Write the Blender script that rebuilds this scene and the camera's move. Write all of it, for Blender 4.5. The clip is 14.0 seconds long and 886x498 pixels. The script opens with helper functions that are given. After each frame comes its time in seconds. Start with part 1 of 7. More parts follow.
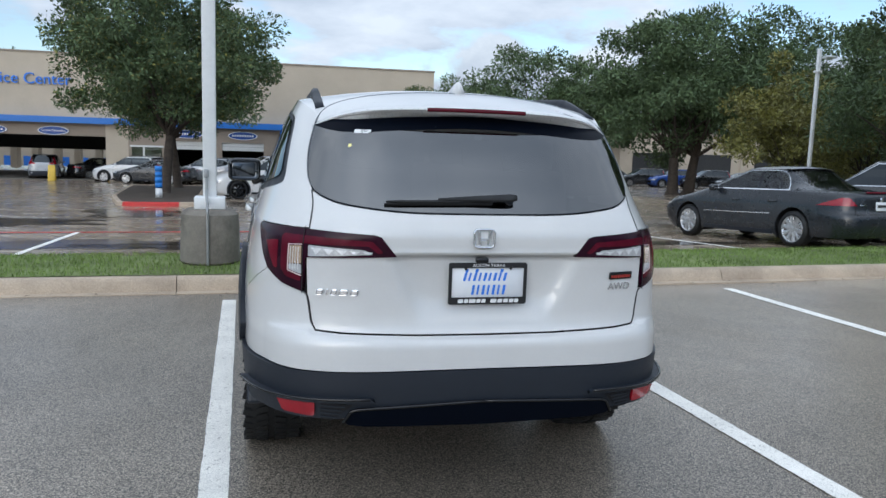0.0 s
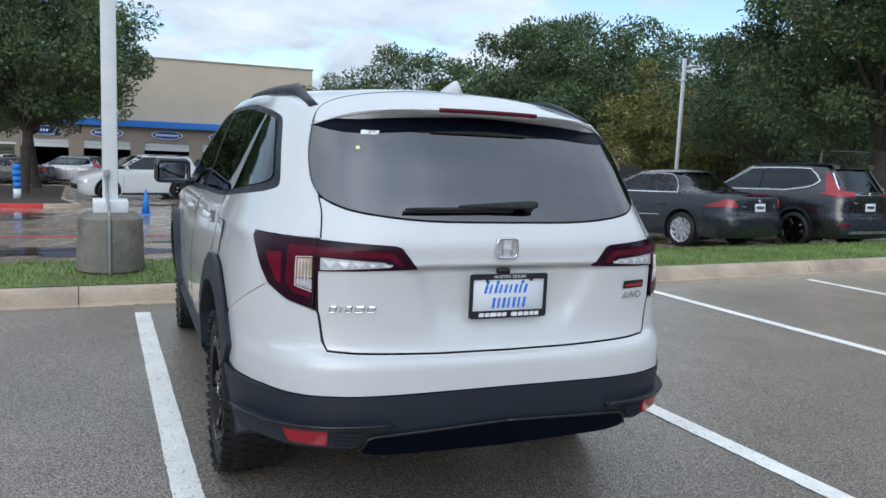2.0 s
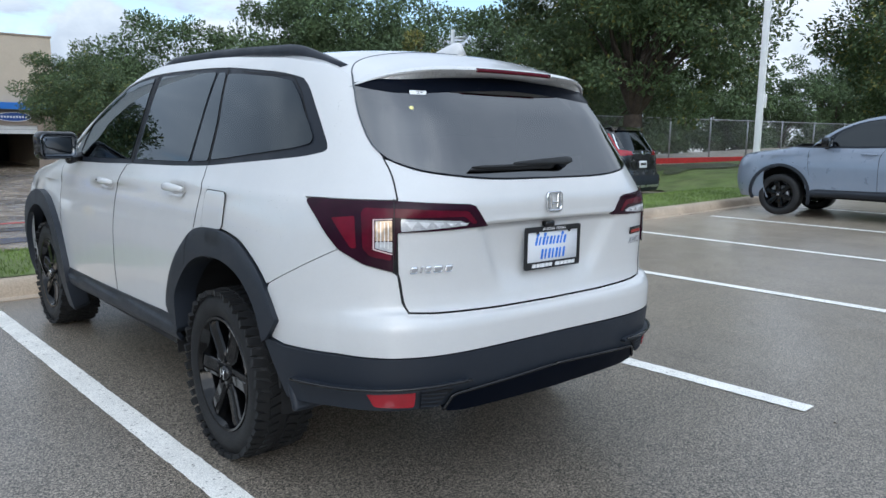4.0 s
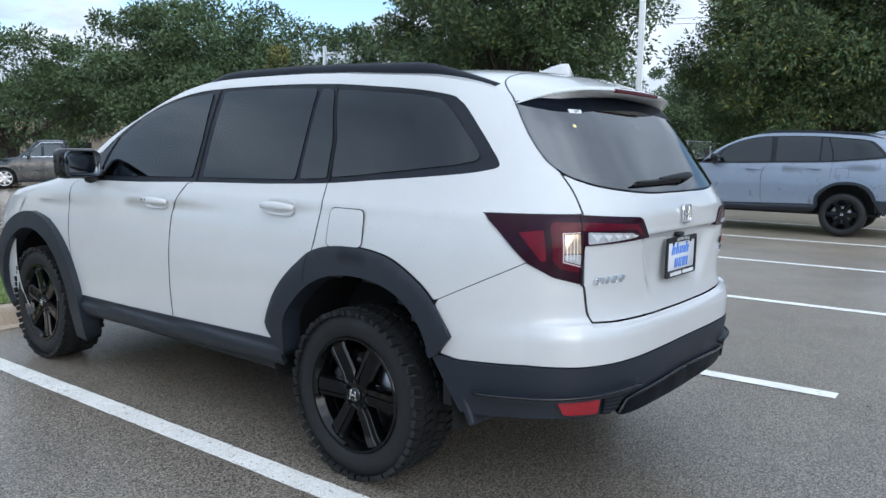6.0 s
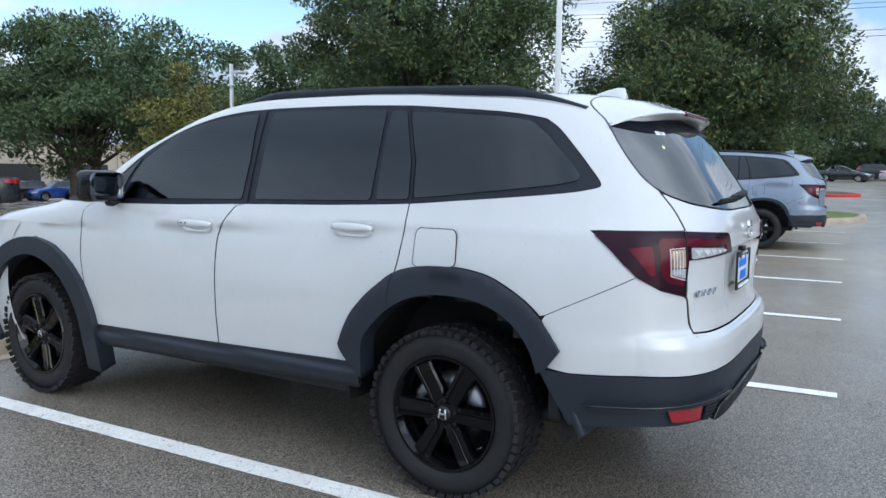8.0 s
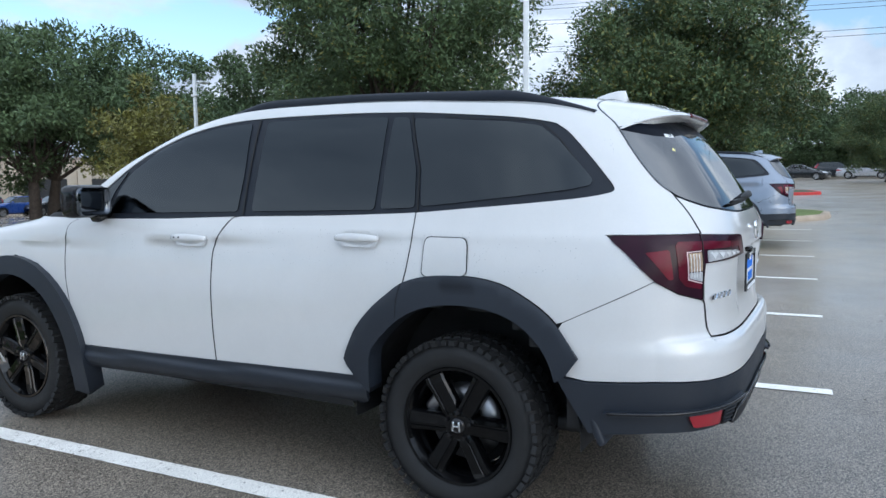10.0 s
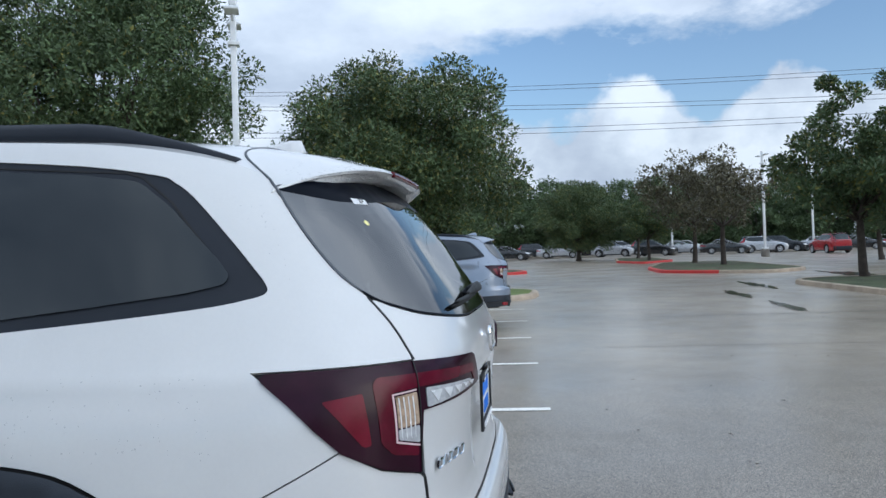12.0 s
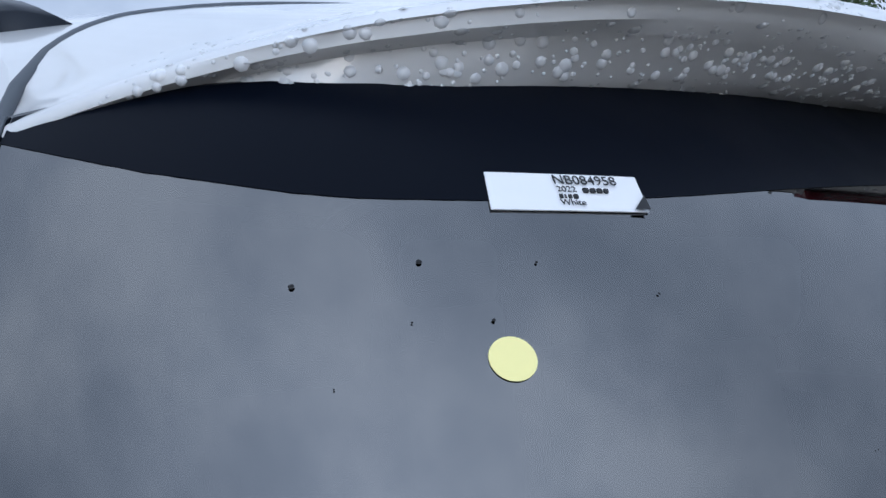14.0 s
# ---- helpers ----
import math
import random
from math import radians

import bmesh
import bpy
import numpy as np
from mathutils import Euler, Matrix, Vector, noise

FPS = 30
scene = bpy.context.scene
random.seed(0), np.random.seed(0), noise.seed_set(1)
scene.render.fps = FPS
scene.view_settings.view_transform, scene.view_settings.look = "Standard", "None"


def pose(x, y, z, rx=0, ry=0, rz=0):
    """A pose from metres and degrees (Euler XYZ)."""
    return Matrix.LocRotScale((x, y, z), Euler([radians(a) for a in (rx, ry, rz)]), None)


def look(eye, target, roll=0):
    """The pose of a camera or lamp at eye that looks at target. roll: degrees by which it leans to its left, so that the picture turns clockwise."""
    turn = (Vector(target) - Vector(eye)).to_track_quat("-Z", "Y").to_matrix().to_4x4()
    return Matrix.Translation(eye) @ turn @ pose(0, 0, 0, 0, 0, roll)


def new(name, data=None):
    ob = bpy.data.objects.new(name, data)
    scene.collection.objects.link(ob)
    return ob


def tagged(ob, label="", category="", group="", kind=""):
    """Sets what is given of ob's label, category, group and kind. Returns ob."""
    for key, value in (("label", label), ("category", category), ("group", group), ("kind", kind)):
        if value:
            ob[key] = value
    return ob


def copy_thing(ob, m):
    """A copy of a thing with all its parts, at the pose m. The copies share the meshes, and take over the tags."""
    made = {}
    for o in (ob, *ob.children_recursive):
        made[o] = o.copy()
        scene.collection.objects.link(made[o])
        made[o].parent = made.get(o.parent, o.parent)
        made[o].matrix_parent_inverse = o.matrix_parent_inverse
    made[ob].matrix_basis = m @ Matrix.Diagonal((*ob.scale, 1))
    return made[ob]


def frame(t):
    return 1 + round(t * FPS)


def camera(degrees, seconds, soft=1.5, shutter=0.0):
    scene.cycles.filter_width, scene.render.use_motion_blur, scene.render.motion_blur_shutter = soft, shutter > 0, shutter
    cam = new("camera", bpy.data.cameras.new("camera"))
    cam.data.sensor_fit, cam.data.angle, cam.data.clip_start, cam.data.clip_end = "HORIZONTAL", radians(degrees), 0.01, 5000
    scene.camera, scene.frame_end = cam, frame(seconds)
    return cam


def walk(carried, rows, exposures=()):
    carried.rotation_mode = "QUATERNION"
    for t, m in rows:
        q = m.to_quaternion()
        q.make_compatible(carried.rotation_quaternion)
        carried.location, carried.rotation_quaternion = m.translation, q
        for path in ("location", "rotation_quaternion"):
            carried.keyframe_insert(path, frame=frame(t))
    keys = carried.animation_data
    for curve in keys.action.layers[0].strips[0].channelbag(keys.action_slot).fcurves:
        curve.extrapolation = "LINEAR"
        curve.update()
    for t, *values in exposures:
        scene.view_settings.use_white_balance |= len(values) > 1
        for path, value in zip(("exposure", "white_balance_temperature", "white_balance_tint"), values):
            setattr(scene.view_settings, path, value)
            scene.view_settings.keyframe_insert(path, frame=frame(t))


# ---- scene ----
cam = camera(60.5, 14.0)
PATH = [
    (0, (-0.812, -3.77, 1.456), (-0.37, -1.837, 1.194), 1.8),
    (0.5, (-0.902, -3.713, 1.448), (-0.417, -1.79, 1.192), 2.6),
    (1, (-1.031, -3.662, 1.461), (-0.479, -1.756, 1.214), 2.9),
    (1.5, (-1.134, -3.593, 1.453), (-0.489, -1.716, 1.211), 2.7),
    (2, (-1.263, -3.416, 1.448), (-0.505, -1.581, 1.199), 2.4),
    (2.5, (-1.48, -3.281, 1.423), (-0.592, -1.508, 1.164), 2.2),
    (3, (-1.757, -3.187, 1.42), (-0.729, -1.495, 1.138), 2.1),
    (3.2, (-1.843, -3.158, 1.412), (-0.76, -1.501, 1.123), 2.0),
    (5.3, (-2.736, -2.392, 1.34), (-1.253, -1.084, 1.039), 0.2),
    (5.5, (-2.806, -2.321, 1.353), (-1.306, -1.031, 1.058), 0.5),
    (6, (-3.043, -2.16, 1.358), (-1.492, -0.923, 1.102), 0.9),
    (6.5, (-3.23, -2.037, 1.353), (-1.619, -0.874, 1.126), 1.0),
    (7, (-3.306, -1.798, 1.355), (-1.641, -0.713, 1.135), 0.9),
    (7.5, (-3.465, -1.596, 1.349), (-1.758, -0.577, 1.131), 0.5),
    (7.7, (-3.516, -1.572, 1.351), (-1.809, -0.55, 1.145), 0.6),
    (10, (-3.558, -1.373, 1.357), (-1.804, -0.429, 1.171), -0.6),
    (10.5, (-3.319, -1.187, 1.351), (-1.509, -0.344, 1.237), -1.7),
    (11, (-3.153, -1.049, 1.349), (-1.268, -0.379, 1.343), -2.4),
    (11.5, (-2.777, -1.17, 1.361), (-0.839, -0.693, 1.483), -4.6),
    (12, (-2.319, -1.192, 1.368), (-0.338, -0.918, 1.39), -1.8),
    (12.5, (-1.864, -1.296, 1.409), (0.123, -1.068, 1.447), -1.7),
    (12.8, (-1.537, -1.299, 1.428), (0.389, -0.767, 1.519), -1.3),
    (13, (-1.355, -1.254, 1.434), (0.507, -0.525, 1.455), -0.5),
    (13.5, (-0.968, -1.08, 1.469), (0.745, -0.052, 1.374), 2.4),
    (13.8, (-0.777, -0.99, 1.475), (0.642, 0.418, 1.415), 0.6),
    (14, (-0.668, -0.939, 1.493), (0.49, 0.692, 1.488), 0.2),
]
walk(cam, [(t, look(eye, target, roll)) for t, eye, target, roll in PATH], [(0, 1.00, 5700, 6), (5, 1.18, 5600, 6), (10, 1.24, 5500, 6), (11.5, 0.96, 5550, 6), (12.3, 1.00, 5550, 6), (13, 0.78, 5500, 6), (14, 0.90, 5300, 9)])

# ---------------------------------------------------------------- light
SUN_AZ, SUN_EL = radians(208), radians(22)
world = bpy.data.worlds.new("sky")
scene.world = world
world.use_nodes = True
wn, wl = world.node_tree.nodes, world.node_tree.links
wn.clear()
w_out = wn.new("ShaderNodeOutputWorld")
w_bg = wn.new("ShaderNodeBackground")
w_sky = wn.new("ShaderNodeTexSky")
w_sky.sky_type, w_sky.sun_disc = "NISHITA", False
w_sky.sun_elevation, w_sky.sun_rotation = SUN_EL, SUN_AZ
w_sky.air_density, w_sky.dust_density, w_sky.ozone_density = 1.0, 0.9, 1.6
w_tc = wn.new("ShaderNodeTexCoord")
# the cloud layer: the direction laid out on a flat deck, so that clouds crowd towards the horizon
w_sep = wn.new("ShaderNodeSeparateXYZ")
wl.new(w_tc.outputs["Generated"], w_sep.inputs[0])


def w_math(op, a, b=None, clamp=False):
    n = wn.new("ShaderNodeMath")
    n.operation, n.use_clamp = op, clamp
    for k, v in enumerate((a, b)):
        if v is None:
            continue
        if hasattr(v, "is_linked"):
            wl.new(v, n.inputs[k])
        else:
            n.inputs[k].default_value = v
    return n.outputs[0]


w_zz = w_math("ADD", w_math("MAXIMUM", w_sep.outputs[2], 0.0), 0.22)
w_deck = wn.new("ShaderNodeCombineXYZ")
wl.new(w_math("DIVIDE", w_sep.outputs[0], w_zz), w_deck.inputs[0])
wl.new(w_math("DIVIDE", w_sep.outputs[1], w_zz), w_deck.inputs[1])
w_deck.inputs[2].default_value = 0.35


def w_noise(scale, detail, rough, offset):
    m = wn.new("ShaderNodeMapping")
    m.inputs["Location"].default_value = offset
    n = wn.new("ShaderNodeTexNoise")
    n.inputs["Scale"].default_value, n.inputs["Detail"].default_value, n.inputs["Roughness"].default_value = scale, detail, rough
    wl.new(w_deck.outputs[0], m.inputs[0])
    wl.new(m.outputs[0], n.inputs["Vector"])
    return n.outputs["Fac"]


def w_ramp(fac, stops):
    r = wn.new("ShaderNodeValToRGB")
    el = r.color_ramp.elements
    while len(el) > len(stops):
        el.remove(el[-1])
    while len(el) < len(stops):
        el.new(0.5)
    for e, (p, c) in zip(el, stops):
        e.position, e.color = p, (*c, 1)
    wl.new(fac, r.inputs[0])
    return r.outputs[0]


# puffed clouds standing on the horizon, thinning upwards, under a ragged deck of rain cloud
w_puff_n = wn.new("ShaderNodeTexNoise")
w_puff_n.inputs["Scale"].default_value, w_puff_n.inputs["Detail"].default_value, w_puff_n.inputs["Roughness"].default_value = 6.5, 9, 0.55
w_puff_m = wn.new("ShaderNodeMapping")
w_puff_m.inputs["Location"].default_value, w_puff_m.inputs["Scale"].default_value = (5.2, 1.1, 3.3), (1, 1, 1.25)
wl.new(w_tc.outputs["Generated"], w_puff_m.inputs[0])
wl.new(w_puff_m.outputs[0], w_puff_n.inputs["Vector"])
# how high the heaped clouds reach, by compass bearing from 0 to 125 degrees
w_turn = w_math("DIVIDE", w_math("ARCTAN2", w_sep.outputs[0], w_sep.outputs[1]), radians(125), True)
HEAPS = [(0, 4.4), (6, 5.2), (9.5, 7.4), (12.5, 6.0), (16.5, 8.6), (22, 6.5), (30, 6.5), (40, 9), (48, 10.5), (58, 12), (72, 14), (84, 12), (91, 10.2), (97, 12.2), (101.5, 9.0), (104.5, 11.5), (106.5, 14.6), (109.5, 11.2), (118, 10), (125, 9)]
w_reach = w_ramp(w_turn, [(a / 125, (math.sin(radians(e)),) * 3) for a, e in HEAPS])
w_puff = w_ramp(w_math("ADD", w_math("MULTIPLY", w_math("SUBTRACT", w_puff_n.outputs["Fac"], 0.5), 0.24), w_math("ADD", w_math("SUBTRACT", w_reach, w_sep.outputs[2]), 0.5)), [(0.496, (0, 0, 0)), (0.516, (1, 1, 1))])
w_edge = w_math("ADD", w_math("ADD", w_sep.outputs[2], w_math("MULTIPLY", w_sep.outputs[1], 0.12)), w_math("MULTIPLY", w_noise(1.6, 9, 0.58, (3.1, 1.7, 0)), 0.30))
w_high = w_ramp(w_edge, [(0.402, (0, 0, 0)), (0.434, (1, 1, 1))])
w_shade = w_ramp(w_noise(1.5, 7, 0.55, (7.3, 2.2, 0.4)), [(0.30, (0.46, 0.50, 0.57)), (0.50, (0.65, 0.68, 0.74)), (0.66, (0.88, 0.89, 0.92))])
w_fac = w_math("MAXIMUM", w_puff, w_high, True)
SKY, CLOUD = 0.078, 0.58
w_blue = wn.new("ShaderNodeMix")
w_blue.data_type, w_blue.blend_type = "RGBA", "MULTIPLY"
w_blue.inputs["Factor"].default_value = 1.0
wl.new(w_sky.outputs[0], w_blue.inputs["A"])
w_blue.inputs["B"].default_value = (SKY * 1.10, SKY * 1.03, SKY * 1.0, 1)
w_white = wn.new("ShaderNodeMix")
w_white.data_type, w_white.blend_type = "RGBA", "MULTIPLY"
w_white.inputs["Factor"].default_value = 1.0
w_lit = wn.new("ShaderNodeMix")  # the puffed clouds stand in the sun
w_lit.data_type = "RGBA"
wl.new(w_math("MULTIPLY", w_math("SUBTRACT", 1.0, w_high, True), 0.85), w_lit.inputs["Factor"])
wl.new(w_shade, w_lit.inputs["A"])
wl.new(w_ramp(w_puff_n.outputs["Fac"], [(0.36, (0.52, 0.55, 0.61)), (0.50, (0.67, 0.695, 0.735)), (0.63, (0.95, 0.95, 0.95))]), w_lit.inputs["B"])
wl.new(w_lit.outputs["Result"], w_white.inputs["A"])
# the overcast sky grows a little brighter from the horizon to the zenith
w_grow = wn.new("ShaderNodeCombineXYZ")
w_up = w_math("MULTIPLY", w_math("ADD", 0.80, w_math("MULTIPLY", w_math("MAXIMUM", w_sep.outputs[2], 0.0), 0.50)), CLOUD)
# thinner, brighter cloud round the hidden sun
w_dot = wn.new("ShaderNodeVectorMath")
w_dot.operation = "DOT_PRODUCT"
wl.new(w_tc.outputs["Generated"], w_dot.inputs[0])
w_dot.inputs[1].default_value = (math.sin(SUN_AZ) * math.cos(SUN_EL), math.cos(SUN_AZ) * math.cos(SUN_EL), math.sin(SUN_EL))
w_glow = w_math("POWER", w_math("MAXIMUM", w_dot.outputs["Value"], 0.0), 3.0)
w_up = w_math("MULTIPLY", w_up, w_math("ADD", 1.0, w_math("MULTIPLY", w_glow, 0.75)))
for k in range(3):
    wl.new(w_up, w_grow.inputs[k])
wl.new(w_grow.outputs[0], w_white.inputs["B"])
w_mix = wn.new("ShaderNodeMix")
w_mix.data_type = "RGBA"
wl.new(w_fac, w_mix.inputs["Factor"])
wl.new(w_blue.outputs["Result"], w_mix.inputs["A"])
wl.new(w_white.outputs["Result"], w_mix.inputs["B"])
wl.new(w_mix.outputs["Result"], w_bg.inputs[0])
wl.new(w_bg.outputs[0], w_out.inputs[0])

sun = new("sun", bpy.data.lights.new("sun", "SUN"))
sun.data.energy, sun.data.angle, sun.data.color = 0.27, radians(42), (1.0, 0.97, 0.92)
# the sun's direction, as the sky's: rotation counted clockwise from +y
_sd = Vector((math.sin(SUN_AZ) * math.cos(SUN_EL), math.cos(SUN_AZ) * math.cos(SUN_EL), math.sin(SUN_EL)))
sun.matrix_world = look(_sd * 50, (0, 0, 0))

# ---------------------------------------------------------------- materials
def mat(name, base, rough=0.5, metal=0.0, vary=0.12, scale=8.0, fine=0.0, fine_scale=120.0, bump=0.0, bump_scale=60.0, coat=0.0, rough_vary=0.1, spec=0.5, random_vary=0.0, other=None, other_at=(0.45, 0.65), other_scale=1.5, object_space=True, island=False, fine_range=(0.3, 0.7)):
    """A surface: base colour varied at two scales, roughness varied, a fine bump, and at wish patches of another colour."""
    m = bpy.data.materials.new(name)
    m.use_nodes = True
    n, l = m.node_tree.nodes, m.node_tree.links
    p = n["Principled BSDF"]
    tc = n.new("ShaderNodeTexCoord")
    src = tc.outputs["Object"]
    if not object_space:
        g = n.new("ShaderNodeNewGeometry")
        src = g.outputs["Position"]

    def noise_fac(sc, det=4.0, r=0.6):
        t = n.new("ShaderNodeTexNoise")
        t.inputs["Scale"].default_value, t.inputs["Detail"].default_value, t.inputs["Roughness"].default_value = sc, det, r
        l.new(src, t.inputs["Vector"])
        return t.outputs["Fac"]

    def ranged(fac, a, b, lo=0.3, hi=0.7):
        r = n.new("ShaderNodeMapRange")
        r.inputs["From Min"].default_value, r.inputs["From Max"].default_value = lo, hi
        r.inputs["To Min"].default_value, r.inputs["To Max"].default_value = a, b
        l.new(fac, r.inputs["Value"])
        return r.outputs["Result"]

    def times(col, fac):
        x = n.new("ShaderNodeMix")
        x.data_type, x.blend_type = "RGBA", "MULTIPLY"
        x.inputs["Factor"].default_value = 1.0
        l.new(col, x.inputs["A"])
        l.new(fac, x.inputs["B"])
        return x.outputs["Result"]

    rgb = n.new("ShaderNodeRGB")
    rgb.outputs[0].default_value = (*base, 1)
    col = rgb.outputs[0]
    if other:
        x = n.new("ShaderNodeMix")
        x.data_type = "RGBA"
        l.new(ranged(noise_fac(other_scale, 5), 0, 1, *other_at), x.inputs["Factor"])
        l.new(col, x.inputs["A"])
        x.inputs["B"].default_value = (*other, 1)
        col = x.outputs["Result"]
    if vary:
        col = times(col, ranged(noise_fac(scale), 1 - vary, 1 + vary))
    if fine:
        col = times(col, ranged(noise_fac(fine_scale, 2), 1 - fine, 1 + fine, *fine_range))
    if random_vary:
        if island:
            g2 = n.new("ShaderNodeNewGeometry")
            rnd = g2.outputs["Random Per Island"]
        else:
            oi = n.new("ShaderNodeObjectInfo")
            rnd = oi.outputs["Random"]
        col = times(col, ranged(rnd, 1 - random_vary, 1 + random_vary, 0, 1))
    l.new(col, p.inputs["Base Color"])
    if rough_vary:
        l.new(ranged(noise_fac(scale * 0.7 + 1), max(0.02, rough - rough_vary), min(1, rough + rough_vary)), p.inputs["Roughness"])
    else:
        p.inputs["Roughness"].default_value = rough
    p.inputs["Metallic"].default_value = metal
    p.inputs["Coat Weight"].default_value = coat
    p.inputs["Coat Roughness"].default_value = 0.04
    p.inputs["Specular IOR Level"].default_value = spec
    if bump:
        b = n.new("ShaderNodeBump")
        b.inputs["Strength"].default_value, b.inputs["Distance"].default_value = bump, 0.01
        l.new(noise_fac(bump_scale, 3), b.inputs["Height"])
        l.new(b.outputs[0], p.inputs["Normal"])
    return m


def glass_mat(name, tint, ior=1.5, veil=0.0, veil_colour=(0.25, 0.27, 0.30), mirrored=(1, 1, 1)):
    """A thin pane: it lets tinted light through and mirrors by Fresnel."""
    m = bpy.data.materials.new(name)
    m.use_nodes = True
    n, l = m.node_tree.nodes, m.node_tree.links
    n.clear()
    out = n.new("ShaderNodeOutputMaterial")
    tr = n.new("ShaderNodeBsdfTransparent")
    tr.inputs[0].default_value = (*tint, 1)
    gl = n.new("ShaderNodeBsdfGlossy")
    gl.inputs["Roughness"].default_value = 0.01
    gl.inputs[0].default_value = (*mirrored, 1)
    fr = n.new("ShaderNodeFresnel")
    fr.inputs["IOR"].default_value = ior
    mix = n.new("ShaderNodeMixShader")
    l.new(fr.outputs[0], mix.inputs[0])
    last = tr.outputs[0]
    if veil:
        df = n.new("ShaderNodeBsdfDiffuse")
        df.inputs[0].default_value = (*veil_colour, 1)
        mv = n.new("ShaderNodeMixShader")
        mv.inputs[0].default_value = veil
        l.new(tr.outputs[0], mv.inputs[1])
        l.new(df.outputs[0], mv.inputs[2])
        last = mv.outputs[0]
    l.new(last, mix.inputs[1])
    l.new(gl.outputs[0], mix.inputs[2])
    l.new(mix.outputs[0], out.inputs[0])
    return m


M = {}
M["paint_white"] = mat("white pearl paint", (0.635, 0.632, 0.622), 0.32, vary=0.015, coat=1.0, rough_vary=0.03, fine=0.01)
M["paint_grey"] = mat("blue grey paint", (0.215, 0.255, 0.325), 0.3, vary=0.03, coat=1.0, rough_vary=0.04, metal=0.15)
M["paint_dark"] = mat("dark graphite paint", (0.011, 0.0135, 0.018), 0.3, vary=0.06, coat=0.5)
M["paint_black"] = mat("black paint", (0.008, 0.008, 0.009), 0.28, vary=0.05, coat=1.0)
M["paint_silver"] = mat("silver paint", (0.42, 0.43, 0.45), 0.3, vary=0.04, coat=1.0, metal=0.3)
M["paint_blue"] = mat("bright blue paint", (0.02, 0.07, 0.32), 0.3, vary=0.05, coat=1.0)
M["paint_red"] = mat("red paint", (0.36, 0.015, 0.02), 0.3, vary=0.05, coat=1.0)
M["gap"] = mat("black underbody", (0.006, 0.006, 0.007), 0.7, vary=0.2)
M["clad"] = mat("charcoal grained plastic", (0.0135, 0.0180, 0.0270), 0.5, vary=0.06, bump=0.12, bump_scale=400, rough_vary=0.05)
M["gloss"] = mat("gloss black plastic", (0.008, 0.008, 0.009), 0.1, vary=0.05, rough_vary=0.03)
M["rubber"] = mat("tyre rubber", (0.0075, 0.0078, 0.0085), 0.66, vary=0.2, bump=0.2, bump_scale=200)
M["rim_black"] = mat("gloss black alloy", (0.0022, 0.0023, 0.0027), 0.07, vary=0.1, rough_vary=0.02, spec=0.28)
M["rim_silver"] = mat("silver alloy", (0.55, 0.55, 0.56), 0.3, metal=0.9, vary=0.05)
M["chrome"] = mat("chrome", (0.75, 0.76, 0.78), 0.10, metal=1.0, vary=0.03, rough_vary=0.03)
M["steel"] = mat("brake steel", (0.35, 0.35, 0.36), 0.35, metal=1.0, vary=0.15)
M["glass"] = glass_mat("privacy glass", (0.02, 0.022, 0.025), 1.62, mirrored=(0.86, 0.94, 1.0))
M["glass_rear"] = glass_mat("dark rear glass", (0.02, 0.022, 0.025), 2.35)
M["glass_light"] = glass_mat("tinted glass", (0.70, 0.76, 0.74), 1.55)
M["black_band"] = mat("black glass edge", (0.0018, 0.0032, 0.0075), 0.4, vary=0.05, spec=0.06)
M["trim"] = mat("satin black window trim", (0.011, 0.0145, 0.022), 0.48, vary=0.06, spec=0.3)
M["lens_smoke"] = mat("smoked red lens", (0.020, 0.0022, 0.010), 0.20, vary=0.25, scale=14, spec=0.20, rough_vary=0.03)
M["lens_red"] = mat("red lens", (0.125, 0.004, 0.016), 0.20, vary=0.25, scale=14, spec=0.20, rough_vary=0.03)
M["lens_ring"] = mat("maroon lens ring", (0.085, 0.003, 0.014), 0.18, vary=0.3, scale=14, spec=0.20, rough_vary=0.03)
M["led_facet"] = mat("silver lamp facet", (0.84, 0.85, 0.87), 0.22, metal=0.35, vary=0.15, scale=60, coat=0.6)
M["lens_clear"] = mat("clear ribbed lens", (0.50, 0.505, 0.52), 0.14, vary=0.2, scale=60, coat=1.0, metal=0.25)
M["light_guide"] = mat("pale red light guide", (0.68, 0.50, 0.51), 0.2, vary=0.08, coat=0.4)
M["lens_amber"] = mat("amber bulb behind clear lens", (0.62, 0.45, 0.31), 0.13, vary=0.35, scale=70, coat=1.0, metal=0.55)
M["plate_white"] = mat("white plate insert", (0.75, 0.77, 0.80), 0.4, vary=0.03)
M["ink_blue"] = mat("blue print", (0.045, 0.20, 0.70), 0.45, vary=0.05)
M["ink_white"] = mat("white print", (0.8, 0.8, 0.8), 0.45, vary=0.03)
M["ink_black"] = mat("black print", (0.01, 0.01, 0.011), 0.5, vary=0.03)
M["ink_red"] = mat("orange red print", (0.34, 0.035, 0.025), 0.4, vary=0.03)
M["dot_yellow"] = mat("pale yellow paper dot", (0.88, 0.80, 0.33), 0.6, vary=0.03)
M["seat"] = mat("dark seat cloth", (0.02, 0.02, 0.022), 0.85, vary=0.15)
M["mirror"] = mat("dark mirror glass", (0.10, 0.11, 0.125), 0.04, metal=1.0, vary=0.02, rough_vary=0.0)
M["seal"] = mat("grey rubber seal", (0.080, 0.090, 0.104), 0.6, vary=0.08)
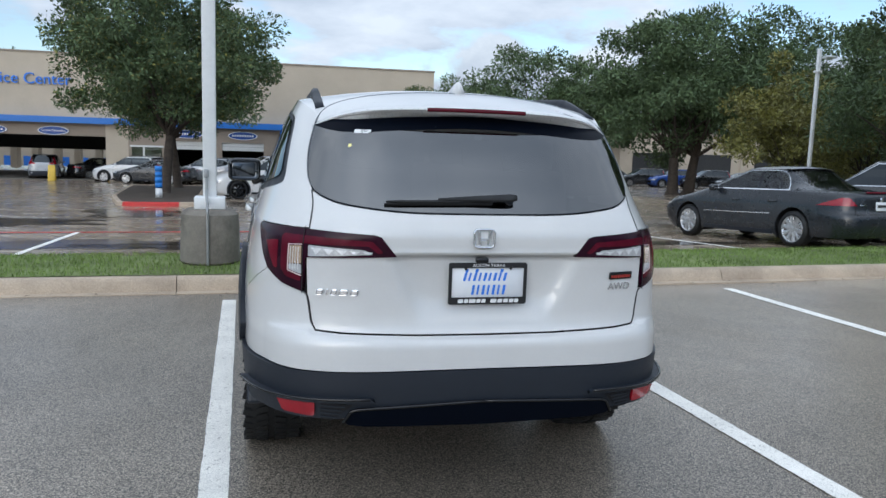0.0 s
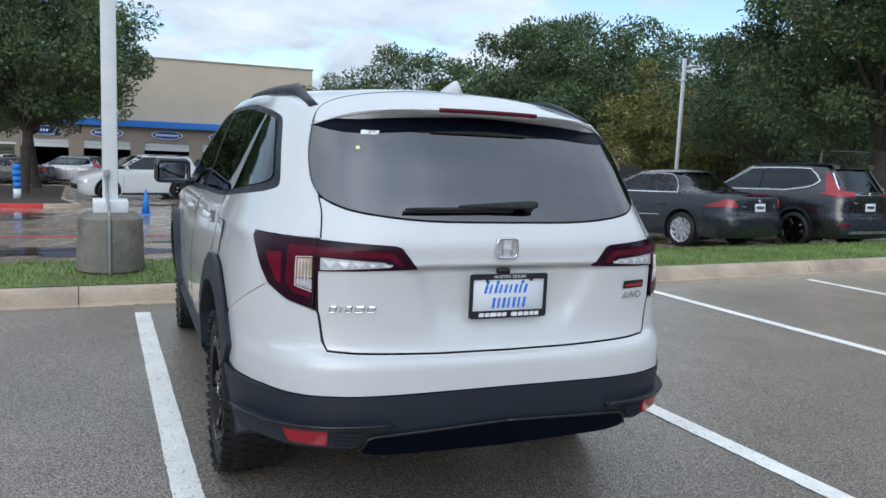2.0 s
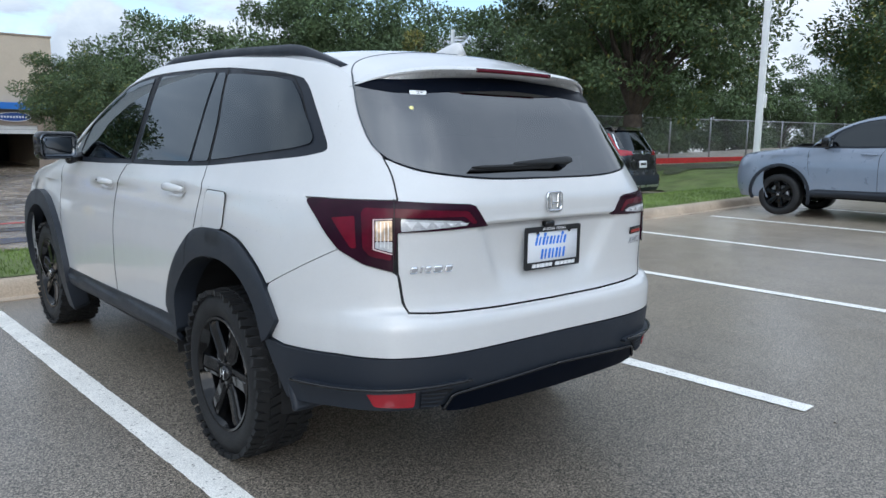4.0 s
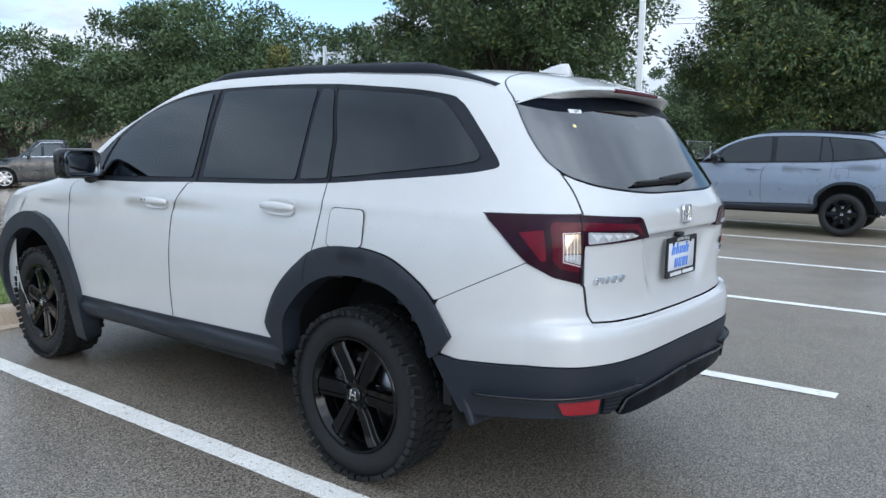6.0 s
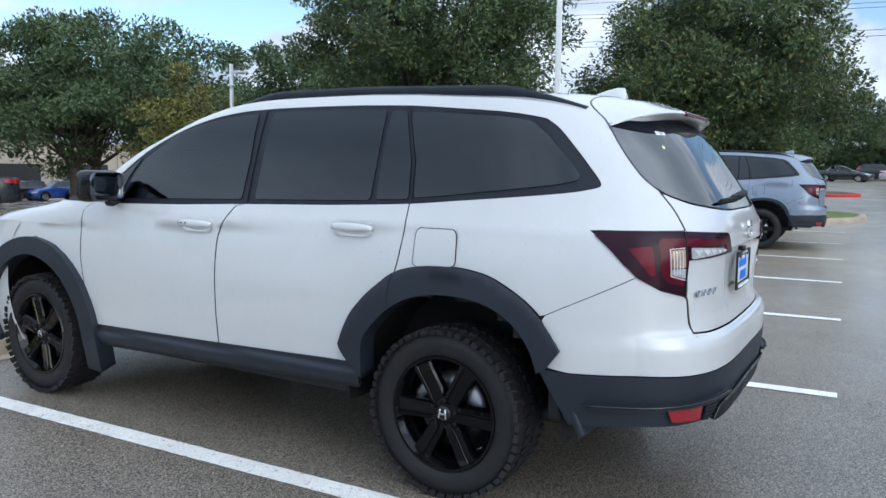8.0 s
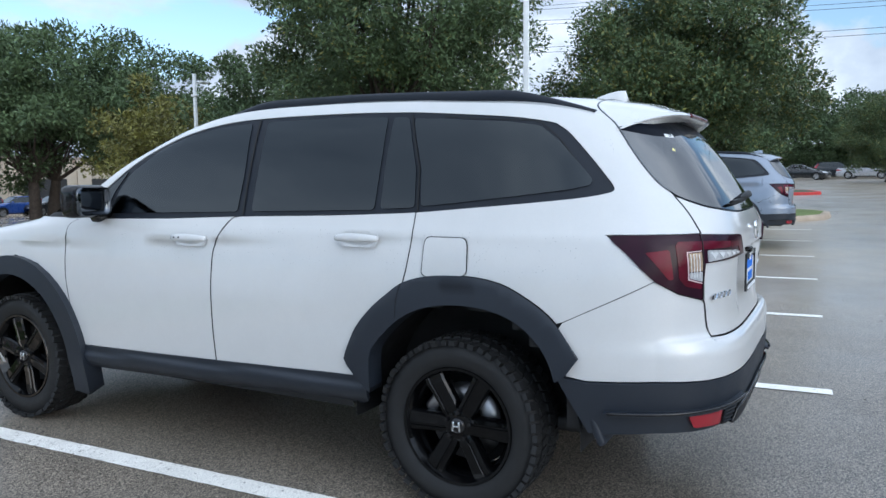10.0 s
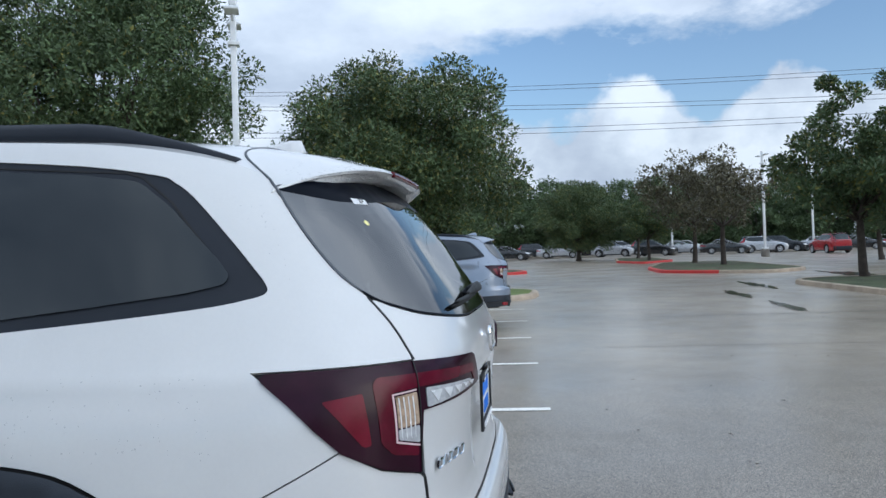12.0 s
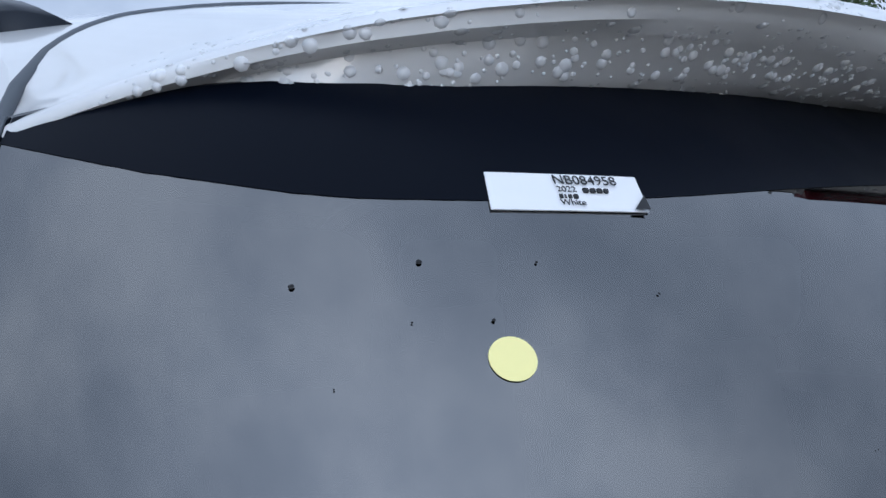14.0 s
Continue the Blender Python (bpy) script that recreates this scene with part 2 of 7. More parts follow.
# the drops' white veil paints the sky glint that they would catch
M["water_thin"] = glass_mat("rain water faintly whitened for glint", (0.98, 0.985, 1.0), 1.45, veil=0.15, veil_colour=(0.80, 0.81, 0.82))
M["water"] = glass_mat("rain water whitened for sky glint", (0.98, 0.985, 1.0), 1.5, veil=0.55, veil_colour=(0.93, 0.94, 0.95))
M["lens_bright"] = mat("bright red lens", (0.30, 0.009, 0.019), 0.12, vary=0.2, coat=0.4, rough_vary=0.02)
M["lens_dark"] = mat("dark red lens", (0.085, 0.004, 0.012), 0.2, vary=0.1, spec=0.3)

# ---------------------------------------------------------------- helpers of the build
def part(name, bm, material, parent=None, label="", smooth=True, normals=None):
    """Links a bmesh as one mesh object."""
    me = bpy.data.meshes.new(name)
    bm.to_mesh(me)
    bm.free()
    ob = new(name, me)
    if material is not None:
        me.materials.append(material)
    if smooth:
        me.shade_smooth()
    if normals is not None and len(normals) == len(me.vertices):
        me.normals_split_custom_set_from_vertices(normals)
    if parent is not None:
        ob.parent = parent
    if label:
        tagged(ob, label)
    return ob


def empty(name, m=None, label="", category="", group="", kind=""):
    e = new(name)
    e.empty_display_size = 0.2
    if m is not None:
        e.matrix_world = m
    return tagged(e, label, category, group, kind)


def mesh_part(name, verts, faces, material, parent=None, label="", smooth=True, normals=None):
    me = bpy.data.meshes.new(name)
    me.from_pydata([tuple(map(float, v)) for v in verts], [], [tuple(f) for f in faces])
    me.materials.append(material)
    me.update()
    ob = new(name, me)
    if smooth:
        me.shade_smooth()
    if normals is not None:
        me.normals_split_custom_set_from_vertices([tuple(map(float, v)) for v in normals])
    if parent is not None:
        ob.parent = parent
    if label:
        tagged(ob, label)
    return ob


def box_bm(sx, sy, sz, bevel=0.01, m=None, seg=2, bm=None):
    b = bm or bmesh.new()
    r = bmesh.ops.create_cube(b, size=1.0, matrix=(m or Matrix()) @ Matrix.Diagonal((sx, sy, sz, 1)))
    if bevel:
        vs = set(r["verts"])
        es = [e for e in b.edges if e.verts[0] in vs and e.verts[1] in vs]
        bmesh.ops.bevel(b, geom=es, offset=bevel, segments=seg, affect="EDGES", profile=0.5)
    return b


def cyl_bm(r1, r2, h, seg=24, m=None, bm=None, caps=True):
    b = bm or bmesh.new()
    bmesh.ops.create_cone(b, cap_ends=caps, cap_tris=False, segments=seg, radius1=r1, radius2=r2, depth=h, matrix=m or Matrix())
    return b


def flat_shade(ob, angle=35):
    """Sharp edges stay sharp."""
    me = ob.data
    b = bmesh.new()
    b.from_mesh(me)
    for e in b.edges:
        if len(e.link_faces) == 2 and e.calc_face_angle(0) > radians(angle):
            e.smooth = False
    b.to_mesh(me)
    b.free()
    return ob


def pchip(xs, ys):
    """A smooth curve through the points that never overshoots."""
    xs, ys = np.array(xs, float), np.array(ys, float)
    h = np.diff(xs)
    d = np.diff(ys) / h
    m = np.zeros(len(xs))
    m[0], m[-1] = d[0], d[-1]
    for i in range(1, len(xs) - 1):
        if d[i - 1] * d[i] > 0:
            m[i] = 2 * d[i - 1] * d[i] / (d[i - 1] + d[i])

    def f(x):
        x = np.clip(x, xs[0], xs[-1])
        i = np.clip(np.searchsorted(xs, x) - 1, 0, len(xs) - 2)
        t = (x - xs[i]) / h[i]
        return (2 * t**3 - 3 * t**2 + 1) * ys[i] + (t**3 - 2 * t**2 + t) * h[i] * m[i] + (3 * t**2 - 2 * t**3) * ys[i + 1] + (t**3 - t**2) * h[i] * m[i + 1]
    return f


def smooth_loop(pts, step=0.03, closed=True, sharp=40):
    """Subdivides a polygon's sides."""
    out = []
    n = len(pts)
    for i in range(n if closed else n - 1):
        a, b = np.array(pts[i], float), np.array(pts[(i + 1) % n], float)
        k = max(1, int(np.ceil(np.linalg.norm(b - a) / step)))
        for j in range(k):
            out.append(tuple(a + (b - a) * j / k))
    if not closed:
        out.append(tuple(pts[-1]))
    return out


def fillet(pts, r=0.01, seg=4):
    """Rounds a polygon's corners."""
    out = []
    n = len(pts)
    for i in range(n):
        p, a, b = (np.array(pts[k % n], float) for k in (i, i - 1, i + 1))
        da, db = a - p, b - p
        la, lb = np.linalg.norm(da), np.linalg.norm(db)
        k = min(r, la * 0.45, lb * 0.45)
        pa, pb = p + da / la * k, p + db / lb * k
        for j in range(seg + 1):
            t = j / seg
            out.append(tuple((1 - t) ** 2 * pa + 2 * t * (1 - t) * p + t * t * pb))
    return out


def inside(poly, x, y):
    """Which of the points lie in the polygon."""
    p = np.array(poly)
    res = np.zeros(np.shape(x), bool)
    j = len(p) - 1
    for i in range(len(p)):
        c = ((p[i, 1] > y) != (p[j, 1] > y)) & (x < (p[j, 0] - p[i, 0]) * (y - p[i, 1]) / (p[j, 1] - p[i, 1] + 1e-12) + p[i, 0])
        res ^= c
        j = i
    return res


def triangulate(poly, step):
    """A polygon filled with even triangles: points (n, 2), triangles, and the rim's order."""
    from mathutils import geometry
    rim = smooth_loop(poly, step)
    P = np.array(rim)
    lo, hi = P.min(0), P.max(0)
    gx, gy = np.meshgrid(np.arange(lo[0] + step / 2, hi[0], step), np.arange(lo[1] + step / 2, hi[1], step))
    gx[::2] += step * 0.25
    gx, gy = gx.ravel(), gy.ravel()
    ok = inside(rim, gx, gy)
    gx, gy = gx[ok], gy[ok]
    if len(gx):
        d = np.min((gx[:, None] - P[None, :, 0]) ** 2 + (gy[:, None] - P[None, :, 1]) ** 2, 1)
        ok = d > (step * 0.45) ** 2
        gx, gy = gx[ok], gy[ok]
    pts = [Vector(p) for p in rim] + [Vector((a, b)) for a, b in zip(gx, gy)]
    n = len(rim)
    vs, _, fs, ov, _, _ = geometry.delaunay_2d_cdt(pts, [(i, (i + 1) % n) for i in range(n)], [], 1, 1e-6)
    back = {}
    for k, o in enumerate(ov):
        for q in o:
            back.setdefault(q, k)
    order = [back[i] for i in range(n) if i in back]
    return np.array([tuple(v) for v in vs]), fs, order

# ---------------------------------------------------------------- car bodies
class Shape:
    """A car's skin. z: height; v: the way round it from the middle of the tail, + to the car's left.
    The rear axle stands over y = 0 and the car heads along +y."""

    def __init__(s, w, yr, yf, nr, nf=4.0, y0=0.3, lf=1.0, k=1.9, k2=1.6):
        s.w, s.yr, s.yf, s.nr, s.lf = pchip(*w), pchip(*yr), pchip(*yf), pchip(*nr), (pchip(*lf) if isinstance(lf, tuple) else (lambda z: lf + 0 * z))
        s.nf, s.y0, s.k, s.k2 = nf, y0, k, k2

    def around(s, z):
        return s.k + (s.yf(z) - s.lf(z) - s.y0) + s.k2

    def at(s, v, z):
        v, z = np.asarray(v, float), np.asarray(z, float)
        a = np.abs(v)
        w, n = s.w(z), s.nr(z)
        y1 = s.yf(z) - s.lf(z)
        d = y1 - s.y0
        th = np.clip(a / s.k, 0, 1) * math.pi / 2
        lr = s.y0 - s.yr(z)
        r = (np.abs(np.cos(th) / lr) ** n + np.abs(np.sin(th) / w) ** n) ** (-1 / n)
        ps = np.clip((a - s.k - d) / s.k2, 0, 1) * math.pi / 2
        rf = (np.abs(np.sin(ps) / s.lf(z)) ** s.nf + np.abs(np.cos(ps) / w) ** s.nf) ** (-1 / s.nf)
        x = np.where(a < s.k, r * np.sin(th), np.where(a < s.k + d, w, rf * np.cos(ps)))
        y = np.where(a < s.k, s.y0 - r * np.cos(th), np.where(a < s.k + d, s.y0 + a - s.k, y1 + rf * np.sin(ps)))
        return np.stack([-np.sign(v) * x, y, z + 0 * a], -1)

    def normal(s, v, z, e=2e-3):
        a, b = s.at(v + e, z) - s.at(v - e, z), s.at(v, z + e) - s.at(v, z - e)
        n = np.cross(a, b)
        n /= np.linalg.norm(n, axis=-1, keepdims=True) + 1e-12
        p = s.at(v, z)
        c = np.stack([0 * p[..., 0], np.clip(p[..., 1], s.y0, s.y0 + 1.2), p[..., 2]], -1)
        sg = np.sign(np.sum(n * (p - c), -1, keepdims=True))
        return n * np.where(sg == 0, 1, sg)

    def lifted(s, v, z, off):
        o = off(v, z) if callable(off) else off
        return s.at(v, z) + s.normal(v, z) * np.asarray(o)[..., None] if callable(off) else s.at(v, z) + s.normal(v, z) * off

    def place(s, v, z, off=0.0):
        """A pose on the skin: x to the right as one looks at it, y up, z out."""
        p, n = s.lifted(np.array(v), np.array(z), off), s.normal(np.array(v), np.array(z))
        n = Vector(n).normalized()
        x = Vector((0, 0, 1)).cross(n).normalized()
        m = Matrix((x, n.cross(x), n)).transposed().to_4x4()
        m.translation = Vector(p)
        return m

    def patch(s, name, poly, material, parent, off=0.0, depth=0.012, step=0.035, mirror=False, label="", round_by=0.0):
        """A panel cut out of the skin along a polygon of (v, z), lifted by off, with turned-in edges."""
        if round_by:
            poly = fillet(poly, round_by)
        pts, tris, rim = triangulate(poly, step)
        v, z = pts[:, 0], pts[:, 1]
        if mirror:
            v = -v
        e = 2e-3
        p = s.lifted(v, z, off)
        n = np.cross(s.lifted(v + e, z, off) - s.lifted(v - e, z, off), s.lifted(v, z + e, off) - s.lifted(v, z - e, off))
        n /= np.linalg.norm(n, axis=1, keepdims=True) + 1e-12
        n *= np.where(np.sum(n * s.normal(v, z), 1, keepdims=True) < 0, -1, 1)
        t0 = np.array([np.dot(np.cross(p[f[1]] - p[f[0]], p[f[2]] - p[f[0]]), n[f[0]]) for f in tris])
        faces = [tuple(f) if d >= 0 else tuple(reversed(f)) for f, d in zip(tris, t0)]
        k, c = len(p), len(rim)
        q = p[rim]
        nq = n[rim]
        tan = np.roll(q, -1, 0) - np.roll(q, 1, 0)
        side = np.cross(tan, nq)
        side /= np.linalg.norm(side, axis=1, keepdims=True) + 1e-12
        mid = p.mean(0)
        if np.sum(side * (q - mid)) < 0:
            side = -side
        verts = np.concatenate([p, q, q - nq * depth])
        norms = np.concatenate([n, side, side])
        for i in range(c):
            j = (i + 1) % c
            f = (k + i, k + j, k + c + j, k + c + i)
            g = np.cross(verts[f[1]] - verts[f[0]], verts[f[3]] - verts[f[0]])
            faces.append(f if np.dot(g, side[i]) >= 0 else tuple(reversed(f)))
        return mesh_part(name, verts, faces, material, parent, label, True, norms)

    def shell(s, zs, material, parent, off=-0.012, holes=None, name="inner_body", nv=90):
        """The dark inner body under the panels, open where holes() says so."""
        rows = []
        for z in zs:
            t = np.linspace(-1, 1, 2 * nv + 1)
            rows.append(s.lifted(t * s.around(np.array(z)), np.full(t.shape, z), off))
        rows = np.array(rows)
        m = rows.shape[1]
        faces = []
        for i in range(len(zs) - 1):
            for j in range(m - 1):
                c = (rows[i, j] + rows[i + 1, j + 1]) / 2
                if holes is None or not holes(*c):
                    faces.append((i * m + j + 1, i * m + j, (i + 1) * m + j, (i + 1) * m + j + 1))
        return mesh_part(name, rows.reshape(-1, 3), faces, material, parent)

    def band(s, name, zs, span, material, parent, off=0.0, n=24, front=True, label=""):
        """A strip of skin across the nose (or tail) between heights."""
        rows = []
        for z in zs:
            t = np.linspace(-1, 1, 2 * n + 1)
            full = s.around(np.array(z)) if front else 0.0
            w = span(z) if callable(span) else span
            v = np.sign(t) * (full - (1 - np.abs(1 - np.abs(t)) * 1.0) * 0 - (1 - (1 - np.abs(t))) * w) if front else t * w
            rows.append(s.lifted(np.where(v == 0, 1e-6, v), np.full(t.shape, z), off) if not front else np.where(np.abs(t)[:, None] < 1e-9, s.lifted(np.full(t.shape, full), np.full(t.shape, z), off), s.lifted(v, np.full(t.shape, z), off)))
        rows = np.array(rows)
        m = rows.shape[1]
        faces = [(i * m + j, i * m + j + 1, (i + 1) * m + j + 1, (i + 1) * m + j) for i in range(len(zs) - 1) for j in range(m - 1)]
        ob = mesh_part(name, rows.reshape(-1, 3), faces, material, parent, label)
        b = bmesh.new()
        b.from_mesh(ob.data)
        bmesh.ops.recalc_face_normals(b, faces=b.faces)
        b.to_mesh(ob.data)
        b.free()
        ob.data.shade_smooth()
        return ob


def lathe(profile, seg=48, axis="X", bm=None):
    """Turns a profile of (along the axis, radius) round the axis."""
    b = bm or bmesh.new()
    rings = []
    for k in range(seg):
        a = 2 * math.pi * k / seg
        rings.append([b.verts.new((h, r * math.cos(a), r * math.sin(a))) for h, r in profile])
    for k in range(seg):
        q, w = rings[k], rings[(k + 1) % seg]
        for i in range(len(profile) - 1):
            b.faces.new((q[i], q[i + 1], w[i + 1], w[i]))
    return b


def wheel(parent, x, y, z, r=0.375, width=0.245, rim_r=0.235, spokes=6, rim_mat=None, side=-1, lugs=True, detail=1.0, twist=0.0, cap=True):
    """A wheel standing on the ground: a rim with its tyre, brake disc, cap and nuts. side -1: its face looks to -x."""
    h = width / 2
    o = side
    face = Matrix.Translation((x, y, z)) @ Matrix.Diagonal((-o, 1, 1, 1)) if o > 0 else Matrix.Translation((x, y, z))
    seg = int(56 * detail)
    # the rim: barrel, lip and spokes, built with its face towards -x
    b = lathe([(-h + 0.012, rim_r + 0.012), (-h + 0.002, rim_r + 0.006), (-h + 0.004, rim_r - 0.004), (-h + 0.03, rim_r - 0.018), (-h + 0.05, rim_r - 0.03), (h - 0.02, rim_r - 0.035)], seg)
    spoke_bms = []
    for k in range(spokes):
        a = 2 * math.pi * k / spokes + twist
        prof = [(0.045, 0.030, -h + 0.026), (0.075, 0.040, -h + 0.018), (0.10, 0.041, -h + 0.020), (0.16, 0.042, -h + 0.016), (rim_r - 0.040, 0.044, -h + 0.012), (rim_r - 0.008, 0.047, -h + 0.016)]
        last = None
        sb = bmesh.new()
        spoke_bms.append(sb)
        for (rr, hw, xx) in prof:
            ring = []
            for tt, dx in ((-1, 0.045), (-0.98, 0.012), (-0.86, 0.003), (-0.50, 0.0), (-0.42, 0.005), (-0.30, 0.005), (-0.22, 0.0), (0.80, 0.005), (0.97, 0.014), (1, 0.045)):
                yy, zz = rr, hw * tt
                ring.append(sb.verts.new((xx + dx, yy * math.cos(a) - zz * math.sin(a), yy * math.sin(a) + zz * math.cos(a))))
            if last:
                for i in range(9):
                    sb.faces.new((last[i], last[i + 1], ring[i + 1], ring[i]))
            last = ring
    lathe([(-h + 0.024, 0.001), (-h + 0.024, 0.055), (-h + 0.030, 0.068), (-h + 0.06, 0.072)], 24, bm=b)
    bmesh.ops.recalc_face_normals(b, faces=b.faces)
    b.transform(face)
    rim = part("wheel", b, rim_mat or M["rim_black"], parent)
    flat_shade(rim, 30)
    for sb in spoke_bms:
        bmesh.ops.recalc_face_normals(sb, faces=sb.faces)
        sb.transform(face)
        flat_shade(part("spoke", sb, rim_mat or M["rim_black"], rim), 30)
    # tyre
    b = lathe([(-h + 0.02, rim_r - 0.004), (-h + 0.006, rim_r + 0.012), (-h - 0.004, rim_r + 0.05), (-h - 0.002, r - 0.055), (-h + 0.010, r - 0.022), (-h + 0.032, r - 0.008),
               (h - 0.032, r - 0.008), (h - 0.010, r - 0.022), (h + 0.002, r - 0.055), (h + 0.004, rim_r + 0.05), (h - 0.006, rim_r + 0.012), (h - 0.02, rim_r - 0.004)], seg)
    bmesh.ops.recalc_face_normals(b, faces=b.faces)
    b.transform(face)
    part("tyre", b, M["rubber"], rim)
    if lugs:
        b = bmesh.new()
        nl = 52
        for k in range(nl):
            for row, (xc, wx) in enumerate(((-h + 0.018, 0.050), (-0.045, 0.050), (0.035, 0.050), (h - 0.018, 0.050))):
                a = 2 * math.pi * (k + 0.5 * (row % 2)) / nl
                sh = 0.006 if row in (0, 3) else 0.0
                m = Matrix.Rotation(a, 4, "X") @ Matrix.Translation((xc, r - 0.010 - sh, 0)) @ Matrix.Rotation(radians(18 if row % 2 else -14), 4, "Y")
                box_bm(wx * (1.25 if k % 2 and row in (0, 3) else 1.0), 0.020, 2 * math.pi * r / nl * (0.72 if k % 2 else 0.60), 0, m, bm=b)
        b.transform(face)
        part("tread", b, M["rubber"], rim, smooth=False)
    b = lathe([(-0.020, 0.075), (-0.020, rim_r - 0.075), (0.0, rim_r - 0.075), (0.0, 0.075)], 32)
    bmesh.ops.recalc_face_normals(b, faces=b.faces)
    b.transform(face)
    part("brake_disc", b, M["steel"], rim)
    if cap:
        cal = Matrix.Rotation(radians(38), 4, "X") @ Matrix.Translation((-0.018, rim_r - 0.092, 0))
        b = box_bm(0.075, 0.062, 0.150, 0.018, cal, 3)
        b.transform(face)
        part("brake_caliper", b, M["steel"], rim)
    b = lathe([(0.05, 0.02), (0.05, rim_r - 0.037)], 32)
    b.transform(face)
    part("dust_shield", b, M["gap"], rim)
    if cap:
        b = lathe([(-h + 0.010, 0.0005), (-h + 0.010, 0.026), (-h + 0.016, 0.033), (-h + 0.03, 0.034)], 24)
        bmesh.ops.recalc_face_normals(b, faces=b.faces)
        b.transform(face)
        part("hub_cap", b, M["gloss"], rim)
        b = bmesh.new()
        for sx in (-1, 1):
            box_bm(0.004, 0.007, 0.040, 0.001, Matrix.Translation((-h + 0.008, sx * 0.014, 0)) @ Matrix.Rotation(radians(8 * sx), 4, "X"), 1, b)
        box_bm(0.004, 0.026, 0.007, 0.001, Matrix.Translation((-h + 0.008, 0, 0)), 1, b)
        ring = lathe([(-h + 0.010, 0.020), (-h + 0.007, 0.022), (-h + 0.010, 0.024)], 24)
        ring.to_mesh(bpy.data.meshes.new("tmp"))
        ring.free()
        b.transform(face)
        part("cap_emblem", b, M["chrome"], rim)
        for k in range(5):
            a = 2 * math.pi * k / 5 + 0.4
            b = cyl_bm(0.011, 0.009, 0.022, 6, Matrix.Translation((-h + 0.024, 0.056 * math.cos(a), 0.056 * math.sin(a))) @ Matrix.Rotation(radians(-90), 4, "Y"))
            b.transform(face)
            part("wheel_nut", b, M["gloss"], rim, smooth=False)
    return rim


def tube(pts, r, seg=9):
    """A round bead along a line."""
    b = bmesh.new()
    rings = []
    n = len(pts)
    for i, p in enumerate(pts):
        d = (pts[min(n - 1, i + 1)] - pts[max(0, i - 1)]).normalized()
        x = d.cross(Vector((0, -.6, .8))).normalized()
        y = d.cross(x)
        rings.append([b.verts.new(p + (x * math.cos(a) + y * math.sin(a)) * r) for a in np.linspace(0, 2 * math.pi, seg, endpoint=False)])
    for i in range(n - 1):
        for k in range(seg):
            b.faces.new((rings[i][k], rings[i][(k + 1) % seg], rings[i + 1][(k + 1) % seg], rings[i + 1][k]))
    b.faces.new(rings[0])
    b.faces.new(rings[-1])
    bmesh.ops.recalc_face_normals(b, faces=b.faces)
    return b


def text_mesh(name, body, size, material, parent, m, depth=0.001, squash=1.0):
    """Letters of the built-in font as a mesh, centred, at the pose m (x right, y up, z out)."""
    cu = bpy.data.curves.new(name, "FONT")
    cu.body, cu.size, cu.extrude, cu.align_x, cu.align_y = body, size, depth, "CENTER", "CENTER"
    tmp = new(name, cu)
    bpy.context.view_layer.update()
    me = bpy.data.meshes.new_from_object(tmp.evaluated_get(bpy.context.evaluated_depsgraph_get()))
    bpy.data.objects.remove(tmp)
    me.name = name
    me.materials.clear()
    me.materials.append(material)
    me.transform(m @ Matrix.Diagonal((squash, 1, 1, 1)))
    ob = new(name, me)
    ob.parent = parent
    return ob


def bars(name, spans, y0, y1, material, parent, m, depth=0.002, slant=0.0):
    """A word that is not spelt: plain upright bars, one for a letter."""
    for x0, x1 in spans:
        b = box_bm(x1 - x0, y1 - y0, depth, min(x1 - x0, y1 - y0) * 0.22, Matrix.Translation(((x0 + x1) / 2, (y0 + y1) / 2, 0)), 2)
        for v in b.verts:
            v.co.x += (v.co.y - y0) * slant
        b.transform(m)
        part(name, b, material, parent, smooth=False)


PILOT = Shape(
    w=([.15, .30, .42, .50, .58, .66, .80, .95, 1.05, 1.12, 1.18, 1.25, 1.35, 1.45, 1.55, 1.62, 1.66, 1.70, 1.74], [.85, .90, .925, .93, .935, .938, .937, .925, .912, .898, .876, .853, .818, .783, .745, .714, .692, .662, .62]),
    yr=([.15, .30, .42, .50, .60, .70, .77, .82, .95, 1.05, 1.12, 1.18, 1.25, 1.35, 1.45, 1.51, 1.55, 1.62, 1.66, 1.74], [-.80, -.93, -.985, -1.0, -1.01, -1.012, -.985, -.978, -.985, -1.0, -1.004, -.985, -.945, -.878, -.81, -.761, -.724, -.645, -.59, -.46]),
    yf=([.15, .30, .60, .85, 1.0, 1.04, 1.08, 1.12, 1.15, 1.18, 1.22, 1.30, 1.40, 1.50, 1.60, 1.66, 1.70, 1.74], [3.5, 3.68, 3.76, 3.74, 3.66, 3.58, 3.38, 3.10, 2.90, 2.80, 2.71, 2.54, 2.33, 2.10, 1.86, 1.68, 1.54, 1.35]),
    nr=([.3, .9, 1.1, 1.25, 1.6], [4.6, 4.6, 4.3, 4.0, 4.2]),
    lf=([.15, 1.0, 1.12, 1.2, 1.7], [1.0, 1.0, .75, .5, .45]), nf=4.0)

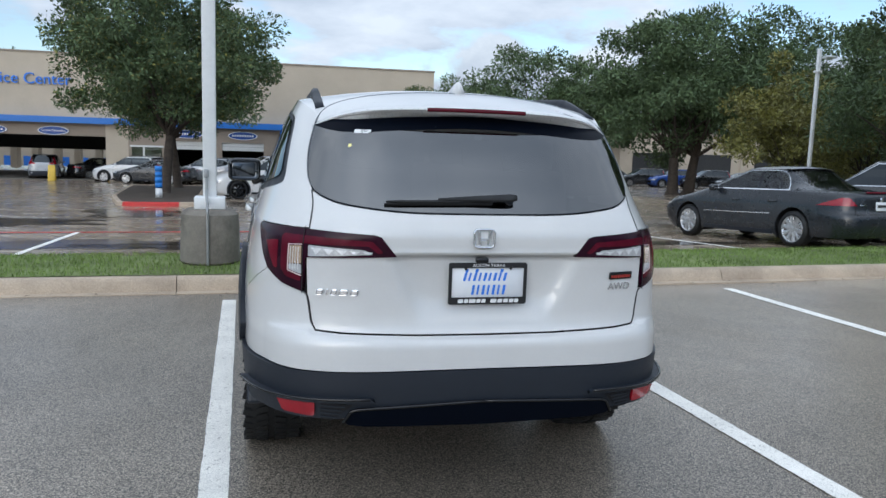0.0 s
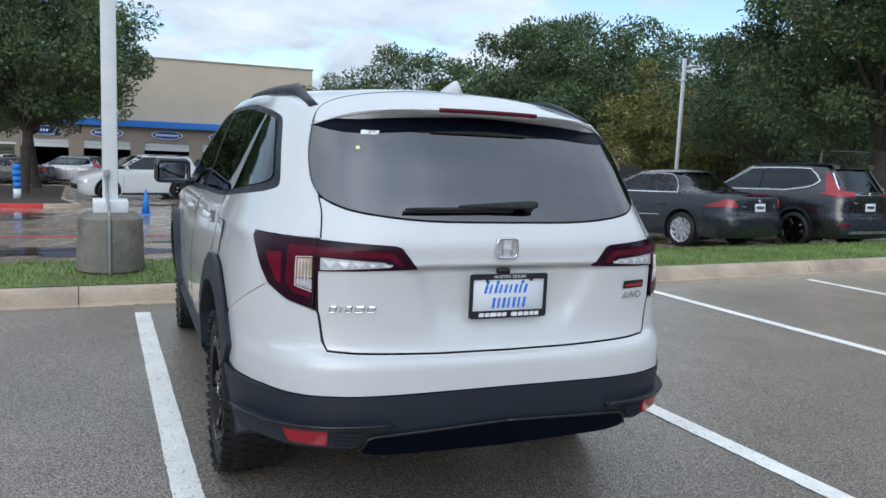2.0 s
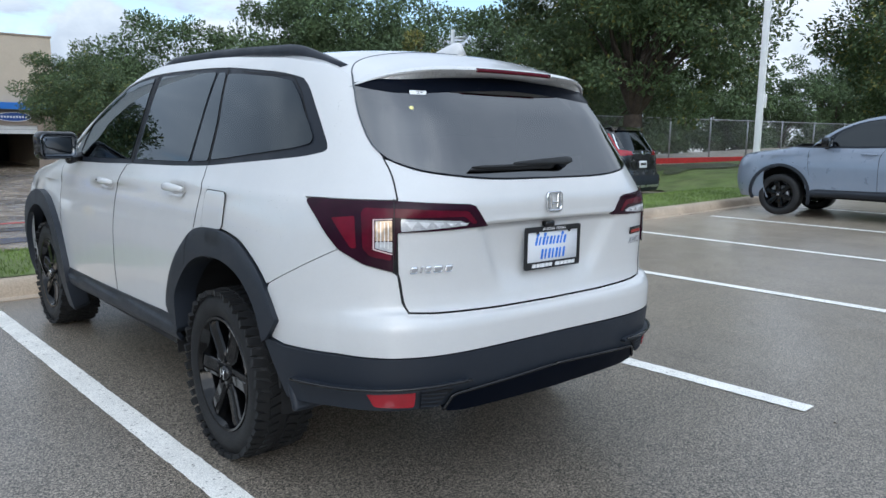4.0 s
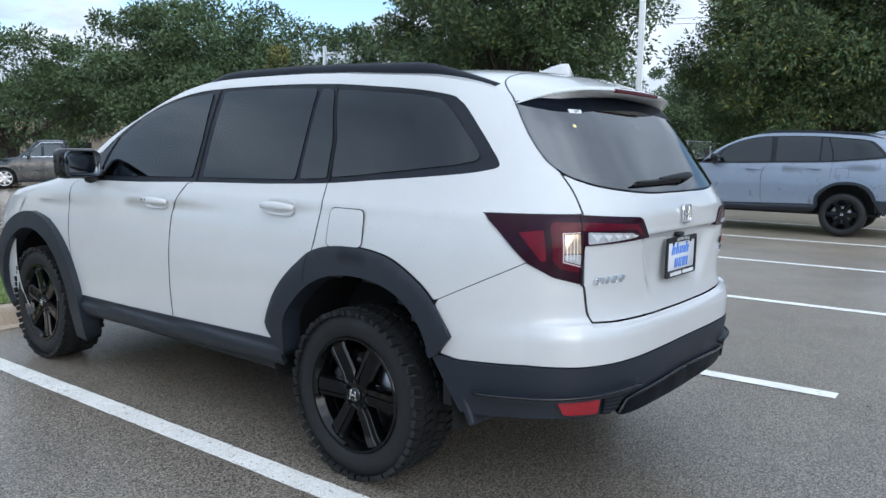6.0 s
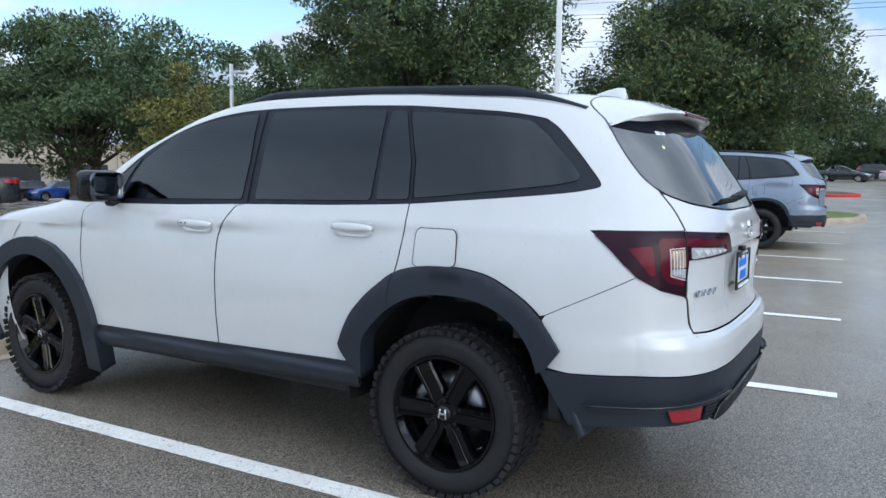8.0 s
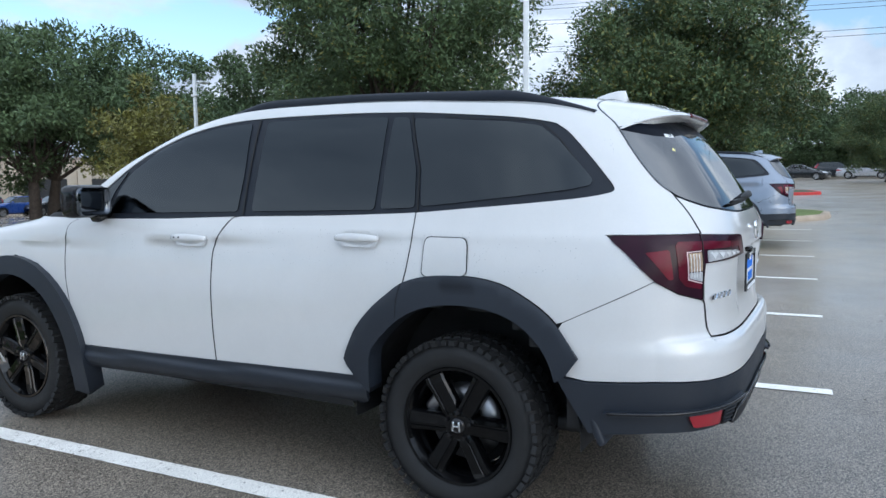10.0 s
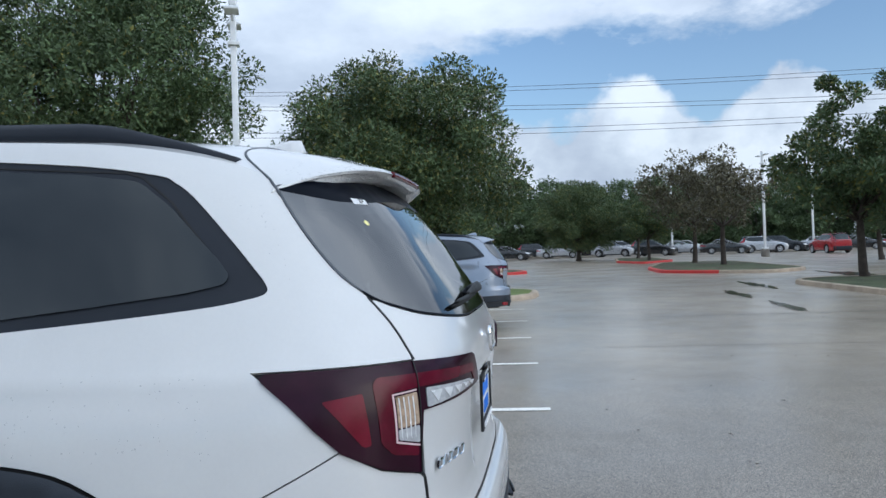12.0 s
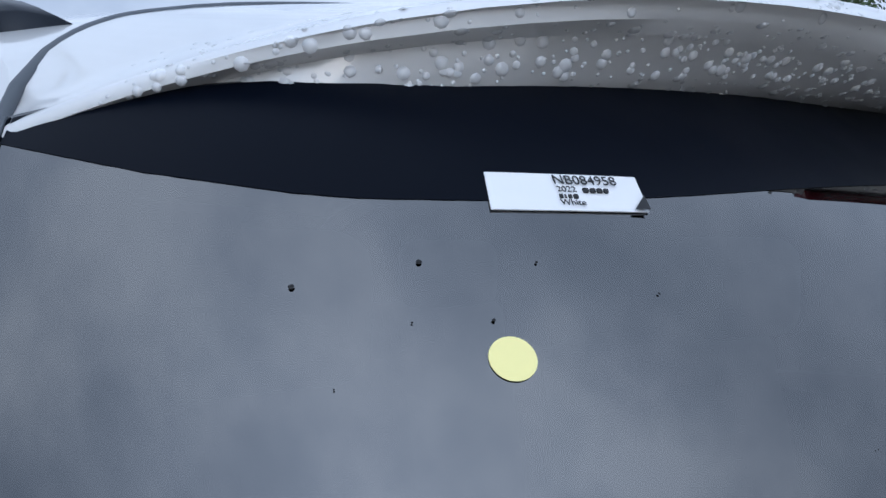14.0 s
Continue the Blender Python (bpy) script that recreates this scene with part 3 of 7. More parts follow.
def curve(pts, sub=4):
    """A smooth line through the points."""
    p = [np.array(q, float) for q in pts]
    p = [2 * p[0] - p[1]] + p + [2 * p[-1] - p[-2]]
    out = []
    for i in range(1, len(p) - 2):
        for j in range(sub):
            t = j / sub
            out.append(tuple(.5 * (2 * p[i] + (p[i + 1] - p[i - 1]) * t + (2 * p[i - 1] - 5 * p[i] + 4 * p[i + 1] - p[i + 2]) * t * t + (3 * p[i] - p[i - 1] - 3 * p[i + 1] + p[i + 2]) * t**3)))
    out.append(tuple(p[-2]))
    return out


BELT = [(3.82, 1.163), (3.2, 1.175), (2.75, 1.188), (2.2, 1.204), (1.756, 1.218), (1.53, 1.231), (1.22, 1.253), (.99, 1.275), (.895, 1.291)]
DLO_REAR = [(.856, 1.304), (.853, 1.326), (.868, 1.362), (.897, 1.422), (.952, 1.518), (.99, 1.556), (1.03, 1.574)]
DLO_TOP = [(1.228, 1.602), (1.636, 1.628), (1.918, 1.641), (2.242, 1.652), (2.728, 1.652), (3.052, 1.632), (3.298, 1.590), (3.478, 1.530), (3.616, 1.452), (3.742, 1.332)]
ROOF_EDGE = [(.768, 1.560), (.79, 1.582), (.86, 1.608), (1.04, 1.640), (1.23, 1.658), (1.64, 1.676), (1.92, 1.688), (2.24, 1.699), (2.73, 1.699), (3.05, 1.682), (3.30, 1.643), (3.45, 1.605)]
A_PILLAR = [(3.56, 1.560), (3.70, 1.470), (3.83, 1.345), (3.96, 1.172)]
GATE_SIDE = [(.763, 1.545), (.751, 1.47), (.730, 1.40), (.697, 1.330), (.655, 1.282), (.632, 1.225), (.620, 1.145)]
TL_LOW = [(.916, 1.141), (.872, 1.078), (.836, 1.025), (.795, .975), (.722, .932), (.636, .906)]
FLARE_OUT = [(2.058, .520), (2.122, .594), (2.095, .66), (2.044, .752), (1.936, .858), (1.816, .930), (1.66, .965), (1.492, .974), (1.37, .966), (1.264, .940), (1.144, .868), (1.072, .786), (1.024, .690), (1.066, .620)]
ARCH_IN = [(1.99, .46), (1.985, .612), (1.95, .68), (1.882, .746), (1.79, .80), (1.69, .835), (1.59, .853), (1.486, .860), (1.39, .856), (1.312, .842), (1.24, .815), (1.186, .775), (1.14, .72), (1.112, .66), (1.095, .60)]
CUT_RD = [(1.762, 1.217), (1.768, 1.146), (1.782, 1.06), (1.798, .984), (1.816, .930)]
CUT_FD = [(2.75, 1.187), (2.80, 1.176), (2.862, 1.10), (2.893, 1.03), (2.896, .90), (2.890, .72), (2.878, .50)]
CUT_FF = [(3.90, 1.158), (3.965, 1.12), (3.975, .98), (3.955, .82), (3.88, .486)]


DLO = curve(BELT + DLO_REAR + DLO_TOP, 3)
FLARE_S, ARCH_S, ROOF_S, GATE_S = curve(FLARE_OUT[1:-1], 3), curve(ARCH_IN, 3), curve(ROOF_EDGE, 3), curve(GATE_SIDE, 3)


def crown(y):
    """How far the roof's middle stands above its edges."""
    return (.058 + .026 * min(1, max(0, (-.05 - y) / .35))) * min(1.0, max(.25, 1 - (max(0, y - 1.2) / .9) ** 2))


SPOILER = []


def smooth01(a, b, x):
    t = min(1, max(0, (x - a) / (b - a)))
    return t * t * (3 - 2 * t)


def gate_relief(v, z):
    """The tailgate's scooped plate recess and the shelf above it."""
    v, z = np.abs(np.asarray(v, float)), np.asarray(z, float)
    edge = .335 - np.clip((1.052 - z) / .25, 0, 1) * .10
    m = 1 / (1 + np.exp(-(edge - v) / .012))
    down = np.clip((1.052 - z) / .006, 0, 1) * np.clip((z - .775) / .13, 0, 1)
    sm = down * down * (3 - 2 * down)
    return -.030 * m * sm + .004 * np.exp(-((z - 1.062) / .012) ** 2) * (v < .36)


def bumper_relief(v, z):
    """The bumper steps out below the tailgate."""
    a, z = np.abs(np.asarray(v, float)), np.asarray(z, float)
    f = np.clip((np.interp(a, [0, .25, .5, .588, .61], [.743, .745, .753, .760, .775]) - z) / .024, 0, 1)
    f = f * f * (3 - 2 * f)
    return .022 * f * np.clip((.80 - a) / .16, 0, 1)


def crease(v, z):
    """The flank's shoulder line: the skin falls in below it."""
    a, z = np.abs(np.asarray(v, float)), np.asarray(z, float)
    d = np.interp(a, [.90, 1.14, 1.80, 2.18, 2.58, 3.12, 4.0, 4.6], [1.141, 1.134, 1.128, 1.110, 1.093, 1.070, 1.040, 1.02]) - z
    on = np.clip((a - .92) / .15, 0, 1)
    return np.where(d > 0, -.0100 * (1 - np.exp(-np.abs(d) / .009)) * np.exp(-np.abs(d) / .11), 0.0) * on


def flare_relief(v, z):
    v = np.abs(np.asarray(v))
    d = np.hypot((v - 1.53) * .97, np.asarray(z) - .40)
    t = np.clip((.62 - d) / .05, 0, 1)
    dent = np.exp(-((np.asarray(v) - 1.50) / .085) ** 8) * np.clip(1 - np.abs(np.asarray(z) - .925) / .016, 0, 1)
    return .010 + .013 * t * t * (3 - 2 * t) - .005 * dent


def sill_relief(v, z):
    """The sill: a sloping upper band, a ledge, and a lower half that rolls under the car."""
    v = np.abs(np.asarray(v))
    d = np.asarray(z) - (.522 - .021 * np.clip((v - 2.0) / .85, 0, 3))
    a, b2 = np.clip((-.018 - d) / .022, 0, 1), np.clip((-.050 - d) / .085, 0, 1)
    return .006 + .016 * a * a * (3 - 2 * a) - .052 * b2 * b2


def suv(name, label, paint, flare, at, rim_mat=None, spokes=6, twist=0.0, fine=0.035, dressed=True, group=""):
    s = PILOT
    car = empty(name, None, label, "car", group)
    P = M[paint]

    def holes(x, y, z):
        for yh in (0.0, 2.82):
            if (y - yh) ** 2 + (z - .372) ** 2 < .50 ** 2 and z < .9:
                return True
        if y < -.42 and z < .43:
            return True
        if y < -.80 and z > .72 and abs(x) < .58:
            return True
        return 1.21 < z < 1.60 and not (y < -.45 and abs(x) > .60) and not (.05 < y < .25) and not (.95 < y < 1.2)

    zs = [.37, .42, .48, .54, .60, .66, .72, .78, .84, .90, .96, 1.0, 1.03, 1.06, 1.09, 1.12, 1.14, 1.16, 1.18, 1.20, 1.24, 1.30, 1.36, 1.42, 1.48, 1.53, 1.555]
    s.shell(zs, M["gap"], car, holes=holes)
    part("underbody", box_bm(1.40, 3.9, .06, .02, Matrix.Translation((0, 1.45, .36))), M["gap"], car)
    # panels of both flanks
    for mi in (False, True):
        side = dict(mirror=mi, step=fine)
        fd = CUT_FF[::-1] + [(3.82, 1.160)] + [(v + .004, z - .004) for v, z in BELT[1:2]] + [(v + .004, z) for v, z in CUT_FD]
        d1 = s.patch("front_door", fd, P, car, off=crease, **side)
        rd = [(v - .003, z) for v, z in CUT_FD[::-1]] + [(2.2, 1.200)] + [(v + .003, z) for v, z in CUT_RD] + [(v + .006, z) for v, z in FLARE_OUT[4::-1]] + [(2.2, .520)]
        d2 = s.patch("rear_door", rd, P, car, off=crease, **side)
        q = ROOF_S + A_PILLAR + [(3.80, 1.30)] + [p for p in DLO[::-1] if not (p[1] < 1.30 and p[0] > 1.74)] + [(v - .003, z) for v, z in CUT_RD] + [(v, z + .002) for v, z in FLARE_S if .80 < z and 1.08 < v < 1.80] + [(1.075, .822)] + [(.798, .979), (.836, 1.029), (.872, 1.082), (.922, 1.145)] + [(.624, 1.147)] + GATE_S[::-1][1:]
        s.patch("quarter_panel", q, P, car, off=crease, **side)
        fen = [(v + .004, z) for v, z in CUT_FF] + [(3.98, .486), (3.99, .60), (4.06, .78), (4.20, .91), (4.42, .95), (4.62, .91), (4.78, .80), (4.88, .62), (5.15, .62), (5.15, .95), (4.9, 1.05), (4.4, 1.12), (4.1, 1.150)]
        s.patch("front_fender", fen, P, car, off=crease, **side)
        for cut, wd in ((CUT_RD, .0030), (CUT_FD, .0022), (CUT_FF, .0022), ([(.657, 1.284), (.632, 1.225), (.620, 1.146)], .0027), ([(.634, .904), (.617, .89), (.603, .80), (.586, .763)], .003)):
            line = curve(cut, 3)
            s.patch("panel_seam", [(v + wd, z) for v, z in line] + [(v - wd, z) for v, z in line[::-1]], M["gap"], car, off=lambda v, z: crease(v, z) + .0012, depth=.002, mirror=mi, step=fine)
        # wheel arch flares, sills and mud flaps
        fl = [FLARE_OUT[0]] + FLARE_S + [FLARE_OUT[-1]] + ARCH_S[::-1]
        if dressed:
            s.patch("wheel_arch_flare", fl, M[flare], car, off=flare_relief, depth=.10, label="charcoal plastic wheel arch flare", **side)
        else:
            s.patch("arch_panel", fl, P, car, off=.004, depth=.10, **side)
            slim = [(1.53 + (v - 1.53) * 1.10, .40 + (z - .40) * 1.10) for v, z in ARCH_S]
            s.patch("wheel_arch_flare", slim + ARCH_S[::-1], M[flare], car, off=.014, depth=.03, label="slim charcoal wheel arch trim", **side)
        cut = curve([(1.816, .930), (1.824, .895), (1.834, .862), (1.840, .79)], 3)
        if dressed:
            s.patch("flare_seam", [(v + .0016, z) for v, z in cut] + [(v - .0016, z) for v, z in cut[::-1]], M["gap"], car, off=lambda v, z: flare_relief(np.abs(v), z) + .001, depth=.002, mirror=mi, step=fine)
        ang = np.linspace(radians(-12), radians(198), 26)
        fo = [(4.42 + .60 * math.cos(a), .385 + .56 * math.sin(a)) for a in ang]
        fi = [(4.42 + .48 * math.cos(a), .372 + .47 * math.sin(a)) for a in ang[::-1]]
        if dressed:
            s.patch("wheel_arch_flare", fo + fi, M[flare], car, off=.036, depth=.10, label="charcoal plastic wheel arch flare", **side)
        else:
            s.patch("arch_panel", fo[3:-3] + fi[3:-3], P, car, off=.006, depth=.10, **side)
            slim = [(4.42 + .53 * math.cos(a), .380 + .51 * math.sin(a)) for a in ang]
            s.patch("wheel_arch_flare", slim + fi, M[flare], car, off=.016, depth=.03, label="slim charcoal wheel arch trim", **side)
        s.patch("sill_cladding", [(3.87, .482), (2.878, .503), (2.064, .522), (2.005, .47), (2.015, .412), (2.06, .386), (2.9, .376), (3.95, .360), (3.93, .42)], M["clad"], car, off=sill_relief, depth=.02, label="charcoal plastic sill cladding", mirror=mi, step=.019)
        sx = 1 if mi else -1
        for yh in (0.0, 2.82):
            ang = np.linspace(radians(-4), radians(184), 30)
            mesh_part("well_back", [(sx * .55, yh, .36)] + [(sx * .55, yh - .02 * (yh == 0) + .50 * math.cos(a), .372 + .50 * math.sin(a)) for a in ang], [(0, i + 1, i + 2) for i in range(29)], M["gap"], car)
            vs = [(sx * xx, yh - .02 * (yh == 0) + .50 * math.cos(a), .372 + .50 * math.sin(a)) for a in ang for xx in (.55, .915)]
            mesh_part("wheel_well", vs, [(2 * i, 2 * i + 1, 2 * i + 3, 2 * i + 2) for i in range(len(ang) - 1)], M["gap"], car)
            rear = yh == 0
            flap = Matrix.Translation((sx * .815, yh - (.548 if rear else .500), .490 if rear else .440)) @ Matrix.Rotation(radians(-23 if rear else -16), 4, "X")
            part("mud_flap", box_bm(.19, .034 if rear else .014, .26 if rear else .19, .015 if rear else .006, flap, 4), M["clad"], car)
        # glass of the flank, its trim and pillars
        dlo = [p for p in DLO if p[0] < 3.80 or p[1] > 1.2]
        tr = 0.004
        g_front = [(3.585, 1.405), (3.42, 1.525), (3.26, 1.577), (3.05, 1.612), (2.80, 1.630), (2.775, 1.40), (2.772, 1.210), (3.66, 1.192)]
        g_tri = [(3.725, 1.318), (3.62, 1.415), (3.69, 1.192), (3.765, 1.190)]
        g_rear = [(2.700, 1.633), (2.30, 1.634), (2.02, 1.624), (2.012, 1.45), (2.008, 1.226), (2.685, 1.212), (2.695, 1.42)]
        g_fix = [(1.99, 1.622), (1.915, 1.618), (1.80, 1.40), (1.775, 1.238), (1.978, 1.230), (1.988, 1.44)]
        g_quart = [(1.875, 1.612), (1.636, 1.604), (1.228, 1.580), (1.075, 1.560), (1.01, 1.500), (.935, 1.385), (.915, 1.345), (.93, 1.325), (1.01, 1.308), (1.22, 1.284), (1.53, 1.256), (1.735, 1.243), (1.76, 1.40)]
        panes = [("front_window", g_front), ("corner_window", g_tri), ("rear_window", g_rear), ("fixed_window", g_fix), ("quarter_window", g_quart)]
        # trim: a band round each pane, flush with the skin
        s.patch("window_trim", dlo + [dlo[0]][:0], M["trim"], car, off=-.004, **side)
        s.patch("glass_seal", [(.92, 1.352), (1.003, 1.512), (1.062, 1.572), (1.10, 1.584), (1.636, 1.617), (1.636, 1.613), (1.104, 1.580), (1.066, 1.568), (1.008, 1.510), (.926, 1.350)], M["gap"], car, off=-.0025, depth=.002, mirror=mi, step=fine)
        for nm, g in panes:
            s.patch(nm, g, M["glass"], car, off=.001, depth=.004, mirror=mi, step=fine, round_by=.02)
        for cut in ([(1.752, 1.222), (1.775, 1.40), (1.898, 1.63)], [(2.735, 1.192), (2.745, 1.40), (2.752, 1.645)]):
            s.patch("pillar_gap", [(v + .006, z) for v, z in cut] + [(v - .004, z) for v, z in cut[::-1]], M["gap"], car, off=.0015, depth=.002, mirror=mi, step=fine)
        # fuel flap on the left, handles
        if not mi:
            fp = [(1.690, 1.124), (1.448, 1.124), (1.452, .985), (1.472, .972), (1.680, .962), (1.704, .975)]
            s.patch("fuel_flap_gap", fillet(fp, .035), M["gap"], car, off=.0008, depth=.002, step=fine)
            c = np.mean(fp, 0)
            s.patch("fuel_flap", [tuple(c + (np.array(p) - c) * .965) for p in fillet(fp, .035)], P, car, off=.0016, depth=.003, step=fine)
        for dd, (v0, v1, zc) in ((d2, (1.955, 2.175, 1.104)), (d1, (2.925, 3.155, 1.078))):
            b = bmesh.new()
            nst = 14
            ringv = []
            for i in range(nst + 1):
                t = i / nst
                vv = v0 + (v1 - v0) * t
                lift = .016 + .024 * math.sin(math.pi * t) ** .5
                hz = .010 + .008 * math.sin(math.pi * t) ** .6
                m = s.place(-vv if mi else vv, zc, lift)
                ringv.append([b.verts.new(m @ Vector((0, hz * math.cos(a), .007 * math.sin(a)))) for a in np.linspace(0, 2 * math.pi, 10, endpoint=False)])
            for i in range(nst):
                for j in range(10):
                    b.faces.new((ringv[i][j], ringv[i][(j + 1) % 10], ringv[i + 1][(j + 1) % 10], ringv[i + 1][j]))
            for e in (ringv[0], ringv[-1]):
                b.faces.new(e)
            bmesh.ops.recalc_face_normals(b, faces=b.faces)
            part("door_handle", b, P, dd)
            if v0 > 2.5:
                for dv in (.150, .185):
                    m2 = s.place(-(v0 + dv) if mi else v0 + dv, zc, .016 + .024 * math.sin(math.pi * dv / (v1 - v0)) ** .5 + .0065)
                    part("lock_button", cyl_bm(.0052, .0045, .004, 12, m2), M["gloss"], dd)
            cup = fillet([(v0 + .02, zc - .035), (v1 - .02, zc - .035), (v1 - .01, zc), (v1 - .02, zc + .032), (v0 + .02, zc + .032), (v0 + .01, zc)], .025)
            s.patch("handle_cup", cup, P, dd, off=lambda v, z, a=v0, b2=v1, c2=zc: .001 - .018 * np.clip(1 - ((np.abs(v) - (a + b2) / 2) / ((b2 - a) / 2)) ** 2 - ((z - c2) / .036) ** 2, 0, 1), depth=.001, mirror=mi, step=.014)
        # tail lamps
        tl = [(.908, 1.124), (.909, 1.132), (.898, 1.1395), (.62, 1.141), (.392, 1.129), (.372, 1.122), (.322, 1.050), (.622, 1.037), (.634, .906)] + TL_LOW[-2:0:-1]
        lamp = s.patch("tail_lamp", tl, M["lens_smoke"], car, off=.007, depth=.02, mirror=mi, step=fine, label="smoked red tail lamp with clear blocks")
        red = [(.716, 1.118), (.600, 1.117), (.400, 1.106), (.365, 1.064), (.382, 1.060), (.412, 1.088), (.630, 1.088), (.690, 1.084), (.691, .986), (.640, .967), (.640, .944), (.700, .958), (.722, .985), (.726, 1.104)]
        s.patch("red_reflector", red, M["lens_ring"], lamp, off=.0085, depth=.002, mirror=mi, step=.02, round_by=.008)
        s.patch("side_reflector", [(.818, 1.080), (.746, 1.090), (.741, .984), (.756, .983), (.780, 1.020)], M["lens_red"], lamp, off=.0085, depth=.002, mirror=mi, step=.02, round_by=.006)
        s.patch("light_guide", [(.692, 1.081), (.637, 1.085), (.637, 1.082), (.6885, 1.078), (.6885, .984), (.637, .968), (.637, .964), (.6925, .981)], M["light_guide"], lamp, off=.0093, depth=.002, mirror=mi, step=.02)
        s.patch("turn_block", [(.686, 1.075), (.637, 1.079), (.637, 1.012), (.686, 1.010)], M["lens_amber"], lamp, off=.0095, depth=.003, mirror=mi, step=.015, round_by=.004)
        s.patch("reverse_block", [(.686, 1.007), (.637, 1.009), (.637, .972), (.686, .986)], M["lens_clear"], lamp, off=.0095, depth=.003, mirror=mi, step=.015, round_by=.004)
        if dressed:
            for k in range(4):
                v = .681 - k * .0105
                s.patch("lens_flute", [(v, 1.072), (v - .0022, 1.072), (v - .0022, .986), (v, .989)], M["led_facet"], lamp, off=.0105, depth=.002, mirror=mi, step=.02)
        s.patch("clear_strip", [(.612, 1.084), (.425, 1.074), (.400, 1.058), (.612, 1.0415)], M["lens_clear"], lamp, off=.0095, depth=.003, mirror=mi, step=.02, round_by=.006)
        if dressed:
            for k in range(5):
                v = .592 - k * .042
                s.patch("led_cell", [(v + .010, 1.076 - k * .002), (v - .026, 1.074 - k * .002), (v - .010, 1.049 + k * .002)], M["led_facet"], lamp, off=.0115, depth=.002, mirror=mi, step=.02)
        s.patch("lamp_gap", [(.6315, 1.146), (.6292, 1.146), (.6332, .900), (.6352, .900)], M["gap"], lamp, off=.0105, depth=.002, mirror=mi, step=fine)
        # low reflectors in the bumper
        s.patch("bumper_reflector", [(.708, .500), (.572, .505), (.576, .445), (.685, .450)], M["lens_bright"], car, off=.036, depth=.01, mirror=mi, step=.02, round_by=.010, label="red bumper reflector")
        s.patch("bumper_grille", [(.552, .500), (.455, .492), (.52, .432), (.558, .436)], M["gap"], car, off=.033, depth=.004, mirror=mi, step=.02)
        s.patch("bumper_strip", [(.945, .508), (.712, .512), (.40, .520), (.385, .508), (.70, .500), (.945, .498)], M["clad"], car, off=.046, depth=.030, mirror=mi, step=.03)
        # door mirror
        b = box_bm(.230, .115, .165, .036, Matrix.Translation((sx * 1.005, 2.075, 1.258)) @ Matrix.Rotation(radians(-10 * sx), 4, "Z"), 4)
        mir = part("door_mirror", b, M["gloss"], car, "gloss black door mirror")
        part("mirror_glass", box_bm(.204, .006, .140, .030, Matrix.Translation((sx * 1.006, 2.0150, 1.258)) @ Matrix.Rotation(radians(-10 * sx), 4, "Z"), 3), M["mirror"], mir)
        part("mirror_arm", box_bm(.12, .07, .05, .02, Matrix.Translation((sx * .895, 2.085, 1.185)) @ Matrix.Rotation(radians(20 * sx), 4, "Y"), 3), M["gloss"], mir)
        # roof rail
        b = bmesh.new()
        stn = []
        for i in range(33):
            t = i / 32
            y = -.475 + 2.045 * t
            lift = .019 * min(1, 1.9 * math.sin(math.pi * t)) if 0 < t < 1 else 0
            vv = y + 1.6
            ze = float(np.interp(vv, [p[0] for p in ROOF_EDGE], [p[1] for p in ROOF_EDGE]))
            xe = abs(float(s.at(np.array(vv), np.array(ze))[0])) - .075
            zc = ze - .032 + .046 * min(1, lift / .0185) + lift
            th = .003 + .012 * min(1, lift / .015)
            low_ = -.024 - lift
            stn.append([b.verts.new((sx * (xe + dx), y, zc + dz)) for dx, dz in ((-.018, low_), (.020, low_), (.020, 0), (.010, th), (-.010, th), (-.018, 0))])
        for i in range(32):
            for j in range(6):
                b.faces.new((stn[i][j], stn[i][(j + 1) % 6], stn[i + 1][(j + 1) % 6], stn[i + 1][j]))
        b.faces.new(stn[0])
        b.faces.new(stn[-1])
        bmesh.ops.recalc_face_normals(b, faces=b.faces)
        part("roof_rail", b, M["trim"], car, "satin black roof rail")
        # wheels
        for yh in (0.0, 2.82):
            wheel(car, sx * .803, yh, .359, r=.360, width=.235, side=sx, spokes=spokes, rim_mat=rim_mat, lugs=dressed, twist=twist + (.3 if yh else 0))
        # seats behind the glass
        for yy in (1.55, .62, -.15):
            b = box_bm(.50, .14, .62, .05, Matrix.Translation((sx * .40, yy, 1.05)) @ Matrix.Rotation(radians(-12), 4, "X"), 3)
            box_bm(.26, .10, .16, .04, Matrix.Translation((sx * .40, yy - .08, 1.43)), 3, b)
            part("seat_back", b, M["seat"], car)
    part("dashboard", box_bm(1.4, .5, .22, .06, Matrix.Translation((0, 2.15, 1.05)), 3), M["seat"], car)
    b = lathe([(-.014, .175), (0, .189), (.014, .175), (0, .161), (-.014, .175)], 28)
    b.transform(Matrix.Translation((-.40, 1.86, 1.14)) @ Matrix.Rotation(radians(90), 4, "Z") @ Matrix.Rotation(radians(25), 4, "Y"))
    part("steering_wheel", b, M["seat"], car)
    # roof between the two roof edges
    rv = smooth_loop(ROOF_S, .06, False)
    n = 15
    rows = []
    for v, z in rv:
        a = s.at(np.array(v), np.array(z))
        xe = -a[0]
        cr = crown(a[1])
        rows.append([(t * xe, a[1], z + cr * (1 - abs(t) ** 2.4)) for t in np.linspace(-1, 1, 2 * n + 1)])
    rows = np.array(rows)
    m = rows.shape[1]
    faces = [(i * m + j, i * m + j + 1, (i + 1) * m + j + 1, (i + 1) * m + j) for i in range(len(rows) - 1) for j in range(m - 1)]
    mesh_part("roof", rows.reshape(-1, 3), faces, P, car)
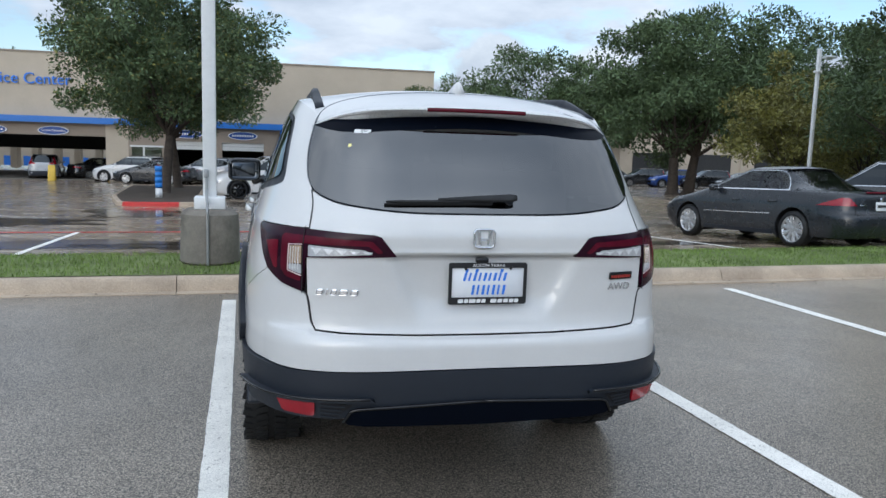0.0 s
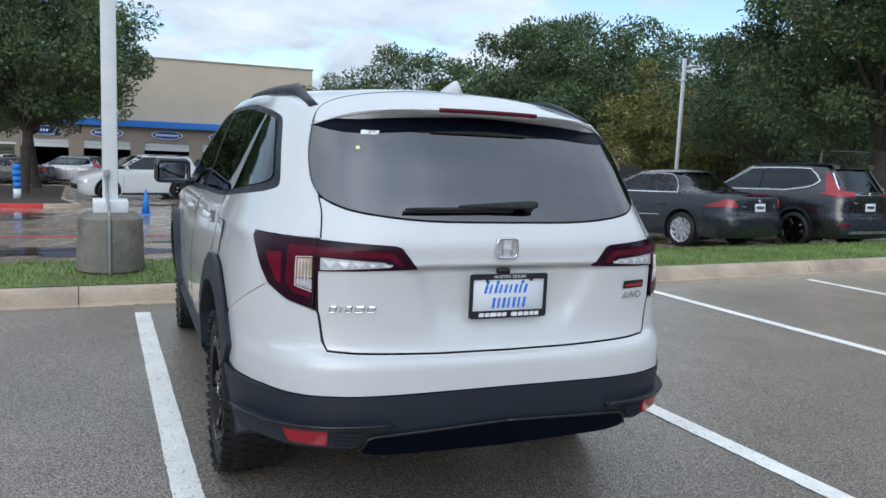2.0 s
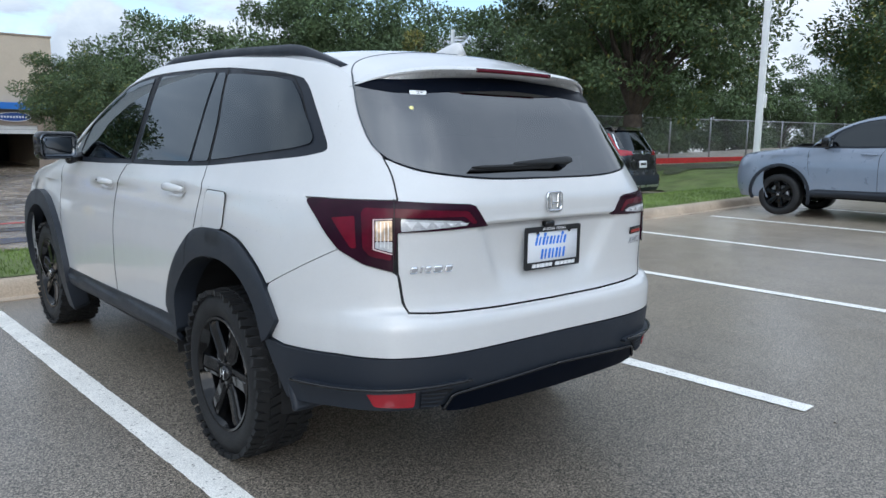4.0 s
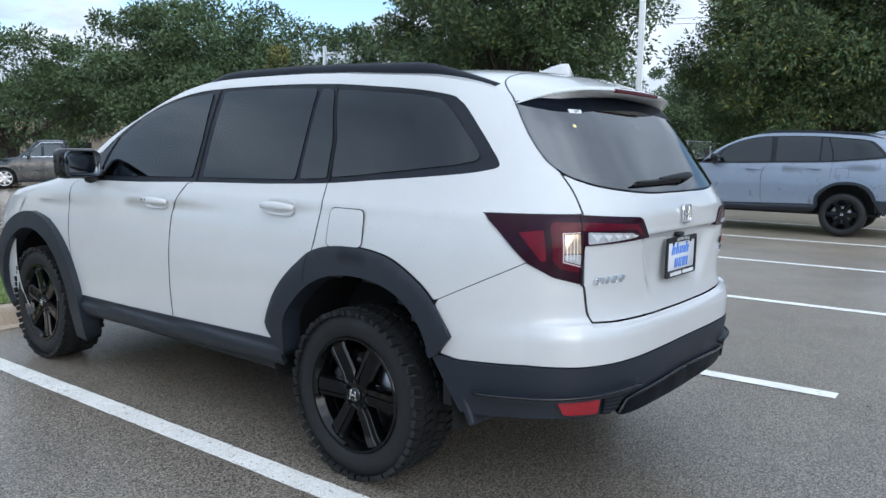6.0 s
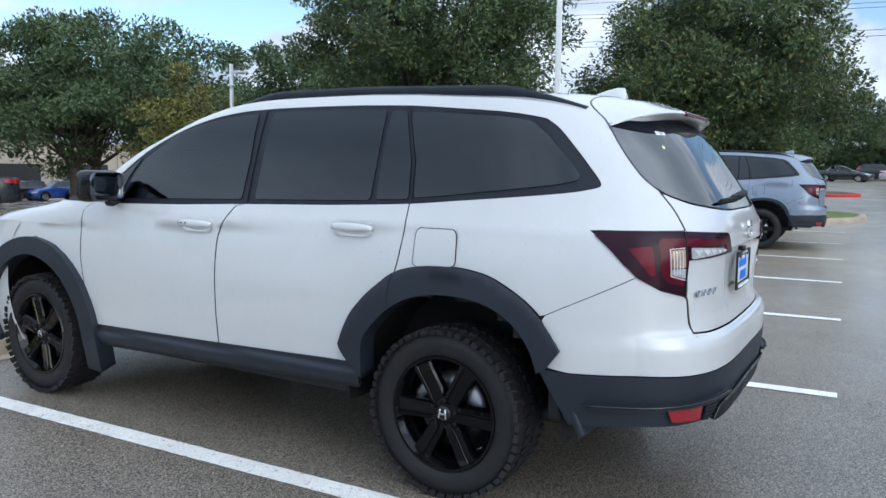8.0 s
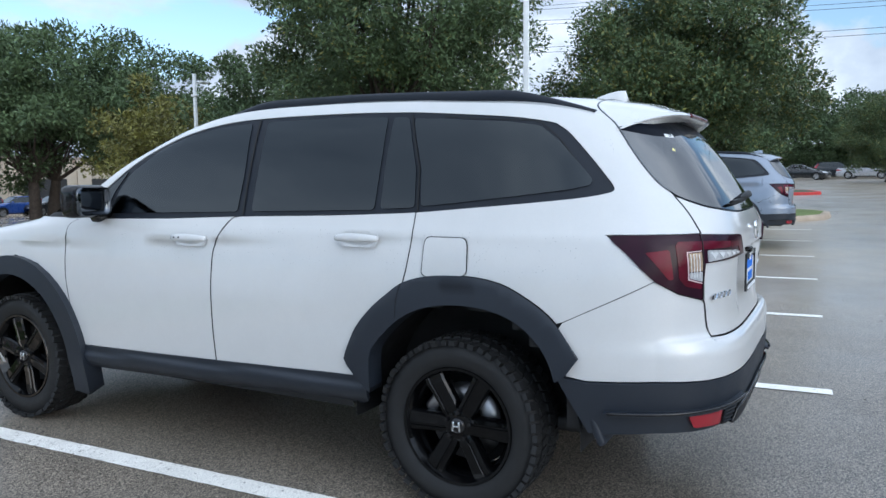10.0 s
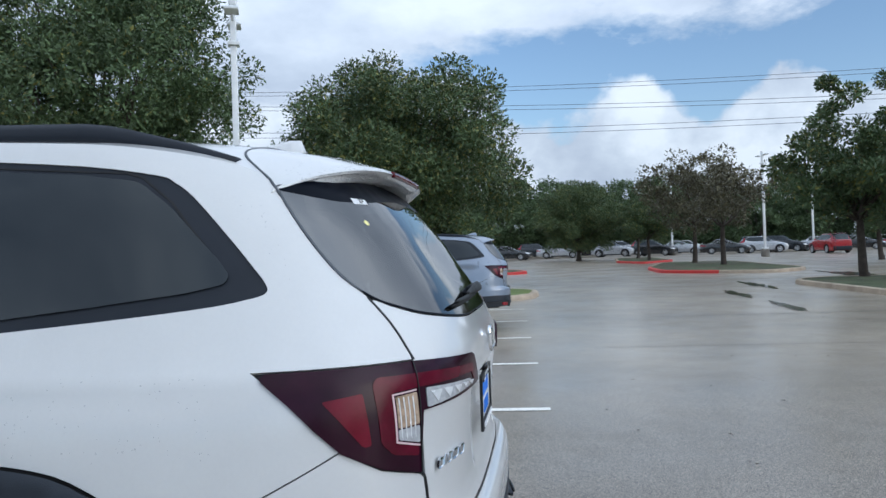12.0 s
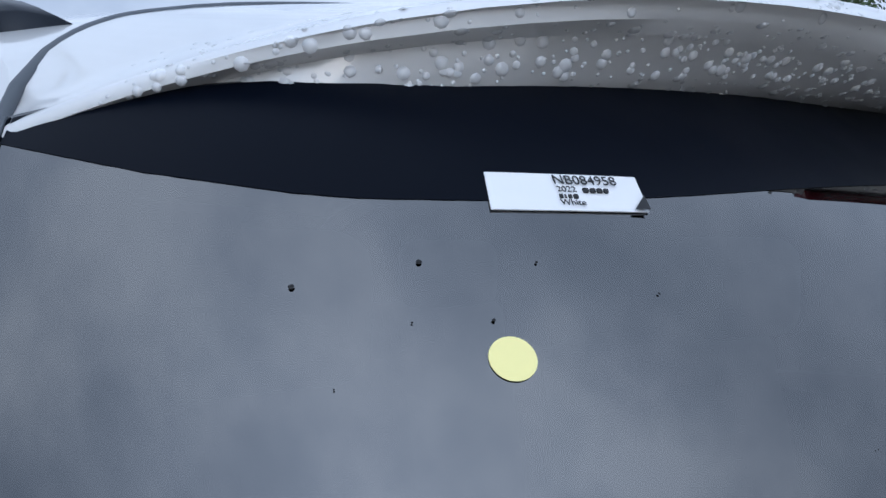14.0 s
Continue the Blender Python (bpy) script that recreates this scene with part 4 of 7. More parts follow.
    # nose, bonnet and windscreen
    s.band("bonnet", [1.03, 1.06, 1.09, 1.11, 1.13, 1.15, 1.165], lambda z: 1.75, P, car, off=lambda v, z: crease(v, z) + .0006)
    s.band("windscreen", list(np.linspace(1.17, 1.655, 16)), .72, M["glass"], car, off=.002 if dressed else -.15, label="tinted windscreen")
    s.band("front_bumper", list(np.linspace(.30, 1.03, 12)), 1.25, P, car)
    # tailgate with its glass
    half = [(.655, 1.278)] + GATE_SIDE[-2:] + [(.620, 1.00), (.617, .89), (.603, .80), (.585, .766), (.50, .759), (.25, .751), (0, .749)]
    gate_top = [(0, 1.206)] + [(v, z - .003) for v, z in curve([(.003, 1.209), (.286, 1.212), (.502, 1.234), (.598, 1.259), (.652, 1.284)], 4)[1:-1]]
    g = gate_top + half[:-1] + [(0, .749)] + [(-v, z) for v, z in half[:-1][::-1]] + [(-v, z) for v, z in gate_top[:0:-1]]
    gate = s.patch("tailgate", g, P, car, off=gate_relief, step=min(fine, .022))
    gl = curve([(.003, 1.209), (.286, 1.212), (.502, 1.234), (.598, 1.259), (.651, 1.284), (.694, 1.330), (.727, 1.400), (.748, 1.470), (.758, 1.53), (.758, 1.546)], 3) + [(.70, 1.556), (.5, 1.572), (.25, 1.584), (.003, 1.588)]
    s.patch("rear_glass", gl + [(-v, z) for v, z in gl[::-1]], M["glass_rear"], gate, off=.002, depth=.006, step=min(fine, .02), label="dark tinted rear glass")
    rimg = gl[:-5]
    inner = [(v * .9965, z + .003) for v, z in rimg]
    s.patch("glass_edge", rimg + inner[::-1], M["black_band"], gate, off=.0025, depth=.001, step=fine)
    s.patch("glass_edge", rimg + inner[::-1], M["black_band"], gate, off=.0025, depth=.001, step=fine, mirror=True)
    bd = curve([(-.62, 1.511), (-.58, 1.509), (-.48, 1.511), (-.30, 1.524), (0, 1.537), (.30, 1.524), (.48, 1.511), (.58, 1.509), (.62, 1.511)], 4)
    bd = bd[::-1]
    s.patch("glass_head_band", [(0, 1.587), (.25, 1.583), (.5, 1.571), (.70, 1.555), (.754, 1.545), (.754, 1.533), (.68, 1.519)] + bd + [(-.68, 1.519), (-.754, 1.533), (-.754, 1.545), (-.70, 1.555), (-.5, 1.571), (-.25, 1.583)], M["black_band"], gate, off=.0023, depth=.0006, step=min(fine, .02))
    for mi in (False, True):
        sl = [p for p in GATE_S if p[1] > 1.285]
        s.patch("glass_seal", [(v - .001, z) for v, z in sl] + [(v - .0060, z) for v, z in sl[::-1]], M["seal"], gate, off=.0034, depth=.006, step=fine, mirror=mi)

    # spoiler
    def hx(y, z):
        lr, n2 = s.y0 - s.yr(z), s.nr(z)
        return float(s.w(z) * max(0.0, 1 - (abs(s.y0 - max(y, -.555)) / lr) ** n2) ** (1 / n2)) + .002

    roof_line = np.array([(v, *s.at(np.array(v), np.array(z))) for v, z in ROOF_S])

    def roof_z(q, y):
        return float(np.interp(y, roof_line[:, 2], roof_line[:, 3])) + crown(y) * (1 - q**2.4)

    def roof_x(y):
        return -float(np.interp(y, roof_line[:, 2], roof_line[:, 1]))

    def lip(q):
        """The spoiler's trailing edge: its y, and its upper and lower heights."""
        zt = 1.622 - .020 * q**2 - .062 * q**8
        return -.764 + .194 * q**4.8, zt, zt - .012 - .014 * (1 - smooth01(.32, .50, q)) - .006 * smooth01(.32, .50, q) * (1 - smooth01(.75, 1.0, q))

    secs = []
    qs = np.concatenate([np.linspace(-1, -.84, 12)[:-1], np.linspace(-.84, .84, 41), np.linspace(.84, 1, 12)[1:]])
    for qq in qs:
        q, sg = abs(qq), (1 if qq >= 0 else -1)
        yf_ = -.44 - .115 * q**8
        zf = roof_z(q, yf_) + .003
        yt, zt, zb = lip(q)
        th = max(.010, zt - zb)
        yu, zu = -.672 + .110 * q**4, 1.588 - .073 * q**1.8 - .012 * q**8
        ym = (yf_ + yt) / 2
        k = 1 - .85 * q**6
        pts = [(yf_, zf - .02 * k - .004), (yf_, zf), (ym, (zf + zt) / 2 + .013 * k), (yt + .03 * k, zt + .004 * k), (yt + .008 * k, zt - .002 * k), (yt, zt - .012 * k), (yt + .004 * k, zt - th + .010 * k), (yt + .012 * k, zt - th), (yt + .03 * k, zt - th - .004 * k), ((yt + yu) / 2, (zt - th + zu) / 2 - .002), (yu, zu), (yu + .10 * k, zu + .02 * k)]
        secs.append([(sg * q * (roof_x(a) if n2 < 2 else hx(a, b2) - (.021 * q**6 if n2 > 7 else .009 * q**6)), a, b2) for n2, (a, b2) in enumerate(pts)])
    secs = np.array(secs)
    m = secs.shape[1]
    faces = [(i * m + j, (i + 1) * m + j, (i + 1) * m + j + 1, i * m + j + 1) for i in range(len(qs) - 1) for j in range(m - 1)]
    faces += [tuple(range(m))[::-1], tuple((len(qs) - 1) * m + j for j in range(m))]
    sp = mesh_part("spoiler", secs.reshape(-1, 3), faces, P, car, "white roof spoiler beaded with rain")
    flat_shade(sp, 50)
    if dressed:
        SPOILER.append(secs)
    # grey rubber between the roof and the spoiler
    line = [Vector((x, y + .004, z - .0005)) for x, y, z in secs[2:-2, 1]]
    low_l = [Vector(s.lifted(np.array(v), np.array(z), .001)) for v, z in [(.7640, 1.562), (.7625, 1.550), (.7600, 1.536), (.7580, 1.522)]]
    line = low_l[::-1] + line + [Vector((-p.x, p.y, p.z)) for p in low_l]
    thin = [line[0]]
    for p in line[1:]:
        if (p - thin[-1]).length > .011:
            thin.append(p)
    b = tube(thin, .0033)
    part("roof_seal", b, M["seal"], car, "grey rubber strip between roof and spoiler")
    # brake light in the spoiler
    b = bmesh.new()
    nb = 20
    ring = []
    for i in range(nb + 1):
        x = -.205 + .41 * i / nb
        q = abs(x) / .638
        yt, zt, _z = lip(q)
        ring.append([b.verts.new((x, yt + dy, zt + dz)) for dy, dz in ((.004, -.004), (-.003, -.006), (-.003, -.019), (.004, -.0205))])
    for i in range(nb):
        for j in range(3):
            b.faces.new((ring[i][j], ring[i + 1][j], ring[i + 1][j + 1], ring[i][j + 1]))
    b.faces.new(ring[0])
    b.faces.new(ring[-1])
    bmesh.ops.recalc_face_normals(b, faces=b.faces)
    part("brake_light", b, M["lens_dark"], sp, "red high brake light strip")
    # shark fin aerial
    b = bmesh.new()
    fin = [(-.045, .0), (.16, .0), (.10, .030), (.035, .062), (-.005, .074), (-.030, .072)]
    sets = []
    for sc, xo in ((1.0, -.030), (.92, -.012), (.86, 0), (.92, .012), (1.0, .030)):
        hh = {-.030: .12, -.012: .85, 0: 1.0, .012: .85, .030: .12}[xo]
        sets.append([b.verts.new((xo * .95, -.39 + y * 1.35, 1.688 + z * hh * .88)) for y, z in fin])
    for i in range(4):
        for j in range(len(fin)):
            k = (j + 1) % len(fin)
            b.faces.new((sets[i][j], sets[i + 1][j], sets[i + 1][k], sets[i][k]))
    b.faces.new(sets[0])
    b.faces.new(sets[-1])
    bmesh.ops.recalc_face_normals(b, faces=b.faces)
    part("fin_aerial", b, P, car)
    # bumper
    bh = [(.0, .742), (.25, .744), (.50, .752), (.588, .759), (.608, .795), (.622, .89), (.634, .902), (.722, .928), (.797, .976), (1.0735, .8195), (1.085, .80), (1.055, .73), (1.045, .690), (1.062, .622), (1.0, .611), (.80, .619), (.50, .618), (.25, .621), (0, .622)]
    s.patch("rear_bumper", bh + [(-v, z) for v, z in bh[-2:0:-1]], P, car, off=bumper_relief, step=min(fine, .013))
    cl = [(1.068, .618), (1.0, .606), (.80, .614), (.50, .613), (0, .617)]
    lo = [(0, .475), (.36, .458), (.44, .445), (.50, .432), (.62, .430), (.80, .428), (.93, .417), (.985, .417), (1.045, .53), (1.085, .605)]
    s.patch("bumper_cladding", [(0, .475)] + lo[1:] + cl[:-1] + [(0, .617)] + [(-v, z) for v, z in cl[:-1][::-1]] + [(-v, z) for v, z in lo[:0:-1]], M["clad"], car, off=lambda v, z: .014 + bumper_relief(v, z) * .45, depth=.05, step=fine, label="charcoal plastic bumper cladding")
    dh = [(0, .494), (.40, .478), (.452, .470), (.485, .425), (.47, .415), (.42, .408), (0, .400)]
    dif = s.patch("diffuser", dh + [(-v, z) for v, z in dh[-2:0:-1]], M["black_band"], car, off=.034, depth=.07, step=fine, label="black lower bumper panel with a gloss lip")
    for mi in (False, True):
        sg = -1 if mi else 1
        lip_line = [Vector(s.lifted(np.array(sg * v + 1e-6), np.array(z), .036)) for v, z in curve([(0, .495), (.20, .488), (.40, .479), (.455, .471), (.47, .452), (.487, .424)], 5)]
        part("diffuser_lip", tube(lip_line, .0062), M["gloss"], dif, "gloss black rounded lip")
        # an added gloss bead gives the strip's upper edge its thin highlight
        strip_line = [Vector(s.lifted(np.array(sg * v), np.array(z), .047)) for v, z in curve([(.935, .509), (.82, .512), (.70, .515), (.55, .518), (.40, .521)], 5)]
        part("bumper_strip_edge", tube(strip_line, .0052), M["gloss"], car, "gloss bead added to draw the highlight on the bumper strip")
        for k in range(4):
            s.patch("grille_rib", [(.556, .492 - k * .014), (.478 + k * .008, .487 - k * .014), (.479 + k * .008, .482 - k * .014), (.556, .487 - k * .014)], M["clad"], car, off=.038, depth=.006, step=fine, mirror=mi)
    part("underfloor_tray", box_bm(1.30, .42, .05, .02, Matrix.Translation((0, -.62, .415))), M["gap"], car)
    # wiper
    def loft(stations):
        """A body of oval sections (v, z, off, half height, half depth) along the glass."""
        lb, rings = bmesh.new(), []
        for v, z, off, hh, hd in stations:
            pm = s.place(v, z, off)
            rings.append([lb.verts.new(pm @ Vector((0, hh * math.copysign(abs(math.sin(q)) ** .7, math.sin(q)), hd * math.copysign(abs(math.cos(q)) ** .7, math.cos(q))))) for q in np.linspace(0, 2 * math.pi, 12, endpoint=False)])
        for p0, p1 in zip(rings, rings[1:]):
            for i in range(12):
                lb.faces.new((p0[i], p0[(i + 1) % 12], p1[(i + 1) % 12], p1[i]))
        lb.faces.new(rings[0])
        lb.faces.new(rings[-1])
        bmesh.ops.recalc_face_normals(lb, faces=lb.faces)
        return lb

    ts = np.linspace(0, 1, 15)
    wiper = part("rear_wiper", loft([(-.112 + .30 * t, 1.258 - .006 * t, .032 - .008 * t, .004 + .013 * (1 - t) ** .75 * min(1, .55 + 6 * t), .008 - .003 * t) for t in ts]), M["rubber"], car, "black rear wiper with a broad arm cover")
    part("wiper_blade", loft([(-.02 + .39 * t, 1.250 - .008 * t, .020, .006 * min(1, .3 + 8 * (1 - t)), .006) for t in ts]), M["rubber"], wiper)
    part("wiper_rubber", loft([(-.02 + .395 * t, 1.243 - .006 * t, .010, .0035, .007) for t in ts]), M["gap"], wiper)
    part("wiper_pivot", cyl_bm(.018, .015, .03, 16, s.place(-.090, 1.258, .016)), M["clad"], wiper)
    if dressed:
        dress_tail(s, car, gate)
    car.matrix_world = at
    return car


def ring_plate(w, h, r, border, depth, m):
    """A flat frame with rounded corners."""
    b = bmesh.new()
    o = fillet([(-w / 2, -h / 2), (w / 2, -h / 2), (w / 2, h / 2), (-w / 2, h / 2)], r, 5)
    wi, hi = w - 2 * border[0], h - border[1] - border[2]
    cy = (border[1] - border[2]) / 2
    i_ = [(x * wi / w, y * hi / h + cy) for x, y in fillet([(-w / 2, -h / 2), (w / 2, -h / 2), (w / 2, h / 2), (-w / 2, h / 2)], r * .7, 5)]
    n = len(o)
    L = [[b.verts.new((x, y, z)) for x, y in ring] for ring, z in ((o, 0), (o, depth), (i_, depth), (i_, 0))]
    for k in range(3):
        for j in range(n):
            b.faces.new((L[k][j], L[k][(j + 1) % n], L[k + 1][(j + 1) % n], L[k + 1][j]))
    bmesh.ops.recalc_face_normals(b, faces=b.faces)
    b.transform(m)
    return b


def dress_tail(s, car, gate):
    """Badges, dealer plate, camera, stickers."""
    y = -.985
    m = Matrix.Translation((.006, y, .945)) @ Matrix(((1, 0, 0, 0), (0, 0, -1, 0), (0, 1, 0, 0), (0, 0, 0, 1)))
    plate = part("dealer_plate", ring_plate(.312, .162, .010, (.012, .027, .020), .008, m), M["ink_black"], car, "black plate frame round a white and blue dealer insert", smooth=False)
    part("plate_insert", box_bm(.296, .150, .002, .001, m @ Matrix.Translation((0, .002, .001)), 1), M["plate_white"], plate)
    text_mesh("plate_town", "AUSTIN TEXAS", .0155, M["ink_white"], plate, m @ Matrix.Translation((0, .0708, .009)), .0004, 1.25)
    # the dealer's name is not spelt out: sloping blue bars, two rows, and white ones on the frame
    on_plate = m @ Matrix.Translation((0, 0, .003))
    bars("plate_word", [(-.100 + .0200 * k, -.0905 + .0200 * k - .002 * (k % 2)) for k in range(9)], .010, .042, M["ink_blue"], plate, on_plate, .001, .25)
    bars("plate_word", [(-.100, -.089), (-.060, -.049), (.040, .051)], .043, .056, M["ink_blue"], plate, m @ Matrix.Translation((.008, 0, .003)), .001, .25)
    bars("plate_word", [(-.066 + .0205 * k, -.0565 + .0205 * k - .002 * (k % 2)) for k in range(7)], -.044, -.006, M["ink_blue"], plate, on_plate, .001, .15)
    bars("plate_frame_word", [(-.120, -.100), (-.095, -.080), (-.076, -.050), (-.046, -.030), (-.026, -.010), (.010, .034), (.039, .057), (.062, .080), (.085, .102), (.106, .122)], -.074, -.060, M["ink_white"], plate, m @ Matrix.Translation((0, 0, .0085)), .0008, .2)
    for sx in (-1, 1):
        part("plate_screw", cyl_bm(.006, .005, .005, 10, m @ Matrix.Translation((sx * .090, .058, .006))), M["gloss"], plate)
    part("reversing_camera", box_bm(.05, .03, .022, .008, Matrix.Translation((-.02, -.985, 1.036)), 3), M["gloss"], car)
    # emblem
    m = s.place(.02, 1.122, .004)
    em = part("emblem", ring_plate(.086, .076, .022, (.0075, .0075, .0075), .009, m), M["chrome"], car, "chrome maker's emblem")
    for sx in (-1, 1):
        part("emblem_bar", box_bm(.010, .056, .008, .002, m @ Matrix.Translation((sx * .019, .001, .005)) @ Matrix.Rotation(radians(-7 * sx), 4, "Z"), 1), M["chrome"], em, smooth=False)
    part("emblem_bar", box_bm(.032, .009, .008, .002, m @ Matrix.Translation((0, -.004, .005)), 1), M["chrome"], em, smooth=False)
    # model name: five chrome bars
    m = s.place(.513, .910, .003)
    bars("model_badge", [(-.086, -.060), (-.050, -.041), (-.031, -.008), (.0, .034), (.044, .072)], -.012, .012, M["chrome"], car, m, .005, .25)
    # trim badge and drive badge
    m = s.place(-.520, .968, .003)
    tb = part("trim_badge", box_bm(.116, .030, .004, .004, m, 2), M["gloss"], car, "black trim badge with orange red marks")
    bars("badge_word", [(-.050 + .0112 * k, -.042 + .0112 * k) for k in range(9)], -.009, .003, M["ink_red"], tb, m @ Matrix.Translation((0, 0, .0025)), .001, .1)
    text_mesh("drive_badge", "AWD", .040, M["chrome"], car, s.place(-.515, .924, .004), .002, 1.15)
    # stickers on the glass
    m = s.place(.508, 1.5125, .0031)
    ku = np.linalg.norm(s.at(np.array(.513), np.array(1.5125)) - s.at(np.array(.503), np.array(1.5125))) / .01
    kz = np.linalg.norm(s.at(np.array(.508), np.array(1.5175)) - s.at(np.array(.508), np.array(1.5075))) / .01
    stk = s.patch("stock_sticker", [(.508 - x / ku, 1.5125 + y / kz) for x, y in ((-.033, -.00975), (.033, -.00975), (.033, .00975), (-.033, .00975))], M["ink_white"], car, off=.0030, depth=.0006, step=.012, label="white printed stock sticker on the glass")
    text_mesh("sticker_code", "NB084958", .0068, M["ink_black"], stk, m @ Matrix.Translation((.0085, .0058, .0006)), .0001, .95)
    text_mesh("sticker_year", "2022", .0042, M["ink_black"], stk, m @ Matrix.Translation((-.0010, .0008, .0006)), .0001)
    text_mesh("sticker_colour", "White", .0042, M["ink_black"], stk, m @ Matrix.Translation((-.0002, -.0062, .0006)), .0001)
    bars("sticker_word", [(.006, .0085), (.0092, .0115), (.0122, .0145), (.0152, .0172)], .0, .0022, M["ink_black"], stk, m @ Matrix.Translation((0, -.0005, .0004)), .0003)
    bars("sticker_word", [(-.005, -.0035), (-.0028, -.002), (-.0012, .0002), (.0010, .003)], -.0038, -.0018, M["ink_black"], stk, m @ Matrix.Translation((0, 0, .0004)), .0003)
    b = bmesh.new()
    c3 = [b.verts.new(m @ Vector(p)) for p in ((.0325, -.0092, .0007), (.0325, -.0012, .0007), (.0255, -.0092, .0007))]
    b.faces.new(c3)
    part("sticker_corner", b, M["ink_black"], stk, smooth=False)
    b = bmesh.new()
    bmesh.ops.create_circle(b, cap_ends=True, segments=40, radius=.0080, matrix=s.place(.545, 1.4565, .0023))
    part("yellow_dot", b, M["dot_yellow"], car, "pale yellow paper dot", smooth=False)


def beads(name, points, normals, sizes, material, label):
    """Flattened drops of water lying on a surface."""
    ring = [(math.cos(a), math.sin(a)) for a in np.linspace(0, 2 * math.pi, 8, endpoint=False)]
    V, F = [], []
    for p, n, r in zip(points, normals, sizes):
        n = Vector(n).normalized()
        x = n.orthogonal().normalized()
        y = n.cross(x)
        k = len(V)
        for rad, h in ((1.0, 0.0), (.80, .20), (.45, .33)):
            V += [Vector(p) + (x * c + y * s_) * r * rad + n * r * h for c, s_ in ring]
        V.append(Vector(p) + n * r * .38)
        for a in range(2):
            F += [(k + a * 8 + j, k + a * 8 + (j + 1) % 8, k + a * 8 + 8 + (j + 1) % 8, k + a * 8 + 8 + j) for j in range(8)]
        F += [(k + 16 + j, k + 16 + (j + 1) % 8, k + 24) for j in range(8)]
    return tagged(mesh_part(name, [tuple(v) for v in V], F, material), label, "raindrops", kind="stuff")


def rain_on(s):
    rng2 = np.random.RandomState(12)
    P_, N_, R_ = [], [], []
    secs = SPOILER[0]
    n = len(secs)
    for _ in range(2900):
        i = int(np.searchsorted(secs[:, 3, 0], rng2.uniform(secs[2, 3, 0], secs[n - 4, 3, 0])))
        j = rng2.choice([2, 3, 4, 5, 6, 7, 8, 9], p=[.10, .06, .03, .07, .04, .08, .32, .30])
        a, b2, c, d = secs[i, j], secs[i + 1, j], secs[i, j + 1], secs[i + 1, j + 1]
        u, w = rng2.rand(2)
        p = (a * (1 - u) + b2 * u) * (1 - w) + (c * (1 - u) + d * u) * w
        nn = np.cross(b2 - a, c - a)
        ln = np.linalg.norm(nn)
        if ln < 1e-9:
            continue
        nn /= ln
        out = p - np.array((p[0] * .9, -.45, 1.60 if j < 7 else 1.68))
        if np.dot(nn, out) < 0:
            nn = -nn
        P_.append(p)
        N_.append(nn)
        R_.append(.0008 + .0026 * rng2.rand() ** 2.2 if j > 3 else .0008 + .0015 * rng2.rand())
    beads("raindrops", P_, N_, R_, M["water"], "small rain drops beaded on the white spoiler")
    v = np.concatenate([rng2.uniform(.80, 1.05, 260), rng2.uniform(1.0, 3.6, 900)])
    z = np.concatenate([rng2.uniform(1.16, 1.50, 260), rng2.uniform(.98, 1.20, 900)])
    ok = (z < 1.15) | ((v < .80 + (z - 1.30) * .35) & (z > 1.30))
    v, z = v[ok], z[ok]
    beads("raindrops", s.lifted(v, z, .0005), s.normal(v, z), .0008 + .0016 * rng2.rand(len(v)) ** 2, M["water_thin"], "small rain drops on the white car flank")
    v, z = rng2.uniform(-.62, .64, 70), rng2.uniform(1.25, 1.50, 70)
    beads("raindrops", s.lifted(v, z, .0026), s.normal(v, z), .0003 + .0008 * rng2.rand(70) ** 2, M["gap"], "tiny dark specks of dirt on the rear glass")

# ---------------------------------------------------------------- ground and setting


